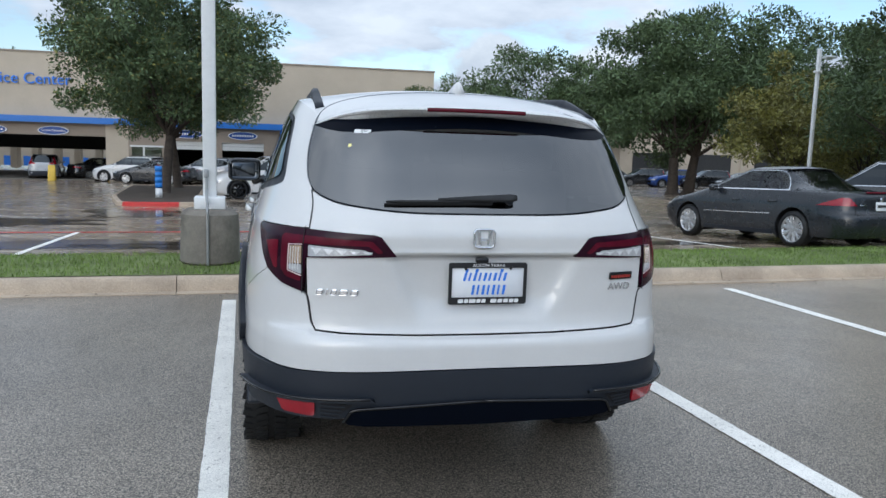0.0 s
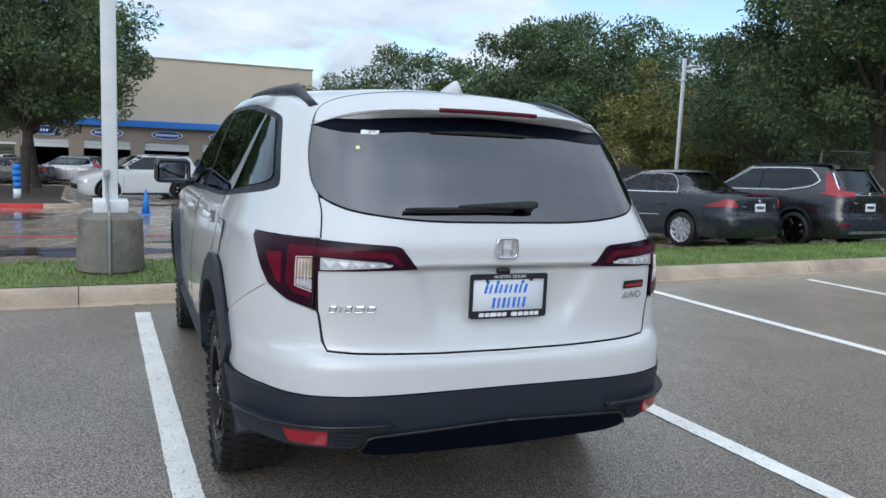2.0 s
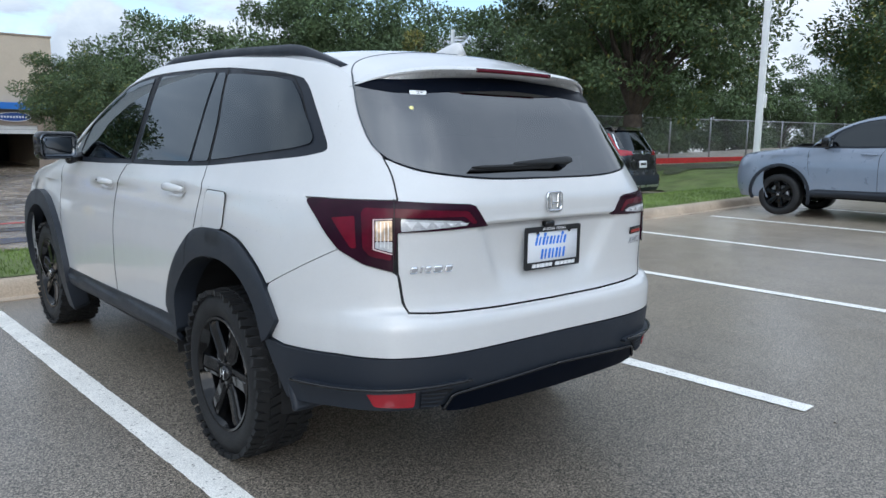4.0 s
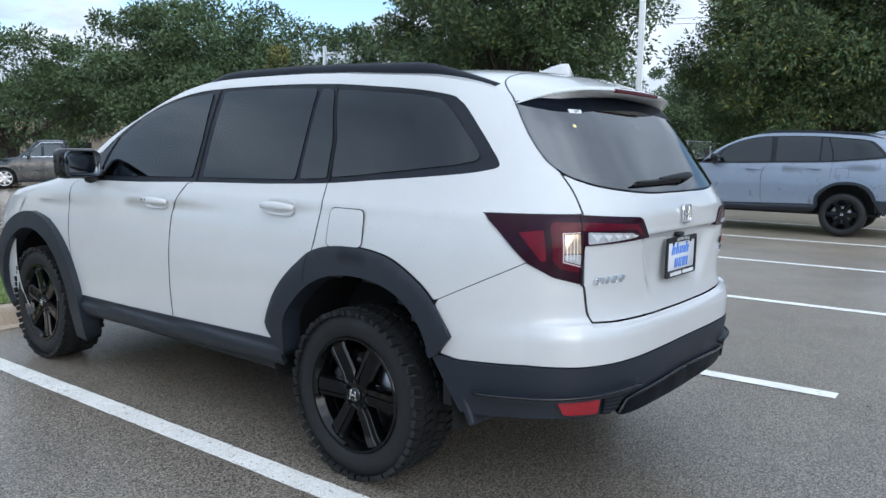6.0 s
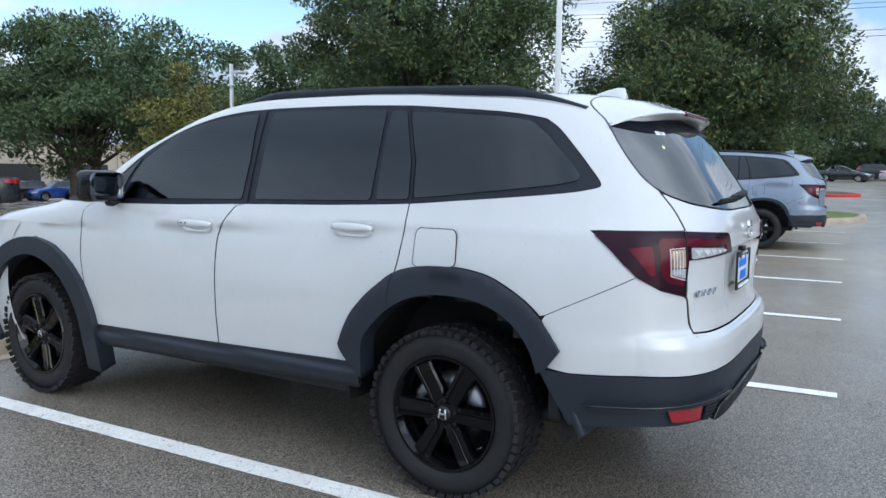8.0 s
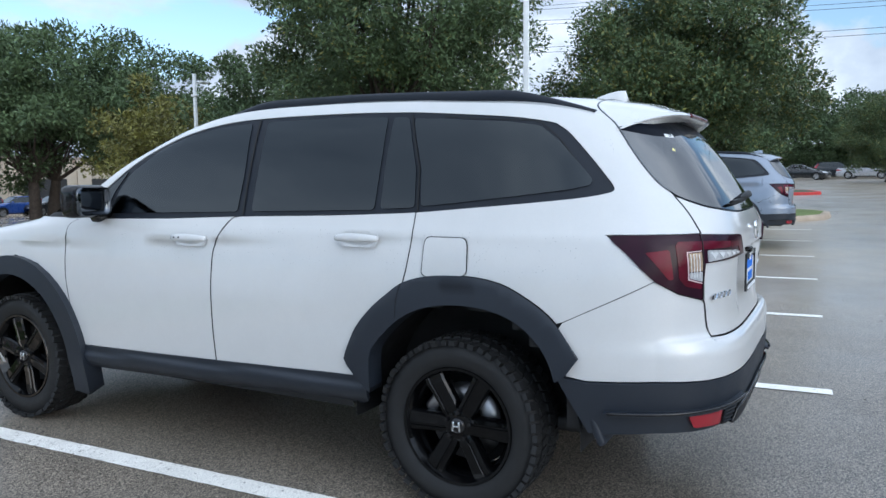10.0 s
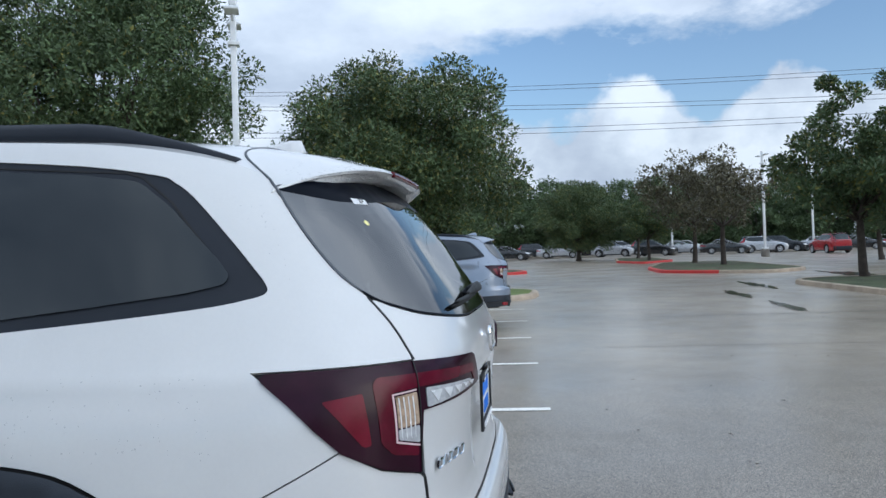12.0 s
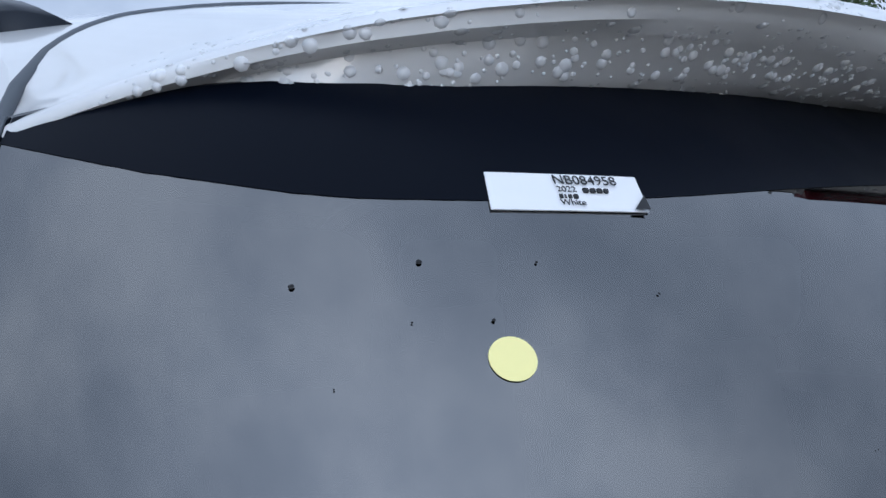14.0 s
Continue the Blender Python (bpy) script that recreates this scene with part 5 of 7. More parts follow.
def asphalt_mat():
    """Damp asphalt: open stone grain in the stalls, smoother and paler in the driving lane, where wet sky sheen is put
    into the colour, under a thin film of water.
    """
    m = bpy.data.materials.new("damp asphalt")
    m.use_nodes = True
    n, l = m.node_tree.nodes, m.node_tree.links
    p = n["Principled BSDF"]
    g = n.new("ShaderNodeNewGeometry")
    sep = n.new("ShaderNodeSeparateXYZ")
    l.new(g.outputs["Position"], sep.inputs[0])

    def nz(sc, det, r=0.6):
        t = n.new("ShaderNodeTexNoise")
        t.inputs["Scale"].default_value, t.inputs["Detail"].default_value, t.inputs["Roughness"].default_value = sc, det, r
        l.new(g.outputs["Position"], t.inputs["Vector"])
        return t.outputs["Fac"]

    def rng_(v, lo, hi, a, b):
        r = n.new("ShaderNodeMapRange")
        for k, q in zip(("From Min", "From Max"), (lo, hi)):
            r.inputs[k].default_value = q
        for k, q in zip(("To Min", "To Max"), (a, b)):
            if hasattr(q, "is_linked"):
                l.new(q, r.inputs[k])
            else:
                r.inputs[k].default_value = q
        l.new(v, r.inputs["Value"])
        return r.outputs["Result"]

    def mixed(a, b, f, how="MIX"):
        x = n.new("ShaderNodeMix")
        x.data_type, x.blend_type = "RGBA", how
        for k, q in (("A", a), ("B", b), ("Factor", f)):
            if hasattr(q, "is_linked"):
                l.new(q, x.inputs[k])
            else:
                x.inputs[k].default_value = q if k == "Factor" else (*q, 1)
        return x.outputs["Result"]

    worn = rng_(sep.outputs[0], 1.2, 7.0, 0.0, 1.0)  # rises to the east, where the colour is paled to paint low-angle sky sheen
    col = mixed(mixed((0.278, 0.236, 0.186), (0.206, 0.177, 0.141), rng_(nz(0.35, 5), 0.42, 0.66, 0, 1)), mixed((0.385, 0.322, 0.242), (0.290, 0.243, 0.184), rng_(nz(0.22, 5), 0.40, 0.66, 0, 1)), worn)
    col = mixed(col, rng_(nz(3.0, 5), 0.3, 0.7, 0.92, 1.08), 1.0, "MULTIPLY")
    vor = n.new("ShaderNodeTexVoronoi")
    vor.inputs["Scale"].default_value = 205
    l.new(g.outputs["Position"], vor.inputs["Vector"])
    stone = n.new("ShaderNodeSeparateColor")
    l.new(vor.outputs["Color"], stone.inputs[0])
    col = mixed(col, rng_(stone.outputs[0], 0.15, 0.95, rng_(worn, 0, 1, 0.12, 0.75), rng_(worn, 0, 1, 1.66, 1.25)), 1.0, "MULTIPLY")
    col = mixed(col, rng_(nz(80, 3), 0.38, 0.62, rng_(worn, 0, 1, 0.62, 0.90), rng_(worn, 0, 1, 1.32, 1.10)), 1.0, "MULTIPLY")
    l.new(col, p.inputs["Base Color"])
    l.new(rng_(nz(0.8, 4), 0.3, 0.7, 0.36, 0.50), p.inputs["Roughness"])
    l.new(rng_(nz(0.5, 5), 0.35, 0.65, rng_(worn, 0, 1, 0.12, 0.45), rng_(worn, 0, 1, 0.32, 0.85)), p.inputs["Coat Weight"])
    l.new(rng_(nz(1.4, 4), 0.3, 0.7, 0.16, 0.26), p.inputs["Coat Roughness"])
    p.inputs["Coat IOR"].default_value = 1.36
    bp = n.new("ShaderNodeBump")
    bp.inputs["Distance"].default_value = 0.01
    l.new(rng_(worn, 0, 1, 0.16, 0.01), bp.inputs["Strength"])
    l.new(stone.outputs[1], bp.inputs["Height"])
    l.new(bp.outputs[0], p.inputs["Normal"])
    return m


M["asphalt"] = asphalt_mat()
M["wet"] = mat("wet concrete lot", (0.30, 0.235, 0.168), 0.20, vary=0.2, scale=0.5, fine=0.15, fine_scale=60, bump=0.06, bump_scale=40, rough_vary=0.16, object_space=False, other=(0.12, 0.105, 0.092), other_scale=0.16)
M["puddle"] = mat("standing water", (0.085, 0.072, 0.056), 0.09, vary=0.1, rough_vary=0.02)
M["line"] = mat("worn white road paint", (0.90, 0.87, 0.80), 0.6, vary=0.12, scale=3, fine=0.24, fine_scale=160, object_space=False, other=(0.34, 0.31, 0.27), other_at=(0.60, 0.68), other_scale=42)
M["kerb"] = mat("tan kerb concrete", (0.46, 0.37, 0.275), 0.8, vary=0.16, scale=2.0, fine=0.14, fine_scale=70, bump=0.2, bump_scale=90, object_space=False, other=(0.34, 0.27, 0.20), other_scale=1.2)
M["red_kerb"] = mat("red painted kerb", (0.52, 0.035, 0.03), 0.6, vary=0.14, fine=0.1, object_space=False)
M["grass"] = mat("short grass", (0.130, 0.175, 0.046), 0.9, vary=0.35, scale=1.2, fine=0.35, fine_scale=60, bump=0.6, bump_scale=70, object_space=False, other=(0.15, 0.18, 0.06), other_scale=0.8)
M["grass_dark"] = mat("worn dark grass", (0.070, 0.088, 0.036), 0.9, vary=0.35, scale=1.2, fine=0.35, fine_scale=60, bump=0.5, bump_scale=70, object_space=False, other=(0.085, 0.065, 0.040), other_scale=0.9)
M["blade"] = mat("grass blades", (0.160, 0.230, 0.052), 0.8, vary=0.3, scale=1.0, object_space=False, random_vary=0.35, island=True)
M["soil"] = mat("bark mulch", (0.058, 0.042, 0.029), 0.95, vary=0.3, scale=3, fine=0.4, fine_scale=40, bump=0.6, bump_scale=40, object_space=False)
M["concrete"] = mat("cast concrete", (0.215, 0.195, 0.165), 0.85, vary=0.22, scale=3, fine=0.14, fine_scale=80, bump=0.25, bump_scale=70, other=(0.125, 0.113, 0.095), other_scale=2.6, other_at=(0.42, 0.60))
M["white_metal"] = mat("white painted steel", (0.72, 0.73, 0.73), 0.4, vary=0.05, fine=0.04)
M["grey_metal"] = mat("grey galvanised steel", (0.33, 0.34, 0.34), 0.45, metal=0.5, vary=0.12)
M["stucco"] = mat("tan stucco", (0.50, 0.43, 0.335), 0.9, vary=0.06, scale=0.6, fine=0.06, fine_scale=30, bump=0.15, bump_scale=60, object_space=False)
M["stucco_low"] = mat("brown stucco", (0.30, 0.245, 0.195), 0.9, vary=0.06, scale=0.6, fine=0.06, fine_scale=30, object_space=False)
M["blue_band"] = mat("blue metal band", (0.03, 0.16, 0.52), 0.4, vary=0.05)
M["blue_sign"] = mat("dark blue sign", (0.02, 0.07, 0.30), 0.4, vary=0.05)
M["door_white"] = mat("white sectional door", (0.62, 0.62, 0.60), 0.5, vary=0.05)
# the shade inside the buildings is put into this near-black colour
M["room_shade"] = mat("near-black colour for interior shade", (0.03, 0.03, 0.03), 0.8, vary=0.2)
M["bark"] = mat("grey brown bark", (0.060, 0.047, 0.037), 0.95, vary=0.3, scale=5, fine=0.3, fine_scale=30, bump=0.8, bump_scale=18)
M["leaf"] = mat("dark green leaves", (0.082, 0.120, 0.052), 0.6, vary=0.25, scale=0.6, random_vary=0.35, island=True, rough_vary=0.1, spec=0.3)
M["leaf_light"] = mat("yellow green leaves", (0.16, 0.155, 0.035), 0.55, vary=0.3, scale=0.6, random_vary=0.5, island=True)
M["leaf_brown"] = mat("thin brownish leaves", (0.095, 0.085, 0.045), 0.6, vary=0.3, scale=0.6, random_vary=0.5, island=True)
M["wire"] = mat("power line", (0.05, 0.05, 0.055), 0.6, vary=0.1)
M["orange_plastic"] = mat("blue plastic cone", (0.03, 0.20, 0.62), 0.5, vary=0.1)
M["yellow_plastic"] = mat("yellow plastic", (0.62, 0.42, 0.04), 0.5, vary=0.1)

K0, KS = 3.91, 0.0524  # the kerb's foot: y = K0 + KS * x


def rise(x):
    """The upper lot climbs gently towards +x."""
    if x < 2:
        return 0.0
    if x < 17:
        return .0006 * (x - 2) ** 2
    return .135 + .012 * (min(x, 120) - 17)


def step01(a, b, x):
    t = min(1, max(0, (x - a) / (b - a)))
    return t * t * (3 - 2 * t)


def low(x, y):
    """The lower lot falls away from the grass."""
    swell = .55 * math.exp(-((x - 12) / 6) ** 2 - ((y - 30) / 7) ** 2)  # a low swell in the paving
    return -.10 - .035 * (min(y, 26) - 8) - .020 * (min(max(y, 26), 60) - 26) - .006 * max(0, 10 - max(x, -30)) + swell


def terrain(x, y):
    d = y - (K0 + KS * x)
    up = rise(x)
    if d <= 0.3:
        return up
    far = 4.0 * max(0, y - 20)
    f = step01(1.6, 3.4, d) * (1 - step01(16.0 + far, 20.0 + 1.4 * far, x + .15 * max(0, -d + 6)))
    return up * (1 - f) + low(x, y) * f


def on_ground(x, y, rz=0):
    return pose(x, y, terrain(x, y), 0, 0, rz)


def grid_lines(lo, hi, near, fine, grow=1.25):
    a = [near[0]]
    while a[-1] < near[1]:
        a.append(a[-1] + fine)
    st = fine
    while a[-1] < hi:
        st *= grow
        a.append(a[-1] + st)
    b = []
    st, x = fine, near[0]
    while x > lo:
        st *= grow
        x -= st
        b.append(x)
    return b[::-1] + a


gxs, gys = grid_lines(-900, 900, (-14, 45), 0.8), grid_lines(-900, 900, (-14, 64), 0.8)
gv = [(x, y, terrain(x, y) - (0.02 if y > K0 + KS * x + .2 else 0)) for y in gys for x in gxs]
nx = len(gxs)
gf = [(j * nx + i, j * nx + i + 1, (j + 1) * nx + i + 1, (j + 1) * nx + i) for j in range(len(gys) - 1) for i in range(nx - 1)]
ground = tagged(mesh_part("ground", gv, gf, M["asphalt"]), "damp grey brown asphalt of the parking lot", "ground", kind="structure")


def sheet(name, poly, zf, material, label, category, step=0.5, lift=0.0, kind="structure", skirt=0.0):
    """A patch of ground cover following a height."""
    pts, tris, rim = triangulate(poly, step)
    v = [(x, y, zf(x, y) + lift) for x, y in pts]
    f = [tuple(t) for t in tris]
    if skirt:
        n = len(v)
        v += [(v[i][0], v[i][1], v[i][2] - skirt) for i in rim]
        f += [(rim[i], n + i, n + (i + 1) % len(rim), rim[(i + 1) % len(rim)]) for i in range(len(rim))]
    ob = mesh_part(name, v, f, material)
    b = bmesh.new()
    b.from_mesh(ob.data)
    for fc in b.faces:
        if abs(fc.normal.z) > .3 and fc.normal.z < 0:
            fc.normal_flip()
    b.to_mesh(ob.data)
    b.free()
    ob.data.shade_smooth()
    return tagged(ob, label, category, kind=kind)


# lower lot behind the grass: paler wet concrete
sheet("road", [(-70, 7.2 - 3.6), (15.2, 8.2), (15.2, 20), (24, 23), (60, 32), (60, 110), (-70, 110)], terrain, M["wet"], "wet pale concrete of the lower lot", "ground", 2.0, 0.004)

# grass strip between the lots, running on to the end island
def grass_h(x, y):
    d = y - (K0 + KS * x)
    return terrain(x, y) + .14 * (1 - .9 * step01(1.4, 2.8, d) * (1 - step01(15, 19, x)))


STRIP = [(-40, K0 + KS * -40 + .16)] + [(x, K0 + KS * x + .16) for x in range(-30, 18, 3)] + [(17.4, 4.95), (17.8, .6), (18.2, -.25), (18.9, -.62), (20.6, -.70), (21.3, -.3), (21.8, .7), (22.5, 5), (30, 6.5), (46, 8), (46, 13), (24.5, 13.5), (16.5, 12.6), (16.0, 9.2), (14.5, 7.75), (-40, 5.0)]
sheet("grass_strip", STRIP, grass_h, M["grass"], "short green grass strip between the parking lots", "grass", 0.45, 0.0)

# kerb: cast lengths with joints
KERB_PROFILE = [(-.02, -.10), (0.0, .0), (.035, .095), (.055, .125), (.085, .140), (.20, .140), (.205, .02)]
GUTTER = [(-.10, -.06), (-.10, .005), (-.03, .010), (0.02, .012), (.02, -.06)]


def sweep(name, path, profile, material, parent, zf):
    """A profile (out from the path to its left, up) carried along a path of (x, y)."""
    b = bmesh.new()
    rows = []
    n = len(path)
    for i, (x, y) in enumerate(path):
        a, c = path[max(0, i - 1)], path[min(n - 1, i + 1)]
        t = Vector((c[0] - a[0], c[1] - a[1])).normalized()
        o = Vector((-t.y, t.x))
        rows.append([b.verts.new((x + o.x * u, y + o.y * u, zf(x, y) + h)) for u, h in profile])
    for i in range(n - 1):
        for j in range(len(profile) - 1):
            b.faces.new((rows[i][j], rows[i + 1][j], rows[i + 1][j + 1], rows[i][j + 1]))
    b.faces.new(rows[0])
    b.faces.new(rows[-1])
    bmesh.ops.recalc_face_normals(b, faces=b.faces)
    ob = part(name, b, material, parent)
    return flat_shade(ob, 40)


kerb = empty("kerb", label="tan cast concrete kerb with joints along the grass", category="kerb", kind="structure")
up_z = lambda x, y: rise(x)
for i in range(-11, 7):
    x0, x1 = -1.70 + i * 3.05 + .004, -1.70 + (i + 1) * 3.05 - .004
    x1 = min(x1, 17.2)
    pth = [(x0 + (x1 - x0) * k / 4, K0 + KS * (x0 + (x1 - x0) * k / 4)) for k in range(5)]
    sweep("kerb_length", pth, KERB_PROFILE, M["kerb"], kerb, up_z)
    sweep("gutter_length", pth, GUTTER, M["kerb"], kerb, up_z)
END = [(17.2, K0 + KS * 17.2), (17.35, 4.5), (17.5, 3.6), (17.62, 2.2), (17.7, .9), (17.85, .2), (18.2, -.42), (18.8, -.78), (19.6, -.88), (20.5, -.88), (21.2, -.55), (21.7, .1), (22.0, 1.2), (22.6, 5.0)]
for a, c in ((0, 5), (4, 9), (8, 14)):
    sweep("kerb_length", END[a:c], KERB_PROFILE, M["kerb"], kerb, up_z)

# parking lines
lines = empty("parking_lines", label="worn white painted parking stall lines", category="marking", kind="structure")


def paint(name, x0, y0, x1, y1, w=.10, z=None, material=None, parent=None):
    n = max(2, int(math.hypot(x1 - x0, y1 - y0) / .03))
    t = Vector((x1 - x0, y1 - y0)).normalized()
    o = Vector((-t.y, t.x)) * w / 2
    hz = z or (lambda x, y: terrain(x, y) + .005)
    v, f = [], []
    for i in range(n + 1):
        x, y = x0 + (x1 - x0) * i / n, y0 + (y1 - y0) * i / n
        wob, wob2 = (1 + .05 * noise.noise((x * 3, y * 3, c)) + .07 * noise.noise((x * 23, y * 23, c)) for c in (1.0, 7.0))
        v += [(x + o.x * wob, y + o.y * wob, hz(x, y)), (x - o.x * wob2, y - o.y * wob2, hz(x, y))]
        if i:
            f.append((2 * i - 2, 2 * i - 1, 2 * i + 1, 2 * i))
    return mesh_part(name, v, f, material or M["line"], parent or lines)


for k in range(-5, 6):
    xo = 1.70 + 2.743 * k
    yo = -1.31 + .052 * (xo - 1.70)
    L = 4.86
    an = radians(2.0 if k < 0 else 3.2)
    xo += (.026 if k == -1 else .012) if k < 0 else (-.043 if k == 0 else -.008)
    paint("stall_line", xo, yo, xo - math.sin(an) * L, yo + math.cos(an) * L, .122)

# ---------------------------------------------------------------- trees
def limb(b, p0, p1, r0, r1, seg=7, bend=0.0, n=4):
    p0, p1 = Vector(p0), Vector(p1)
    rings = []
    side = Vector((random.uniform(-1, 1), random.uniform(-1, 1), 0)) * bend
    for i in range(n + 1):
        t = i / n
        c = p0.lerp(p1, t) + side * math.sin(math.pi * t)
        d = (p1 - p0).normalized()
        q = d.to_track_quat("Z", "Y").to_matrix()
        r = r0 + (r1 - r0) * t
        rings.append([b.verts.new(c + q @ Vector((r * math.cos(a), r * math.sin(a), 0)) * (1 + .12 * math.sin(3 * a + i))) for a in [2 * math.pi * k / seg for k in range(seg)]])
    for i in range(n):
        for k in range(seg):
            b.faces.new((rings[i][k], rings[i][(k + 1) % seg], rings[i + 1][(k + 1) % seg], rings[i + 1][k]))


def tree(name, label, m, height, spread, trunk_r, clear, leaves, leaf, material, seed, lumps=34, depth=1.0, shape=0.55, group="", extra=None, fill=1.0):
    """A trunk that forks into limbs, and a crown of leaf sprays in uneven clumps with gaps."""
    rng = np.random.RandomState(seed)
    random.seed(seed)
    t = empty(name, m, label, "tree", group)
    b = bmesh.new()
    fork = clear * .95
    lean = Vector((rng.uniform(-.1, .1), rng.uniform(-.1, .1), 0)) * fork
    limb(b, (0, 0, -.15), Vector((0, 0, fork)) + lean, trunk_r * 1.15, trunk_r * .8, 10, .05)
    limb(b, (0, 0, -.15), (0, 0, .25), trunk_r * 1.7, trunk_r * 1.1, 10, 0, 2)
    cents = []
    mid = clear + (height - clear) * .45
    for i in range(lumps):
        for _ in range(40):
            u = rng.normal(size=3)
            u /= np.linalg.norm(u)
            r = rng.uniform(.15, 1.0) ** .55
            p = np.array([u[0] * spread * r, u[1] * spread * depth * r, mid + u[2] * (height - clear) * .5 * r])
            if p[2] < clear + .1 * (height - clear) and math.hypot(p[0], p[1]) < spread * .3:
                continue
            if p[2] > mid and math.hypot(p[0], p[1]) > spread * (1 - shape * ((p[2] - mid) / (height - mid)) ** 1.5):
                continue
            break
        cents.append((p, rng.uniform(.13, .25) * spread))
    hub = Vector((0, 0, fork)) + lean
    for i, (p, r) in enumerate(cents):
        if i % 5 == 0:
            e = Vector(p)
            k = hub + Vector((p[0] * .35, p[1] * .35, (p[2] - hub.z) * .45))
            limb(b, hub, k, trunk_r * .40, trunk_r * .20, 6, .3, 4)
            limb(b, k, e, trunk_r * .20, trunk_r * .04, 5, .35, 4)
    part("trunk", b, M["bark"], t)
    # leaf sprays: small folded blades
    per = int(leaves / len(cents))
    P, D = [], []
    for p, r in cents:
        u = rng.normal(size=(per, 3))
        u /= np.linalg.norm(u, axis=1, keepdims=True)
        rad = r * rng.uniform(.15, 1.15, size=(per, 1)) ** .55
        q = p + u * rad * np.array([1, 1, .75])
        P.append(q)
        D.append(u + rng.normal(scale=.6, size=(per, 3)))
    P, D = np.concatenate(P), np.concatenate(D)
    D /= np.linalg.norm(D, axis=1, keepdims=True)
    o = rng.normal(size=P.shape)
    o -= D * np.sum(o * D, 1, keepdims=True)
    o /= np.linalg.norm(o, axis=1, keepdims=True)
    up = np.cross(D, o)
    sz = leaf * rng.uniform(.6, 1.4, size=(len(P), 1))
    v0, v1, v2, v3 = P - D * sz, P + o * sz * .42 + up * sz * .12, P + D * sz, P - o * sz * .42 + up * sz * .12
    V = np.stack([v0, v1, v2, v3], 1).reshape(-1, 3)
    F = np.arange(len(V)).reshape(-1, 4)
    crown = mesh_part("crown", V, F.tolist(), material, t, smooth=False)
    # paler leaves strewn through the crown put highlights and haze into its colour
    if extra:
        n2 = int(len(P) * extra[1])
        pick = rng.choice(len(P), n2, replace=False)
        V2 = np.stack([v0, v1, v2, v3], 1)[pick] + rng.normal(scale=.05, size=(n2, 1, 3))
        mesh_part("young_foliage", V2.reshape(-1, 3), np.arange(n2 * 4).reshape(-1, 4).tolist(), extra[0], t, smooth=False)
    return t


oak_big = tree("oak_tree", "tall dense dark green oak tree on the grass", on_ground(20.0, 13.1), 11.8, 4.8, .38, 2.0, 105000, .078, M["leaf"], 3, lumps=190, extra=(M["leaf_light"], .06))
oak_mid = tree("oak_tree", "dense round green oak tree behind the parked cars", on_ground(27.0, 4.4), 9.5, 4.9, .25, .9, 105000, .076, M["leaf"], 5, lumps=190, extra=(M["leaf_light"], .20))
oak_left = tree("oak_tree", "green oak tree in a mulched kerb island", on_ground(-5.2, 30.4), 10.3, 4.5, .20, 2.7, 46000, .085, M["leaf"], 8, lumps=110, extra=(M["leaf_light"], .10))
oak_back = tree("oak_tree", "wide dark green oak tree over the lower lot", on_ground(24.2, 40.5), 11.6, 6.3, .33, 2.5, 28000, .135, M["leaf"], 11, lumps=90)
elm_near = tree("elm_tree", "slender green tree in a kerbed grass island", on_ground(23.6, -11.2), 6.8, 2.7, .13, 2.0, 22000, .08, M["leaf"], 14, lumps=70, extra=(M["leaf_light"], .15))
elm_thin = tree("elm_tree", "thin brownish tree in a red kerbed island", on_ground(39.2, -10.3), 6.4, 3.2, .13, 2.2, 8000, .09, M["leaf_brown"], 17, lumps=50)
far_tree = tree("far_tree", "distant dark green tree beyond the parking lot", on_ground(93, -3), 9.5, 5.5, .35, .7, 15000, .17, M["leaf"], 19, lumps=60)
gold_tree = tree("ash_tree", "yellow green tree beyond the lower lot", on_ground(27.5, 33.5), 8.5, 4.2, .2, 1.0, 14000, .12, M["leaf_light"], 23, lumps=60)

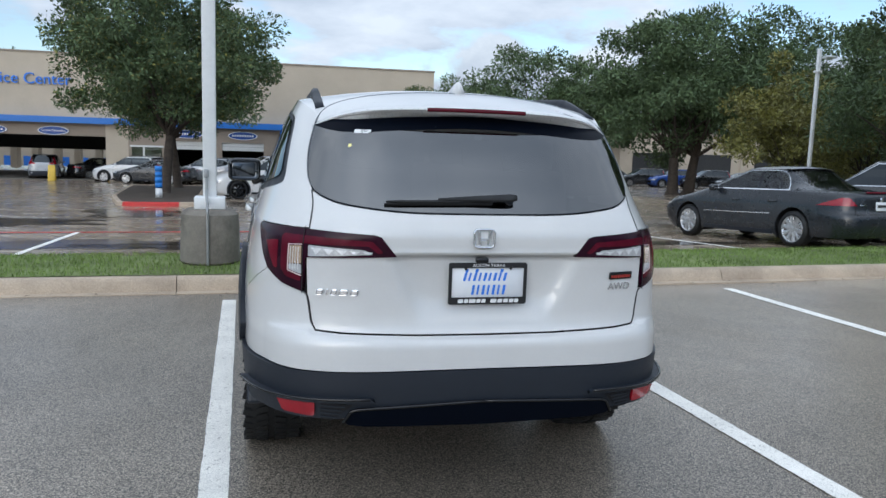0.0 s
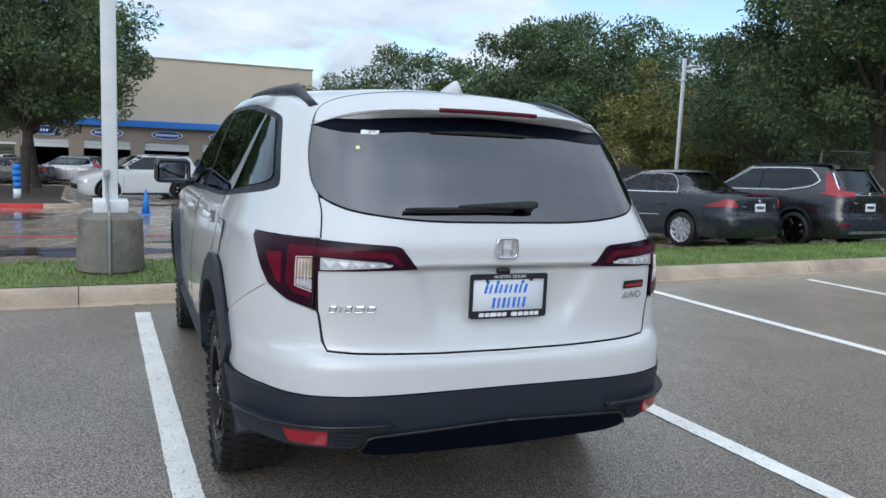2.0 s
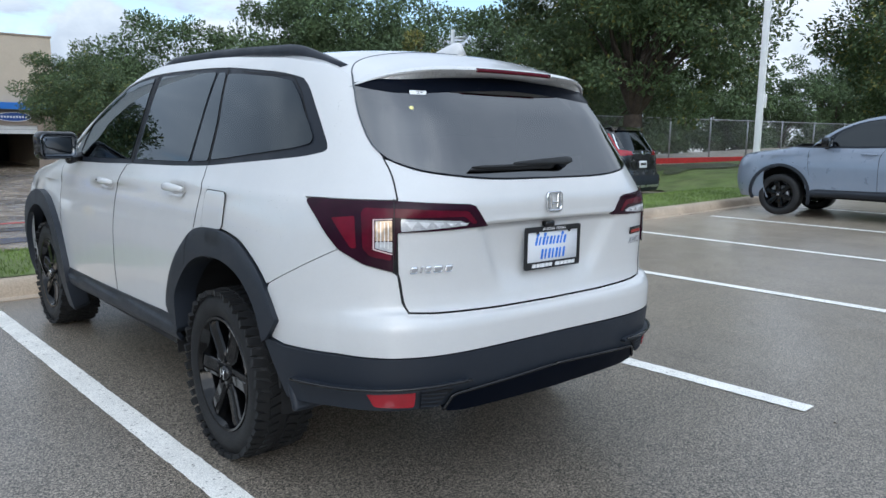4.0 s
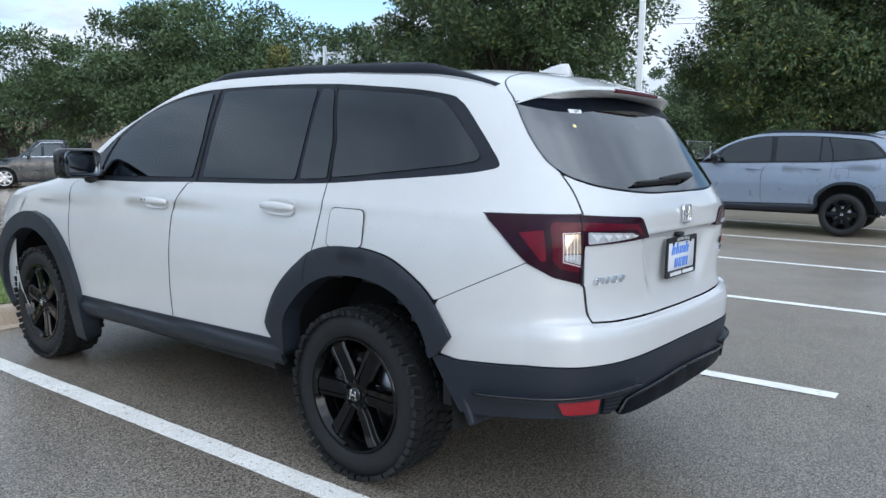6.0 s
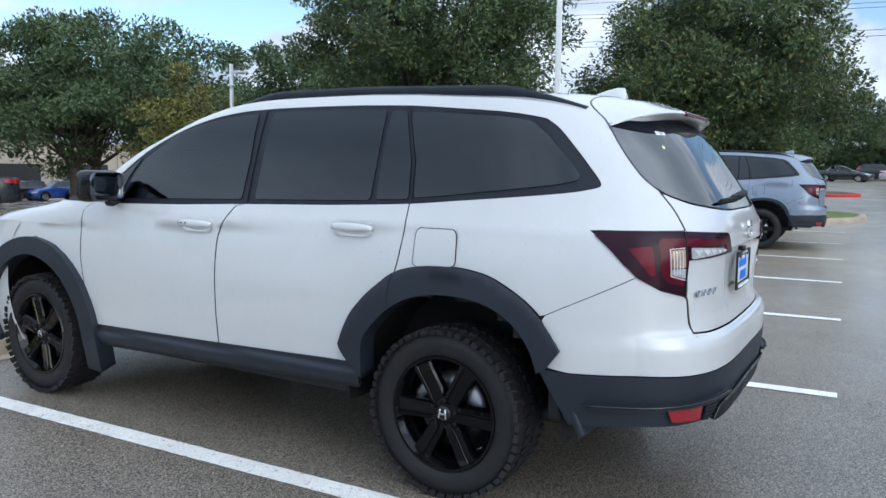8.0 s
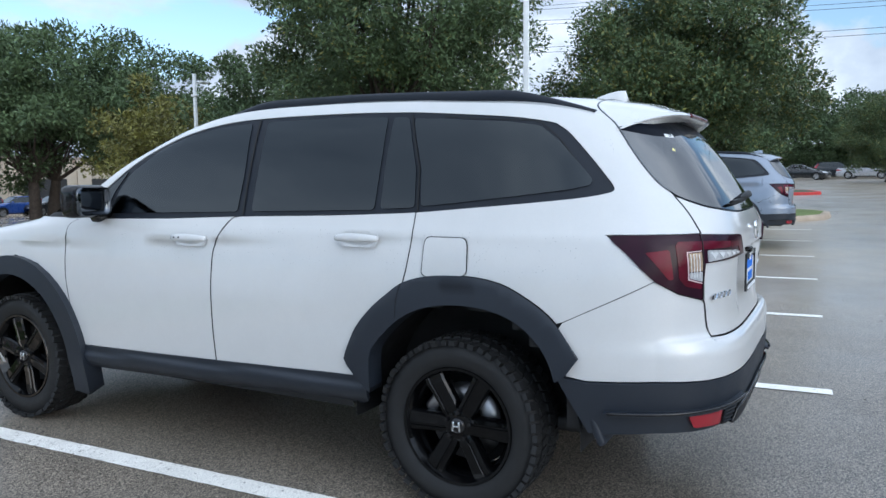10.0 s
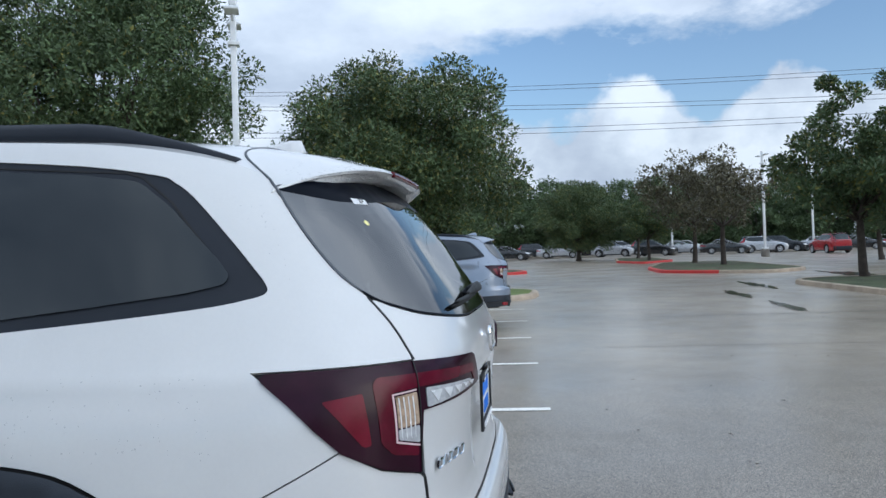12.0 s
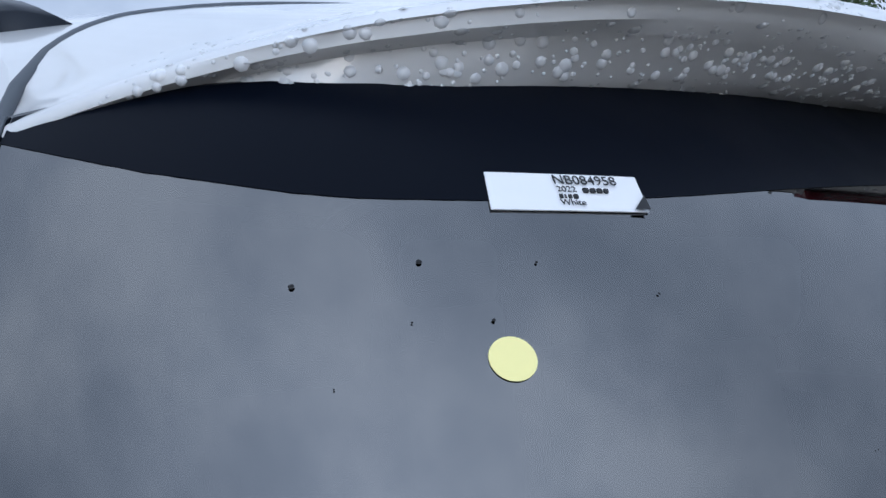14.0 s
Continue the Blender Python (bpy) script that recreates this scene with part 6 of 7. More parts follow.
# ---------------------------------------------------------------- lamps, islands, fence
def light_column(name, label, m, height, square=.14, pedestal=True, heads=2, box=False):
    t = empty(name, m, label, "street lamp")
    z0 = .02
    if pedestal:
        b = cyl_bm(.32, .30, .62, 40, Matrix.Translation((0, 0, .29)))
        bmesh.ops.bevel(b, geom=[e for e in b.edges if len(e.link_faces) == 2 and e.calc_face_angle(0) > 1], offset=.055, segments=1, affect="EDGES")
        flat_shade(part("pedestal", b, M["concrete"], t, "stained cast concrete pedestal"), 40)
        z0 = .60
    part("base_cover", box_bm(square * 2.3, square * 2.3, .13, .012, Matrix.Translation((0, 0, z0 + .065))), M["white_metal"], t)
    part("column", box_bm(square, square, height - z0, .012, Matrix.Translation((0, 0, (height + z0) / 2))), M["white_metal"], t)
    for k in range(heads):
        sx = (-1) ** k
        arm = part("lamp_arm", box_bm(.42, .07, .07, .01, Matrix.Translation((sx * .25, 0, height - .35))), M["white_metal"], t)
        part("lamp_head", box_bm(.52, .34, .09, .03, Matrix.Translation((sx * .62, 0, height - .30))), M["white_metal"], arm)
    part("column_collar", box_bm(square * 1.9, square * 1.9, .10, .01, Matrix.Translation((0, 0, height - .95))), M["white_metal"], t)
    if box:
        part("camera_pod", box_bm(.22, .20, .46, .05, Matrix.Translation((0, 0, height + .20)), 3), M["white_metal"], t)
        part("junction_box", box_bm(.26, .16, .34, .015, Matrix.Translation((.22, -.02, 2.15))), M["white_metal"], t)
        b = bmesh.new()
        p = [Vector((.22, -.02, 1.98)), Vector((.24, -.05, 1.75)), Vector((.12, -.06, 1.60)), Vector((.08, -.04, 1.80))]
        for a, c in zip(p, p[1:]):
            limb(b, a, c, .012, .012, 6, 0, 1)
        part("loose_cable", b, M["grey_metal"], t)
    return t


lamp_near = light_column("lamp_post", "white square steel lamp post on a stained concrete pedestal", pose(-1.46, 4.86, .13, 0, 0, 3), 8.6)
b = bmesh.new()
zz = [.0, .2, .45, .62, .74, .82, .86]
pp = [Vector((-.02, -.33, .02)), Vector((-.02, -.335, .58)), Vector((-.02, -.30, .66)), Vector((-.03, -.17, .72)), Vector((-.035, -.10, .80)), Vector((-.035, -.085, .96))]
for a, c in zip(pp, pp[1:]):
    limb(b, a, c, .014, .014, 8, 0, 1)
part("conduit", b, M["grey_metal"], lamp_near, "grey flexible conduit")
part("conduit_box", box_bm(.05, .04, .09, .01, Matrix.Translation((-.035, -.088, .98))), M["grey_metal"], lamp_near)
light_column("lamp_post", "tall white lamp post with twin heads and a camera pod", on_ground(15.75, 6.43, 20), 7.7, .15, False, 2, True)
for x, y, h in ((59.6, -17.9, 8.2), (78, -27.5, 8.2), (76, -13.5, 8.2)):
    light_column("lamp_post", "distant white lamp post on a concrete pedestal", on_ground(x, y, 10), h, .16)
light_column("lamp_post", "white lamp post beyond the lower lot", on_ground(21.8, 24.9, 10), 6.8, .13, False, 1)
light_column("lamp_post", "tall white lamp post with twin heads behind the building", on_ground(23.4, 72.4, 10), 13.2, .24, False, 2)


def island(name, label, poly, height=.14, red=None, cover="grass_dark", lower=False):
    """A kerbed island: a kerb ring in lengths, and its cover."""
    zf = (lambda x, y: terrain(x, y))
    k = empty(name, None, label, "island", kind="structure")
    loop = fillet(poly, 1.0, 5)
    n = len(loop)
    area = sum(loop[i][0] * loop[(i + 1) % n][1] - loop[(i + 1) % n][0] * loop[i][1] for i in range(n))
    if area < 0:
        loop = loop[::-1]
    cx, cy = np.mean([p[0] for p in loop]), np.mean([p[1] for p in loop])
    for i in range(n):
        a, c = loop[i], loop[(i + 1) % n]
        mx, my = (a[0] + c[0]) / 2, (a[1] + c[1]) / 2
        mt = M["red_kerb"] if red and red(mx, my) else M["kerb"]
        sweep("kerb_length", [a, ((a[0] + c[0]) / 2, (a[1] + c[1]) / 2), c], [(-.01, -.1), (0, .0), (.02, height - .02), (.05, height), (.18, height), (.18, -.02)], mt, k, zf)
    inner = [(cx + (x - cx) * .975, cy + (y - cy) * .95) for x, y in loop]
    sheet("grass_patch" if cover != "soil" else "mulch_bed", inner, lambda x, y: zf(x, y) + height - .01, M[cover], "dark worn grass of a kerbed island" if cover != "soil" else "dark bark mulch round the trees", "grass" if cover != "soil" else "mulch", 1.0)
    return k


island("kerb_island", "kerbed grass island in the parking lot", [(11.5, -9.5), (22.8, -8.7), (24.0, -9.6), (24.4, -14), (11.5, -14.5)])
island("kerb_island", "kerbed island with a red painted end", [(33.2, -6.2), (31.6, -8.2), (30.6, -10.4), (33, -12.6), (46, -12.4), (47, -8.2), (38, -6.2)], red=lambda x, y: y > -8.4 and x < 39)
island("kerb_island", "kerbed island with red painted kerbs", [(49, -7.4), (53, -6.0), (64, -6.8), (64, -10), (53, -10)], red=lambda x, y: x < 57)
island("kerb_island", "red kerbed island past the parked suv", [(36.6, 5.2), (36.0, .8), (37.4, -.2), (40.5, .6), (41.6, 4.9)], red=lambda x, y: True)
island("kerb_island", "mulched island with a red painted kerb", [(-8.2, 40), (-6.9, 28), (-5.7, 22.5), (-5.2, 21.9), (-3.8, 21.9), (-2.6, 22.3), (-3.4, 26.5), (-4.2, 40)], red=lambda x, y: y < 22.3 and -5.5 < x < -3.6, cover="soil")
# long red kerb before the fence
rk = tagged(empty("red_kerb"), "long red painted kerb before the fence", "kerb", kind="structure")
sweep("kerb_length", [(23.5, 16.2), (27, 15.6), (31, 14.9), (36, 14.2), (42, 13.4)], [(-.02, -.1), (0, .20), (.18, .20), (.2, -.1)], M["red_kerb"], rk, lambda x, y: terrain(x, y))

# short grass blades on the strip nearest the stalls
rng = np.random.RandomState(4)
N = 26000
gxx = rng.uniform(-7, 14, N)
gyy = K0 + KS * gxx + rng.uniform(.20, 2.0, N)
V, F = [], []
hh = rng.uniform(.02, .055, N)
an = rng.uniform(0, math.pi, N)
for i in range(N):
    x, y = gxx[i], gyy[i]
    z = grass_h(x, y)
    c, s_ = math.cos(an[i]) * .006, math.sin(an[i]) * .006
    lx, ly = rng.uniform(-.02, .02), rng.uniform(-.02, .02)
    V += [(x - c, y - s_, z), (x + c, y + s_, z), (x + lx, y + ly, z + hh[i])]
    F.append((3 * i, 3 * i + 1, 3 * i + 2))
tagged(mesh_part("grass_blades", V, F, M["blade"], smooth=False), "short green grass blades along the kerb", "grass", kind="stuff")

# puddles and tar seams
for i, (x, y, a, b2) in enumerate(((18.8, -6.1, 1.5, .16), (14.6, -6.2, 1.2, .14), (22.5, -7.6, 1.8, .22), (27.5, -12.5, 3.0, .5), (-5.6, 9.0, 3.6, .75), (-1.6, 8.7, 2.2, .5), (-7.6, 14.5, 3.2, 1.5), (-4.6, 18.4, 1.3, 1.9), (1.6, 10.4, 1.8, .5), (6.6, 8.9, 1.5, .35), (11.4, 9.6, 1.2, .3), (-11, 19, 2.4, 1.3), (-.5, 24.6, 2.2, .7))):
    pts = []
    for k in range(64):
        t = 2 * math.pi * k / 64
        c, q = math.cos(t), math.sin(t)
        r = 1 + .55 * noise.noise((c * 1.9 + i * 3.3, q * 1.9, i)) + .40 * noise.noise((c * 4.5 + i * 5.1, q * 4.5, i + 9.0))
        pts.append((x + a * max(.25, r) * c, y + b2 * max(.25, r) * q))
    sheet("puddle", pts, terrain, M["puddle"], "thin puddle of rain water on the paving", "puddle", .5, .010)
seam = tagged(empty("tar_seam"), "dark tar seam across the paving", "seam", kind="structure")
for (x0, y0, x1, y1, w) in ((30.5, 1.0, 30.6, -2.9, .10), (30.6, -2.9, 31.4, -6.0, .07), (13.0, -3.2, 13.3, -9.0, .03), (8.6, -2.0, 9.0, -12, .02)):
    paint("seam_strip", x0, y0, x1, y1, w, lambda x, y: terrain(x, y) + .004, M["clad"], seam)
rs = tagged(empty("red_fire_line"), "faded red painted line on the lower lot", "marking", kind="structure")
paint("painted_line", -30, 10.3, 3.0, 11.7, .12, lambda x, y: terrain(x, y) + .012, M["red_kerb"], rs)
ws = tagged(empty("lower_lot_lines"), "white painted stall lines on the lower lot", "marking", kind="structure")
for (x0, y0, x1, y1) in ((-4.2, 7.3, -4.3, 11.4), (6.4, 12.2, 7.2, 7.6), (10.2, 12.0, 10.9, 7.9), (3.0, 16.0, 3.2, 21.0), (6.0, 16.5, 6.2, 21.5)):
    paint("painted_line", x0, y0, x1, y1, .10, lambda x, y: terrain(x, y) + .012, M["line"], ws)

# bare earth under the big oak
pts = []
for a in np.linspace(0, 2 * math.pi, 90, endpoint=False):
    r = 1 + .5 * noise.noise((math.cos(a) * 2.2, math.sin(a) * 2.2, 4.0)) + .3 * noise.noise((math.cos(a) * 8, math.sin(a) * 8, 2.0))
    pts.append((21.2 + 3.6 * r * math.cos(a), 11.8 + 1.3 * r * math.sin(a)))
sheet("mulch_bed", pts, grass_h, M["grass_dark"], "bare brown earth under the big oak tree", "mulch", .5, .03)

# ---------------------------------------------------------------- the service building
B0, B1 = Vector((-15.5, 50.3)), Vector((10.4, 49.8))
BD = (B1 - B0).normalized()
BROT = math.degrees(math.atan2(BD.y, BD.x))
BZ = -1.36
bm_at = pose(B1.x, B1.y, BZ, 0, 0, BROT)  # its right front corner; x runs left as negative, y away from us
bld = empty("service_building", bm_at, "tan stucco car service building with a blue band and open bays", "building")


def wall_piece(name, x0, x1, z0, z1, y0, y1, material, parent=None, label="", bevel=0.0):
    return part(name, box_bm(x1 - x0, y1 - y0, z1 - z0, bevel, Matrix.Translation(((x0 + x1) / 2, (y0 + y1) / 2, (z0 + z1) / 2))), material, parent or bld, label, smooth=False)


TOP, BAND0, BAND1 = 8.1, 3.70, 4.10
wall_piece("upper_wall", -60, 0, BAND1, TOP, 0, .4, M["stucco"])
wall_piece("parapet_cap", -60.05, .06, TOP, TOP + .10, -.06, .5, M["stucco_low"])
wall_piece("side_wall", -.4, 0, 0, TOP, .4, 14, M["stucco"])
wall_piece("roof", -60, -.4, TOP - .6, TOP - .4, .4, 14, M["stucco_low"])
wall_piece("back_wall", -20.8, -.4, 0, TOP, 13.6, 14, M["room_shade"])
wall_piece("back_wall", -60, -20.8, 2.9, TOP, 13.6, 14, M["stucco"])
wall_piece("blue_band", -60, .08, BAND0, BAND1, -.5, -.003, M["blue_band"], label="bright blue metal band")
# lower wall: piers between openings (x, in metres left of the corner)
OPEN = [(-3.6, -1.0), (-7.25, -4.6), (-10.85, -8.1), (-14.45, -11.7), (-18.0, -15.3)]
DOORTOP = 2.22
xs = [0.0]
for a, c in OPEN:
    wall_piece("pier", c, xs[-1], 0, BAND0, 0, .4, M["stucco_low"])
    wall_piece("bay_lintel", a, c, 2.76, BAND0, 0, .4, M["stucco_low"])
    dd = wall_piece("bay_door", a, c, DOORTOP, 2.76, .12, .2, M["door_white"], label="white roll-up bay door, mostly raised")
    wall_piece("door_rib", a, c, 2.48, 2.50, .10, .12, M["grey_metal"], dd)
    xs.append(a)
wall_piece("pier", -20.4, -18.0, 0, BAND0, 0, .4, M["stucco_low"])
wall_piece("shop_window", -20.2, -18.3, .1, 2.3, -.02, -.004, M["glass_light"], label="glazed shop front")
wall_piece("window_frame", -20.3, -18.2, 2.3, 2.42, -.04, -.003, M["door_white"])
wall_piece("window_frame", -19.5, -19.38, .1, 2.3, -.05, -.021, M["door_white"])
wall_piece("bay_floor", -60, -.4, -.05, .03, .4, 13.6, M["concrete"])
wall_piece("bay_partition", -20.6, -20.4, 0, BAND0, .4, 13.6, M["room_shade"])
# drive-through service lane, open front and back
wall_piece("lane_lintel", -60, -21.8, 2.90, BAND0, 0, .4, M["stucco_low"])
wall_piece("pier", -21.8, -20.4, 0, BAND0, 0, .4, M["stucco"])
wall_piece("lane_ceiling", -60, -20.8, 2.95, 3.05, .4, 13.6, M["room_shade"])
# an added dark piece that deepens the shade at the lane's far end
wall_piece("lane_end_beam", -60, -20.8, 1.85, 2.9, 13.0, 13.4, M["room_shade"])
wall_piece("lane_pier", -46, -45, 0, 2.9, 0, .4, M["stucco"])
for k in range(9):
    x = -23.2 - k * 1.7
    wall_piece("arcade_pier", x - .25, x + .25, 0, 2.4, 19.4 - k * .1, 20.0, M["stucco"])
wall_piece("arcade_beam", -60, -21.8, 2.2, 2.9, 19.3, 20.1, M["stucco"])
wall_piece("far_court_wall", -60, -22.0, 0, 3.6, 25.0, 25.2, M["stucco"])
for k in range(8):
    x = -24.0 - k * 1.7
    wall_piece("court_door", x - .3, x + .3, 0, .9, 24.93, 24.99, M["ink_blue"])


def sign(x, z, w, h, letters=7):
    s = wall_piece("oval_sign", x - .01, x + .01, z - .01, z + .01, -.10, -.05, M["blue_sign"], label="dark blue oval sign with a pale rim")
    s.data.clear_geometry()
    b = bmesh.new()
    bmesh.ops.create_cone(b, cap_ends=True, segments=40, radius1=.5, radius2=.5, depth=.10, matrix=Matrix.Translation((x, -.06, z)) @ Matrix.Diagonal((w, 1, h, 1)) @ Matrix.Rotation(radians(90), 4, "X"))
    b.to_mesh(s.data)
    b.free()
    b = bmesh.new()
    rim = [(math.cos(t) * .5, math.sin(t) * .5) for t in np.linspace(0, 2 * math.pi, 41)[:-1]]
    r0 = [b.verts.new((x + a * w, -.125, z + c * h)) for a, c in rim]
    r1 = [b.verts.new((x + a * w * .93, -.125, z + c * h * .88)) for a, c in rim]
    for i in range(40):
        b.faces.new((r0[i], r0[(i + 1) % 40], r1[(i + 1) % 40], r1[i]))
    part("sign_rim", b, M["ink_white"], s, smooth=False)
    for i in range(letters):
        part("sign_bar", box_bm(w * .055, .01, h * .22, .0, Matrix.Translation((x - w * .34 + i * w * .68 / (letters - 1), -.125, z)), 1), M["ink_white"], s, smooth=False)


for a, c in OPEN:
    sign((a + c) / 2, 3.24, 1.92, .56, 9)
sign(-24.93, 3.20, 1.86, .56, 0)
sign(-28.6, 3.18, 1.86, .56, 9)
text_mesh("reception_sign", "Service Reception", .20, M["ink_white"], bld, Matrix.Translation((-24.93, -.128, 3.20)) @ Matrix.Rotation(radians(90), 4, "X"), .008, 1.0)
text_mesh("wall_lettering", "Service Center", .98, M["ink_blue"], bld, Matrix.Translation((-26.75, -.10, 6.42)) @ Matrix.Rotation(radians(90), 4, "X"), .05, 1.0)

# low tan building far behind the trees
far_b = empty("far_building", on_ground(52, 74, -20), "low tan building with a fence far behind the trees", "building")
for nm, sx, sy, sz, x, y, z, mt in (("wall", 60, 12, 5.2, 0, 6, 2.6, M["stucco"]), ("roof_edge", 60.6, 12.6, .3, 0, 6, 5.3, M["stucco_low"])):
    part(nm, box_bm(sx, sy, sz, 0, Matrix.Translation((x, y, z))), mt, far_b, smooth=False)
for k in range(8):
    # solid near-black slabs on the wall paint the shade of open bays
    part("far_bay", box_bm(4.2, .2, 3.0, 0, Matrix.Translation((-24 + k * 6.8, -.05, 1.6))), M["room_shade"], far_b, smooth=False)
    part("far_pier", box_bm(.5, .4, 5.2, 0, Matrix.Translation((-27.4 + k * 6.8, -.2, 2.6))), M["stucco"], far_b, smooth=False)

# ---------------------------------------------------------------- other cars
def other_car(name, label, paint, at, kind="sedan", rim="rim_silver", chrome=False, plate=True, group="", near=False, spokes=7):
    """A parked car: flanks with round arches, decks, glasshouse with its pillars, lamps, wheels."""
    if kind == "sedan":
        H, WD, WB, RO, FO, belt, rw, fw, deck = 1.47, .905, 2.74, 1.10, .97, .935, (-.34, .42), (2.42, 1.42), 1.005
        win = [(2.10, 0), (1.36, .86), (1.20, .93), (.62, .93), (.36, .84), (.20, .45), (.14, 0)]
    elif kind == "cross":
        H, WD, WB, RO, FO, belt, rw, fw, deck = 1.66, .925, 2.66, 1.0, .92, 1.06, (-.90, -.62), (2.36, 1.42), 1.10
        win = [(2.08, 0), (1.36, .84), (1.15, .92), (.10, .92), (-.25, .80), (-.48, .48), (-.50, .36), (-.30, .16), (.0, .06), (.25, 0)]
    elif kind == "pickup":
        H, WD, WB, RO, FO, belt, rw, fw, deck = 1.86, .98, 3.40, 1.15, .98, 1.14, (1.02, 1.14), (3.00, 2.25), 1.17
        win = [(2.75, 0), (2.18, .84), (2.0, .92), (1.35, .92), (1.24, .80), (1.18, 0)]
    else:
        H, WD, WB, RO, FO, belt, rw, fw, deck = 1.78, .97, 2.82, 1.08, 1.0, 1.14, (-.88, -.60), (2.60, 1.55), 1.18
        win = [(2.30, 0), (1.55, .84), (1.30, .92), (-.15, .92), (-.38, .82), (-.52, .45), (-.50, .24), (-.25, .06), (.1, 0)]
    r = .335 if kind == "sedan" else (.355 if kind == "cross" else .385)
    top = H - .06
    za = deck + .018
    st = .09 if near else .20
    fr = WB + FO
    zw = [.15, .30, .45, .60, belt - .15, belt, za + .01, (belt + top) / 2, top - .04, top]
    ww = [WD * .93, WD * .975, WD * .995, WD, WD * .985, WD * .95, WD * .92, WD * .83, WD * .735, WD * .69]
    box_tail = kind in ("cross", "suv")
    yr = ([.15, .30, .42, .60, .66, belt - .12, belt, deck, za, top], [-RO + .16, -RO + .02, -RO - .01, -RO, -RO + .05, -RO + .06, -RO + .07, -RO + (.09 if box_tail else .14), rw[0], rw[1]])
    yf = ([.15, .35, .6, belt - .26, belt - .14, belt, za, top], [fr - .2, fr - .03, fr, fr - .06, fr - .30, fw[0] + .35, fw[0], fw[1]])
    s = Shape(w=(zw, ww), yr=yr, yf=yf, nr=([.3, belt, za + .05, top], [6.5, 6.0, 5.0, 5.0]), lf=([.15, belt - .1, za + .05, top], [.95, .9, .5, .4]), nf=4.5, y0=1.65 if kind == "pickup" else 1.1, k=2.6)
    car = empty(name, None, label, "car", group)
    P = M[paint]

    def vy(y, z=.8):
        return s.k + (y - s.y0) if y > s.y0 else s.k * (1 - math.atan2(s.y0 - y, float(s.w(np.array(z)))) / (math.pi / 2))

    def vx(x, z=.8):
        return s.k * math.atan2(x, s.y0 - float(s.yr(np.array(z)))) / (math.pi / 2)

    full = lambda z: float(s.around(np.array(z)))
    split = belt - .03
    ra = r + .055
    arch = lambda yh: [(vy(yh + ra * math.cos(a), r + ra * math.sin(a)), r + ra * math.sin(a)) for a in np.linspace(radians(-28), radians(208), 22)]
    zlow = r + ra * math.sin(radians(-28))
    sill = .24
    nose = [(full(z) - .002, z) for z in np.linspace(.24, split, 6)]
    tail = [(.0, z) for z in np.linspace(split, .24, 6)]
    mid_top = [(v, split) for v in np.linspace(full(split) - .1, .1, 40)]
    flank = nose + mid_top + tail + [(vy(-ra - .10, .3), sill - .01)] + arch(0.0)[::-1] + [(vy(ra + .06, .3), sill - .02), (vy(WB - ra - .06, .3), sill - .02)] + arch(WB)[::-1]
    part("underbody", box_bm(WD * 1.6, fr + RO - .5, .10, .02, Matrix.Translation((0, (fr - RO) / 2, .26))), M["gap"], car)
    s.shell(sorted(set([split - .004] + list(np.linspace(split, deck, 5)) + [deck + .006, deck + .012, za])), P, car, off=0.0, name="upper_body", nv=60)
    s.shell(list(np.linspace(za, top, 7)), M["glass_light" if kind == "sedan" else "glass"], car, off=0.0, name="glasshouse", nv=60)
    part("cabin_floor", box_bm(WD * 1.6, 2.3, .04, 0, Matrix.Translation((0, (max(rw[0], -.6) + fw[0]) / 2, belt - .16))), M["gap"], car)
    if kind in ("sedan", "cross"):
        for sx in (-1, 1):
            for yy in (.55, 1.45):
                seat = part("seat_back", box_bm(.46, .14, .46, .05, Matrix.Translation((sx * .36, yy, belt + .02)) @ Matrix.Rotation(radians(-10), 4, "X")), M["seat"], car)
                part("head_rest", box_bm(.24, .09, .14, .03, Matrix.Translation((sx * .36, yy - .04, belt + .31))), M["seat"], seat)
    # roof
    n = 9
    rows = []
    xe = float(s.w(np.array(top)))
    y_a, y_b = rw[1] - .03, fw[1] + .03
    for t in np.linspace(0, 1, 15):
        y = y_a + (y_b - y_a) * t
        k = (1 - abs(2 * t - 1) ** 4)
        e = xe * (.86 + .14 * k)
        rows.append([(e * u, y, top + .062 * (1 - abs(u) ** 3) * (.25 + .75 * k) + .001) for u in np.linspace(-1, 1, 2 * n + 1)])
    rows = np.array(rows)
    m = rows.shape[1]
    mesh_part("roof", rows.reshape(-1, 3), [(i * m + j, i * m + j + 1, (i + 1) * m + j + 1, (i + 1) * m + j) for i in range(14) for j in range(m - 1)], P, car)
    gh = top - za
    ym = .90 if kind != "pickup" else 2.0
    for mi in (False, True):
        sx = 1 if mi else -1
        side = s.patch("body_side", flank, P, car, step=st, mirror=mi, depth=.03)
        w2 = curve([(vy(y, za + gh * u), za + gh * u) for y, u in win], 3)
        # painted frame round the windows: C pillar, roof edge, A pillar
        v_r = lambda z: vx(WD * (.62 if box_tail else .60), z)
        rear = [(v_r(z), z) for z in np.linspace(za - .01, top, 5)]
        v_f = lambda z: full(z) - s.k2 * .60
        fore = [(v_f(z), z) for z in np.linspace(top, za - .01, 5)]
        s.patch("pillar_frame", rear + [(v, top) for v in np.linspace(v_r(top), v_f(top), 12)[1:-1]] + fore + w2, P, car, off=.004, depth=.006, step=st, mirror=mi)
        vb = vy(ym + .02, za + .2)
        s.patch("door_pillar", [(vb - .055, za), (vb + .055, za), (vb + .030, top - .03), (vb - .050, top - .03)], M["trim"], car, off=.002, depth=.004, step=st, mirror=mi)
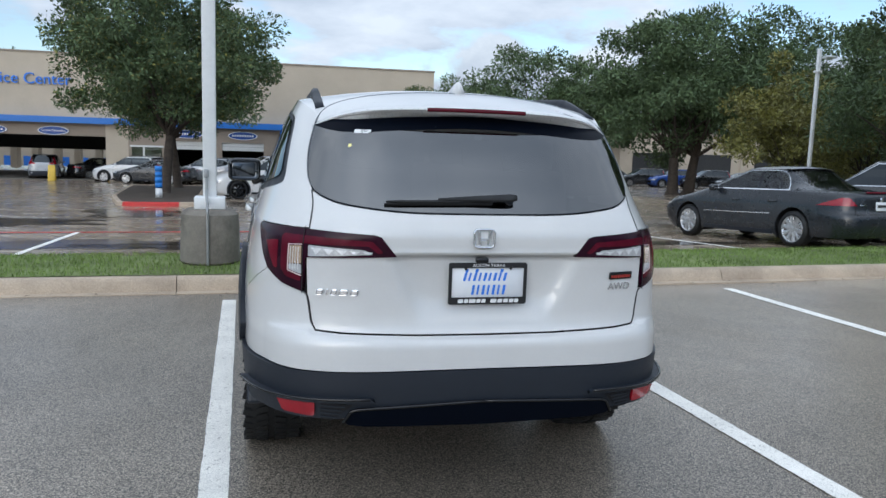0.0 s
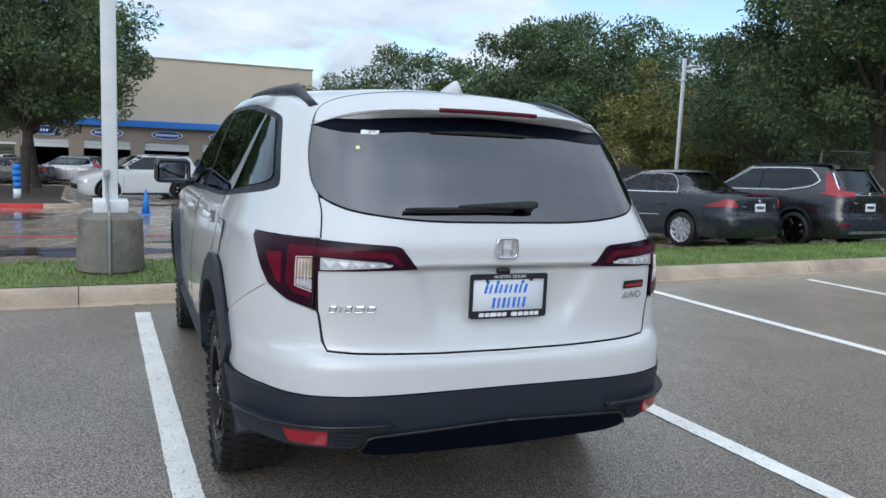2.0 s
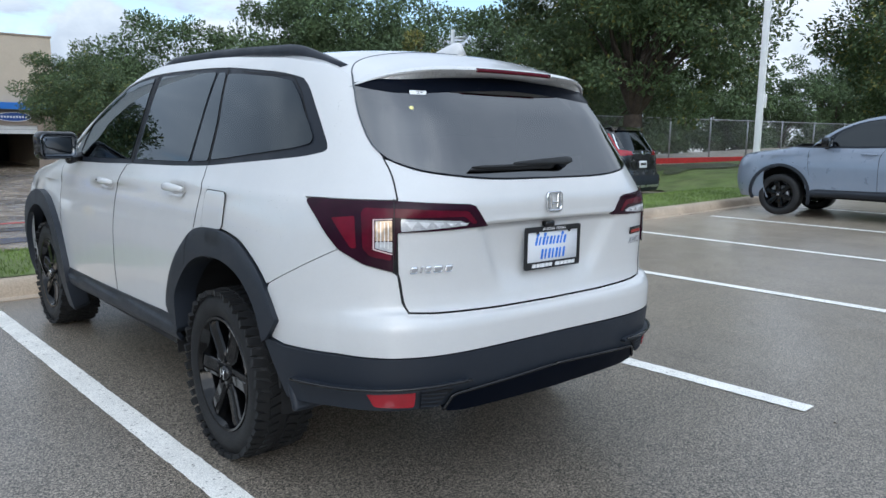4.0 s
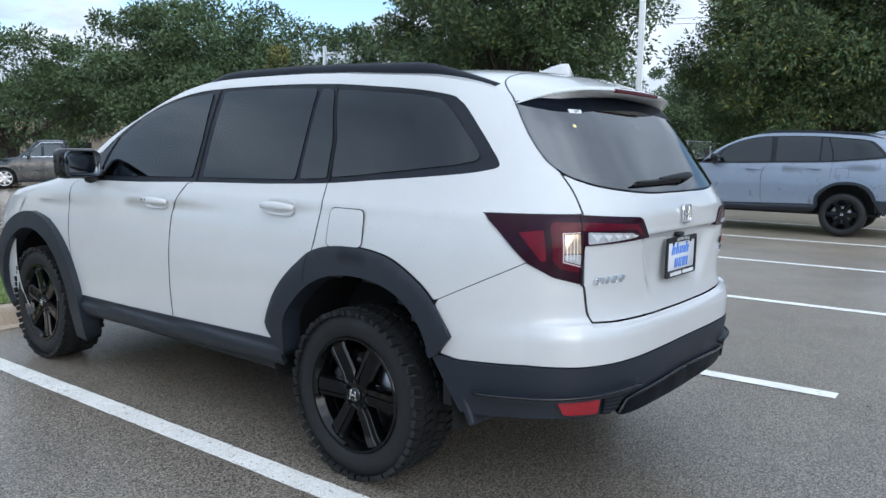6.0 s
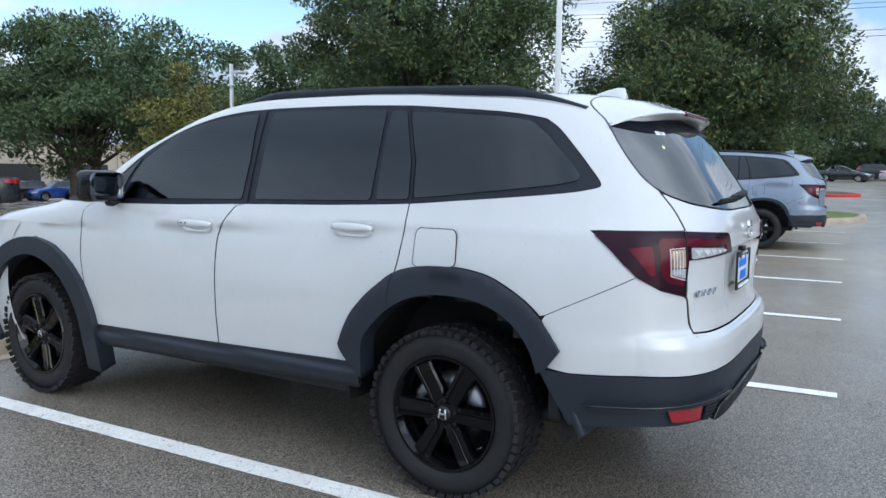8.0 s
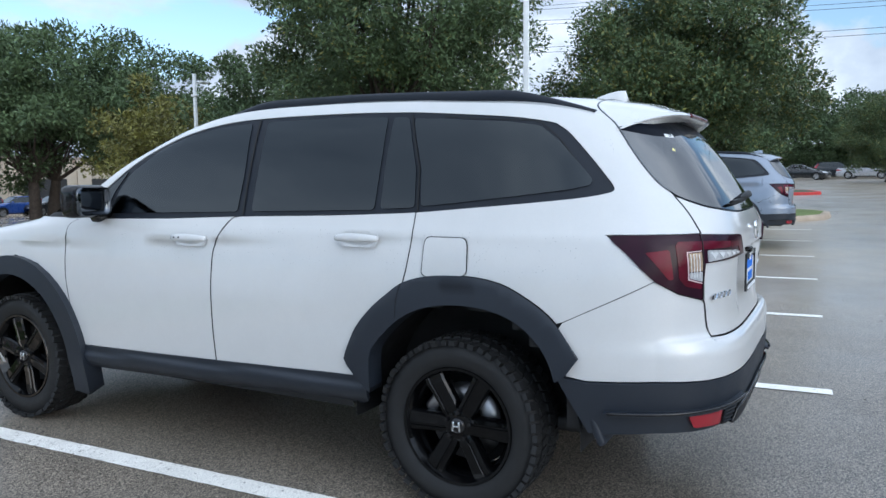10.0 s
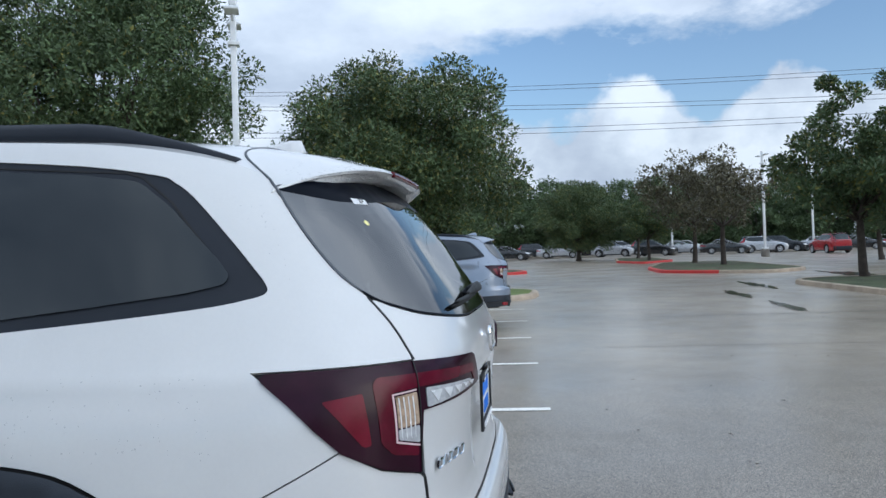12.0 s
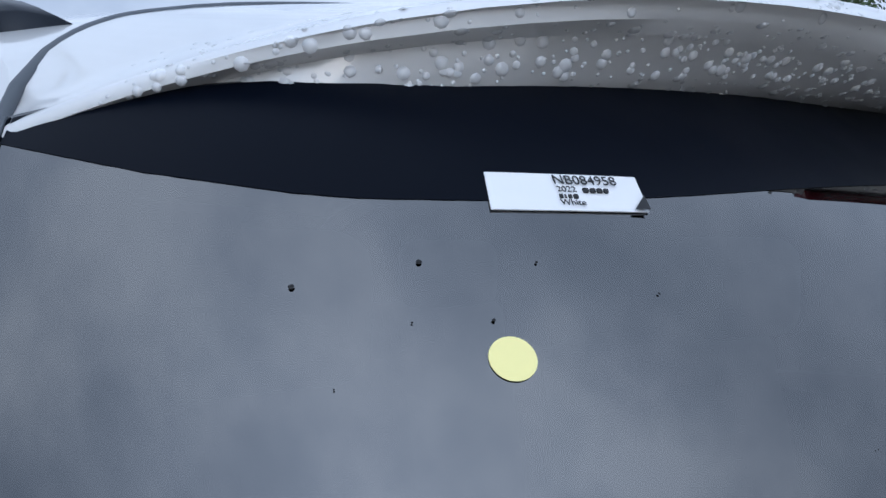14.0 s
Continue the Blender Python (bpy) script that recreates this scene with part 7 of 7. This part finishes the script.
        if kind == "sedan":
            vq = vy(.36, za + .1)
            s.patch("door_pillar", [(vq - .02, za), (vq + .02, za), (vq + .10, za + gh * .84), (vq + .07, za + gh * .84)], M["trim"], car, off=.002, depth=.004, step=st, mirror=mi)
        if chrome:
            c = np.mean(w2, 0)
            ring = [(v + (c[0] - v) * .018, z + (c[1] - z) * .085) for v, z in w2]
            s.patch("window_trim", w2 + ring[::-1], M["chrome"], car, off=.007, depth=.006, step=.06, mirror=mi, label="thin chrome window trim")
            s.patch("window_trim", [(w2[0][0], za + .014), (w2[-1][0], za + .014), (w2[-1][0], za - .006), (w2[0][0], za - .006)], M["chrome"], car, off=.008, depth=.006, step=.12, mirror=mi)
        # doors' seams and handles
        for yd, lean in ((.42 if kind != "pickup" else 1.3, -.10), (ym + .04, 0), (WB - .62, .05)):
            s.patch("door_seam", [(vy(yd + lean) - .006, .34), (vy(yd + lean) + .006, .34), (vy(yd) + .006, belt - .04), (vy(yd) - .006, belt - .04)], M["gap"], car, off=.0015, depth=.001, step=.2, mirror=mi)
        for yd in (ym - .42, ym + .52):
            part("door_handle", box_bm(.20, .032, .025, .010, s.place(-vy(yd) if mi else vy(yd), belt - .12, .016)), P, car)
        part("door_mirror", box_bm(.19, .12, .13, .045, Matrix.Translation((sx * (WD + .06), fw[0] - .48, belt + .10)), 3), P, car)
        s.patch("sill", [(vy(ra + .08, .3), sill + .05), (vy(WB - ra - .08, .3), sill + .05), (vy(WB - ra - .08, .3), sill - .03), (vy(ra + .08, .3), sill - .03)], M["clad"], car, off=.006, depth=.02, step=st, mirror=mi)
        if kind == "sedan" and near:
            s.patch("side_moulding", [(vy(ra + .14), .60), (vy(WB - ra - .10), .575), (vy(WB - ra - .10), .560), (vy(ra + .14), .585)], M["chrome"], car, off=.006, depth=.006, step=.1, mirror=mi)
        if kind in ("cross", "suv"):
            ao = [(v, z) for v, z in arch(0.0)]
            for yh in (0.0, WB):
                o = [(vy(yh + (ra + .05) * math.cos(a), .5), r + (ra + .05) * math.sin(a)) for a in np.linspace(radians(-20), radians(200), 18)]
                i_ = [(vy(yh + (ra - .004) * math.cos(a), .5), r + (ra - .004) * math.sin(a)) for a in np.linspace(radians(200), radians(-20), 18)]
                s.patch("wheel_arch_flare", o + i_, M["clad"], car, off=.012, depth=.03, step=st, mirror=mi)
        # lamps
        if kind == "sedan":
            tl = [(vy(-.48, .85), .785), (vx(.80, .9), belt - .012), (vx(.68, .9), belt - .02), (vx(.56, .8), .785)]
        elif kind == "cross":
            tl = [(vx(.70, 1.4), 1.47), (vx(.76, 1.4), 1.47), (vy(-.76, 1.1), 1.12), (vy(-.56, 1.05), 1.07), (vx(.80, 1.0), 1.00), (vx(.40, 1.0), 1.02), (vx(.42, 1.1), 1.09), (vx(.72, 1.1), 1.13)]
        else:
            tl = [(vy(-.60), belt - .02), (vx(.40), belt - .03), (vx(.36), belt - .12), (vx(.66), belt - .24), (vy(-.70), belt - .14)]
        s.patch("tail_lamp", tl, M["lens_bright"], car, off=.012, depth=.018, step=.06, mirror=mi, label="red tail lamp", round_by=.012)
        hv = full(.7)
        s.patch("head_lamp", [(hv - 1.05, .78), (hv - .45, .72), (hv - .45, .62), (hv - .95, .66)], M["lens_clear"], car, off=.010, depth=.015, step=.1, mirror=mi, label="clear head lamp")
        for yh in (0.0, WB):
            wheel(car, sx * (WD - .115), yh, r - .004, r=r, width=.215, rim_r=r - .105, spokes=spokes, rim_mat=M[rim], side=sx, lugs=False, detail=.9 if near else .5, cap=False, twist=.2)
            ang = np.linspace(radians(-28), radians(208), 22)
            mesh_part("wheel_well", [(sx * q, yh + (ra + .004) * math.cos(a), r + (ra + .004) * math.sin(a)) for a in ang for q in (.50, WD - .03)], [(2 * i, 2 * i + 1, 2 * i + 3, 2 * i + 2) for i in range(21)], M["gap"], car)
            mesh_part("well_back", [(sx * .52, yh, r)] + [(sx * .52, yh + ra * math.cos(a), r + ra * math.sin(a)) for a in ang], [(0, i + 1, i + 2) for i in range(21)], M["gap"], car)
    # tail: bumper, lid seam, plate
    if kind != "sedan":
        s.patch("rear_bumper", [(vx(.80, .4), .58), (-vx(.80, .4), .58), (-vx(.80, .4), .26), (vx(.80, .4), .26)], M["clad"], car, off=.014, depth=.02, step=st)
    s.patch("lid_seam", [(vx(.70, .62), .648), (-vx(.70, .62), .648), (-vx(.70, .62), .640), (vx(.70, .62), .640)], M["gap"], car, off=.002, depth=.002, step=.1)
    for sx in (-1, 1):
        s.patch("lid_seam", [(sx * vx(.60, .8), .645), (sx * vx(.592, .8), .645), (sx * vx(.58, .9), belt - .01), (sx * vx(.588, .9), belt - .01)], M["gap"], car, off=.002, depth=.002, step=.1)
    s.patch("grille", [(full(.5) - .5, .42), (full(.5) - .02, .42), (full(.5) - .02, .62), (full(.5) - .5, .62)], M["gloss"], car, off=.008, depth=.01, step=.12)
    s.patch("grille", [(full(.5) - .5, .42), (full(.5) - .02, .42), (full(.5) - .02, .62), (full(.5) - .5, .62)], M["gloss"], car, off=.008, depth=.01, step=.12, mirror=True)
    if plate:
        zp = .79 if kind == "sedan" else .83
        s.patch("plate_recess", [(vx(.27), zp + .10), (-vx(.27), zp + .10), (-vx(.22), zp - .11), (vx(.22), zp - .11)], M["gap"] if kind != "sedan" else P, car, off=.003, depth=.003, step=.1, round_by=.02)
        mm = s.place(.0, zp - .01, .014)
        pl = part("number_plate", box_bm(.30, .15, .006, .004, mm), M["plate_white"], car, "white number plate")
        bars("plate_bar", [(-.11 + k * .033, -.088 + k * .033) for k in range(7)], -.025, .03, M["ink_black"], pl, mm @ Matrix.Translation((0, 0, .004)), .002)
        part("badge", box_bm(.08, .07, .01, .006, s.place(.0, belt - .04 if kind == "sedan" else belt + .0, .014)), M["chrome"], car)
        if kind == "sedan":
            part("lid_lip", box_bm(.62, .03, .03, .012, Matrix.Translation((0, -RO + .12, deck + .008)), 3), M["lens_red"], car, "red high brake light on the lid")
            for sx in (-1, 1):
                part("badge_strip", box_bm(.13, .014, .006, .003, s.place(sx * vx(.44), .80, .008)), M["chrome"], car)
    if kind == "cross" and chrome:
        s.patch("skid_plate", [(vx(.60, .34), .38), (-vx(.60, .34), .38), (-vx(.66, .34), .335), (vx(.66, .34), .335)], M["rim_silver"], car, off=.030, depth=.03, step=st, label="silver skid plate")
        for sx in (-1, 1):
            s.patch("bumper_reflector", [(sx * vx(.84, .5), .52), (sx * vx(.62, .5), .50), (sx * vx(.62, .5), .455), (sx * vx(.82, .5), .465)], M["lens_red"], car, off=.020, depth=.012, step=.08)
            s.patch("glass_trim", [(sx * vx(.66, 1.4), 1.46), (sx * vx(.64, 1.4), 1.46), (sx * vx(.70, 1.14), 1.14), (sx * vx(.72, 1.14), 1.14)], M["chrome"], car, off=.014, depth=.01, step=.08)
        s.patch("lid_strip", [(vx(.42, 1.05), 1.065), (-vx(.42, 1.05), 1.065), (-vx(.42, 1.05), 1.045), (vx(.42, 1.05), 1.045)], M["chrome"], car, off=.014, depth=.01, step=.08)
        s.patch("roof_spoiler", [(vx(.62, top), top + .01), (-vx(.62, top), top + .01), (-vx(.60, top - .08), top - .07), (vx(.60, top - .08), top - .07)], P, car, off=lambda v, z: .02 + .10 * np.clip((z - (top - .07)) / .05, 0, 1), depth=.10, step=.06)
        bars("model_bar", [(-.06, -.03), (-.02, .0), (.015, .045), (.055, .085)], -.012, .012, M["chrome"], car, s.place(vx(.42), .90, .010), .004)
    if box_tail:
        for sx in (-1, 1):
            part("roof_rail", box_bm(.035, 1.5, .03, .012, Matrix.Translation((sx * xe * .90, (y_a + y_b) / 2, top + .035))), M["trim"], car)
    if kind == "pickup":
        part("bed_cover", box_bm(1.5, 1.7, .03, .01, Matrix.Translation((0, -.05, deck + .01))), M["gap"], car)
    car.matrix_world = at
    return car


def parked(x, y, rz, wb=2.74):
    """A car's place on sloping ground: the rear axle at (x, y), the front wheels down too."""
    a = radians(rz)
    z0, z1 = terrain(x, y), terrain(x - wb * math.sin(a), y + wb * math.cos(a))
    return pose(x, y, z0, math.degrees(math.atan2(z1 - z0, wb)), 0, rz)


grey_suv = suv("suv", "blue grey suv with black wheels parked three stalls along", "paint_grey", "clad", parked(11.70, .55, 3.0), fine=.07, dressed=False)
other_car("sedan", "dark graphite sedan with silver wheels on the lower lot", "paint_dark", parked(9.2, 8.25, 10), "sedan", chrome=True, spokes=10, near=True)
other_car("crossover", "black crossover with red tail lamps beside the grass", "paint_black", parked(11.6, 7.75, 5), "cross", rim="rim_black", chrome=True, near=True)
other_car("suv", "white suv with dark glass on the lower lot", "paint_white", parked(.35, 30.1, 106), "suv", rim="rim_black", plate=False, near=True)
for x, y, a, k, pt, lb in ((-8.2, 47.6, 75, "cross", "paint_white", "white crossover by the service building"), (-6.4, 45.0, 75, "sedan", "paint_dark", "dark grey sedan by the service building"), (-3.6, 46.2, 75, "cross", "paint_silver", "grey crossover by the service building"), (-.4, 47.0, 100, "cross", "paint_white", "white crossover beside the bays"), (3.4, 47.0, 165, "cross", "paint_black", "dark crossover by the service building"),
                         (-15.5, 51.5, 8, "cross", "paint_silver", "silver crossover in the service lane"), (-13.4, 53.5, -60, "sedan", "paint_black", "black car in the service lane"),
                         (28, 62, -60, "pickup", "paint_dark", "dark pickup truck beyond the lower lot"),
                         (31.0, 61.4, 84, "sedan", "paint_black", "black car in a far row"), (33.4, 60.0, 84, "cross", "paint_black", "dark crossover in a far row"), (35.8, 58.6, 84, "cross", "paint_blue", "bright blue crossover in a far row"), (38.2, 57.2, 84, "cross", "paint_black", "black crossover in a far row"), (40.6, 55.8, 84, "sedan", "paint_dark", "dark sedan in a far row")):
    other_car({"cross": "crossover", "sedan": "sedan", "pickup": "pickup_truck", "suv": "suv"}[k], lb, pt, parked(x, y, a), k, plate=False, group="parked cars")
other_car("pickup_truck", "dark grey pickup truck with chrome window trim on the lower lot", "paint_dark", parked(12.9, 29.0, 65, 3.4), "pickup", chrome=True, plate=False)
for i, (x, y, k, pt) in enumerate(((75, 4.0, "sedan", "paint_black"), (79, -1.0, "sedan", "paint_silver"), (78, -6.6, "cross", "paint_silver"), (77, -10.6, "cross", "paint_black"), (76, -17.2, "sedan", "paint_black"), (76, -20.8, "cross", "paint_silver"), (64.4, -24.9, "cross", "paint_red"), (77, -30, "sedan", "paint_black"), (76, -34, "sedan", "paint_dark"), (75, -38, "cross", "paint_dark"), (84, 8, "sedan", "paint_silver"), (83, 12, "cross", "paint_dark"), (81, -3.8, "cross", "paint_black"), (80, -13.6, "sedan", "paint_silver"), (79, -23.6, "cross", "paint_dark"), (79, -27.0, "sedan", "paint_silver"), (82, 1.2, "cross", "paint_dark"), (68, 9.5, "sedan", "paint_black"), (88, -16, "sedan", "paint_white"), (88, -8.5, "cross", "paint_silver"))):
    names = {"paint_black": "black", "paint_silver": "silver", "paint_red": "red", "paint_dark": "dark grey", "paint_white": "white"}
    other_car("crossover" if k == "cross" else "sedan", f"{names[pt]} {'crossover' if k == 'cross' else 'sedan'} in the far row of the lot", pt, parked(x, y, 166 + 12 * math.sin(i * 1.7) if pt != "paint_red" else -84), k, plate=False, group="far parked cars")

# ---------------------------------------------------------------- distance
copies = [(oak_back, 25.7, 41.1, 1.0, 80), (oak_back, 17.4, 49.0, .92, 140), (oak_back, 33.5, 42.6, 1.05, 200), (oak_back, 25.5, 22.5, .74, 300), (oak_back, 33.0, 25.0, .82, 20),
          (oak_left, -5.3, 36.4, .98, 130), (oak_left, 8.2, 36.0, .62, 250), (gold_tree, 25.2, 30.4, .80, 60), (gold_tree, 31, 31.5, .9, 160),
          (oak_mid, 40.0, 7.5, .8, 180), (oak_mid, 64.0, -3.8, .8, 250), (elm_thin, 44.0, -9.7, 1.0, 100), (elm_near, 54.0, -8.4, .85, 40), (elm_near, 61.0, -8.4, .85, 140), (elm_near, 33.0, -17.5, .95, 220), (elm_near, 44, -20, 1.0, 300), (elm_near, 20.0, -17.5, 1.1, 30)]
rr = np.random.RandomState(9)
for k in range(26):
    copies.append((far_tree, 90 + rr.uniform(-3, 14) + abs(k - 8) * .25, 30 - k * 4.3 + rr.uniform(-1, 1), rr.uniform(.9, 1.25), rr.uniform(0, 360)))
for k in range(12):
    copies.append((far_tree, 42 + k * 4.5 + rr.uniform(-2, 2), 44 - k * 2.2 + rr.uniform(-2, 2), rr.uniform(.8, 1.1), rr.uniform(0, 360)))
for k in range(10):
    copies.append((far_tree, -30 + k * 9 + rr.uniform(-2, 2), 84 + rr.uniform(-4, 6), rr.uniform(.95, 1.3), rr.uniform(0, 360)))
for k in range(12):
    copies.append((far_tree, -40 + k * 9 + rr.uniform(-2, 2), -46 + rr.uniform(-4, 6), rr.uniform(.8, 1.1), rr.uniform(0, 360)))
for k in range(8):
    copies.append((far_tree, -48 + rr.uniform(-3, 3), -36 + k * 10, rr.uniform(.8, 1.1), rr.uniform(0, 360)))
for src, x, y, sc, rz in copies:
    copy_thing(src, on_ground(x, y, rz) @ Matrix.Diagonal((sc, sc, sc * rr.uniform(.92, 1.06), 1)))

# a hedge along the far edge of the lot
rh = np.random.RandomState(21)
NH = 26000
hy = rh.uniform(-95, 45, NH)
hp = np.stack([101 + rh.normal(scale=1.2, size=NH), hy, 1.0 + rh.beta(1.2, 1.6, NH) * (3.0 + .8 * np.sin(hy * .37) + .6 * np.sin(hy * 1.3)) + 0], 1)
hd = rh.normal(size=(NH, 3))
hd /= np.linalg.norm(hd, axis=1, keepdims=True)
ho = np.cross(hd, rh.normal(size=(NH, 3)))
ho /= np.linalg.norm(ho, axis=1, keepdims=True)
hv = np.stack([hp - hd * .28, hp + ho * .13, hp + hd * .28, hp - ho * .13], 1).reshape(-1, 3)
tagged(mesh_part("hedge", hv, np.arange(NH * 4).reshape(-1, 4).tolist(), M["leaf"], smooth=False), "dark green hedge along the far edge of the lot", "hedge", kind="stuff")

# overhead power lines
for i, (z0, z1) in enumerate(((18.2, 17.5), (17.6, 16.9), (21.8, 18.1), (22.4, 18.8), (23.7, 22.6), (24.3, 23.3))):
    V, F = [], []
    for k in range(25):
        t = k / 24
        y = 70 - 210 * t
        z = 1.22 * (z0 + (z1 - z0) * t) - 3.0 * (1 - (2 * t - 1) ** 2) + 2
        V += [(118 + i * .6 + .035 * math.cos(a), y, z + .035 * math.sin(a)) for a in (0, 1.257, 2.513, 3.770, 5.027)]
        if k:
            F += [(5 * k - 5 + q, 5 * k - 5 + (q + 1) % 5, 5 * k + (q + 1) % 5, 5 * k + q) for q in range(5)]
    tagged(mesh_part("power_line", V, F, M["wire"]), "thin overhead power line across the sky", "power line", group="power lines")

for y in (70, -140):
    up_ = empty("utility_pole", on_ground(119.5, y), "tall steel utility pole carrying the power lines", "utility pole")
    part("pole_shaft", cyl_bm(.35, .22, 34, 16, Matrix.Translation((0, 0, 16.8))), M["grey_metal"], up_)
    for zc in (23.8, 28.0, 31.2):
        part("cross_arm", box_bm(4.6, .2, .2, .02, Matrix.Translation((0, 0, zc))), M["grey_metal"], up_)

# chain link fence behind the grass
fence = empty("fence", on_ground(22.0, 17.2, -9), "grey chain link fence behind the grass", "fence")
for k in range(9):
    part("fence_post", cyl_bm(.035, .035, 2.0, 10, Matrix.Translation((k * 2.6, 0, 1.0))), M["grey_metal"], fence)
part("fence_rail", cyl_bm(.022, .022, 21, 8, Matrix.Translation((10.4, 0, 1.95)) @ Matrix.Rotation(radians(90), 4, "Y")), M["grey_metal"], fence)
b = bmesh.new()
for k in range(140):
    for sl in (-1, 1):
        box_bm(.006, .006, 2.65, 0, Matrix.Translation((k * .15, 0, .98)) @ Matrix.Rotation(radians(45 * sl), 4, "Y"), 1, b)
for v in b.verts:
    v.co.z = min(1.95, max(.02, v.co.z))
tagged(part("fence_mesh", b, M["grey_metal"], fence, smooth=False), kind="stuff")

# marker post with blue sleeves, cones, by the left island
post = empty("marker_post", on_ground(-4.9, 26.3), "white and blue striped marker post in the island", "post")
part("post_foot", cyl_bm(.13, .12, .36, 16, Matrix.Translation((0, 0, .30))), M["white_metal"], post)
for k in range(4):
    part("blue_sleeve", cyl_bm(.135, .125, .19, 16, Matrix.Translation((0, 0, .60 + k * .205))), M["orange_plastic"], post)
cone = empty("traffic_cone", on_ground(-.9, 18.9), "blue plastic traffic cone on the wet lot", "cone")
part("cone_base", box_bm(.30, .30, .03, .008, Matrix.Translation((0, 0, .015))), M["orange_plastic"], cone)
part("cone_body", cyl_bm(.11, .025, .66, 20, Matrix.Translation((0, 0, .36))), M["orange_plastic"], cone)
for x, y in ((-14.3, 48.6), (-11.2, 49.0)):
    c = empty("wet_floor_sign", on_ground(x, y), "yellow folding floor sign by the service lane", "sign")
    part("sign_panel", box_bm(.42, .04, 1.0, .02, Matrix.Translation((0, .10, .5)) @ Matrix.Rotation(radians(12), 4, "X")), M["yellow_plastic"], c)
    part("sign_panel", box_bm(.42, .04, 1.0, .02, Matrix.Translation((0, -.10, .5)) @ Matrix.Rotation(radians(-12), 4, "X")), M["yellow_plastic"], c)
bo = empty("bollard", on_ground(-11.8, 49.3), "black round bollard by the service lane", "bollard")
part("bollard_post", cyl_bm(.12, .12, .95, 16, Matrix.Translation((0, 0, .47))), M["gloss"], bo)

# fallen leaves and twigs on the paving
rl = np.random.RandomState(33)
V, F = [], []
for k in range(260):
    if k < 150:
        x, y = rl.uniform(1.5, 26), rl.uniform(-9, -1.2)
    elif k < 210:
        x, y = rl.uniform(-7, 12), 0
        y = K0 + KS * x - rl.uniform(.02, .35)
    else:
        x, y = 22.5 + rl.normal(scale=1.3), -1.3 + rl.normal(scale=.5)
    z = terrain(x, y) + .008
    a = rl.uniform(0, math.pi)
    ln, wd = rl.uniform(.012, .032), rl.uniform(.006, .014)
    if rl.rand() < .2:
        ln, wd = rl.uniform(.05, .11), .004
    c, s_ = math.cos(a), math.sin(a)
    i = len(V)
    V += [(x - c * ln, y - s_ * ln, z), (x + s_ * wd, y - c * wd, z + .006), (x + c * ln, y + s_ * ln, z + .002), (x - s_ * wd, y + c * wd, z + .005)]
    F.append((i, i + 1, i + 2, i + 3))
tagged(mesh_part("fallen_leaves", V, F, M["soil"], smooth=False), "dark fallen leaves and twigs on the damp asphalt", "leaves", kind="stuff")

# ---------------------------------------------------------------- cars
hero = suv("suv", "white suv with black wheels, beaded with rain, parked in a stall", "paint_white", "clad", Matrix())
rain_on(PILOT)
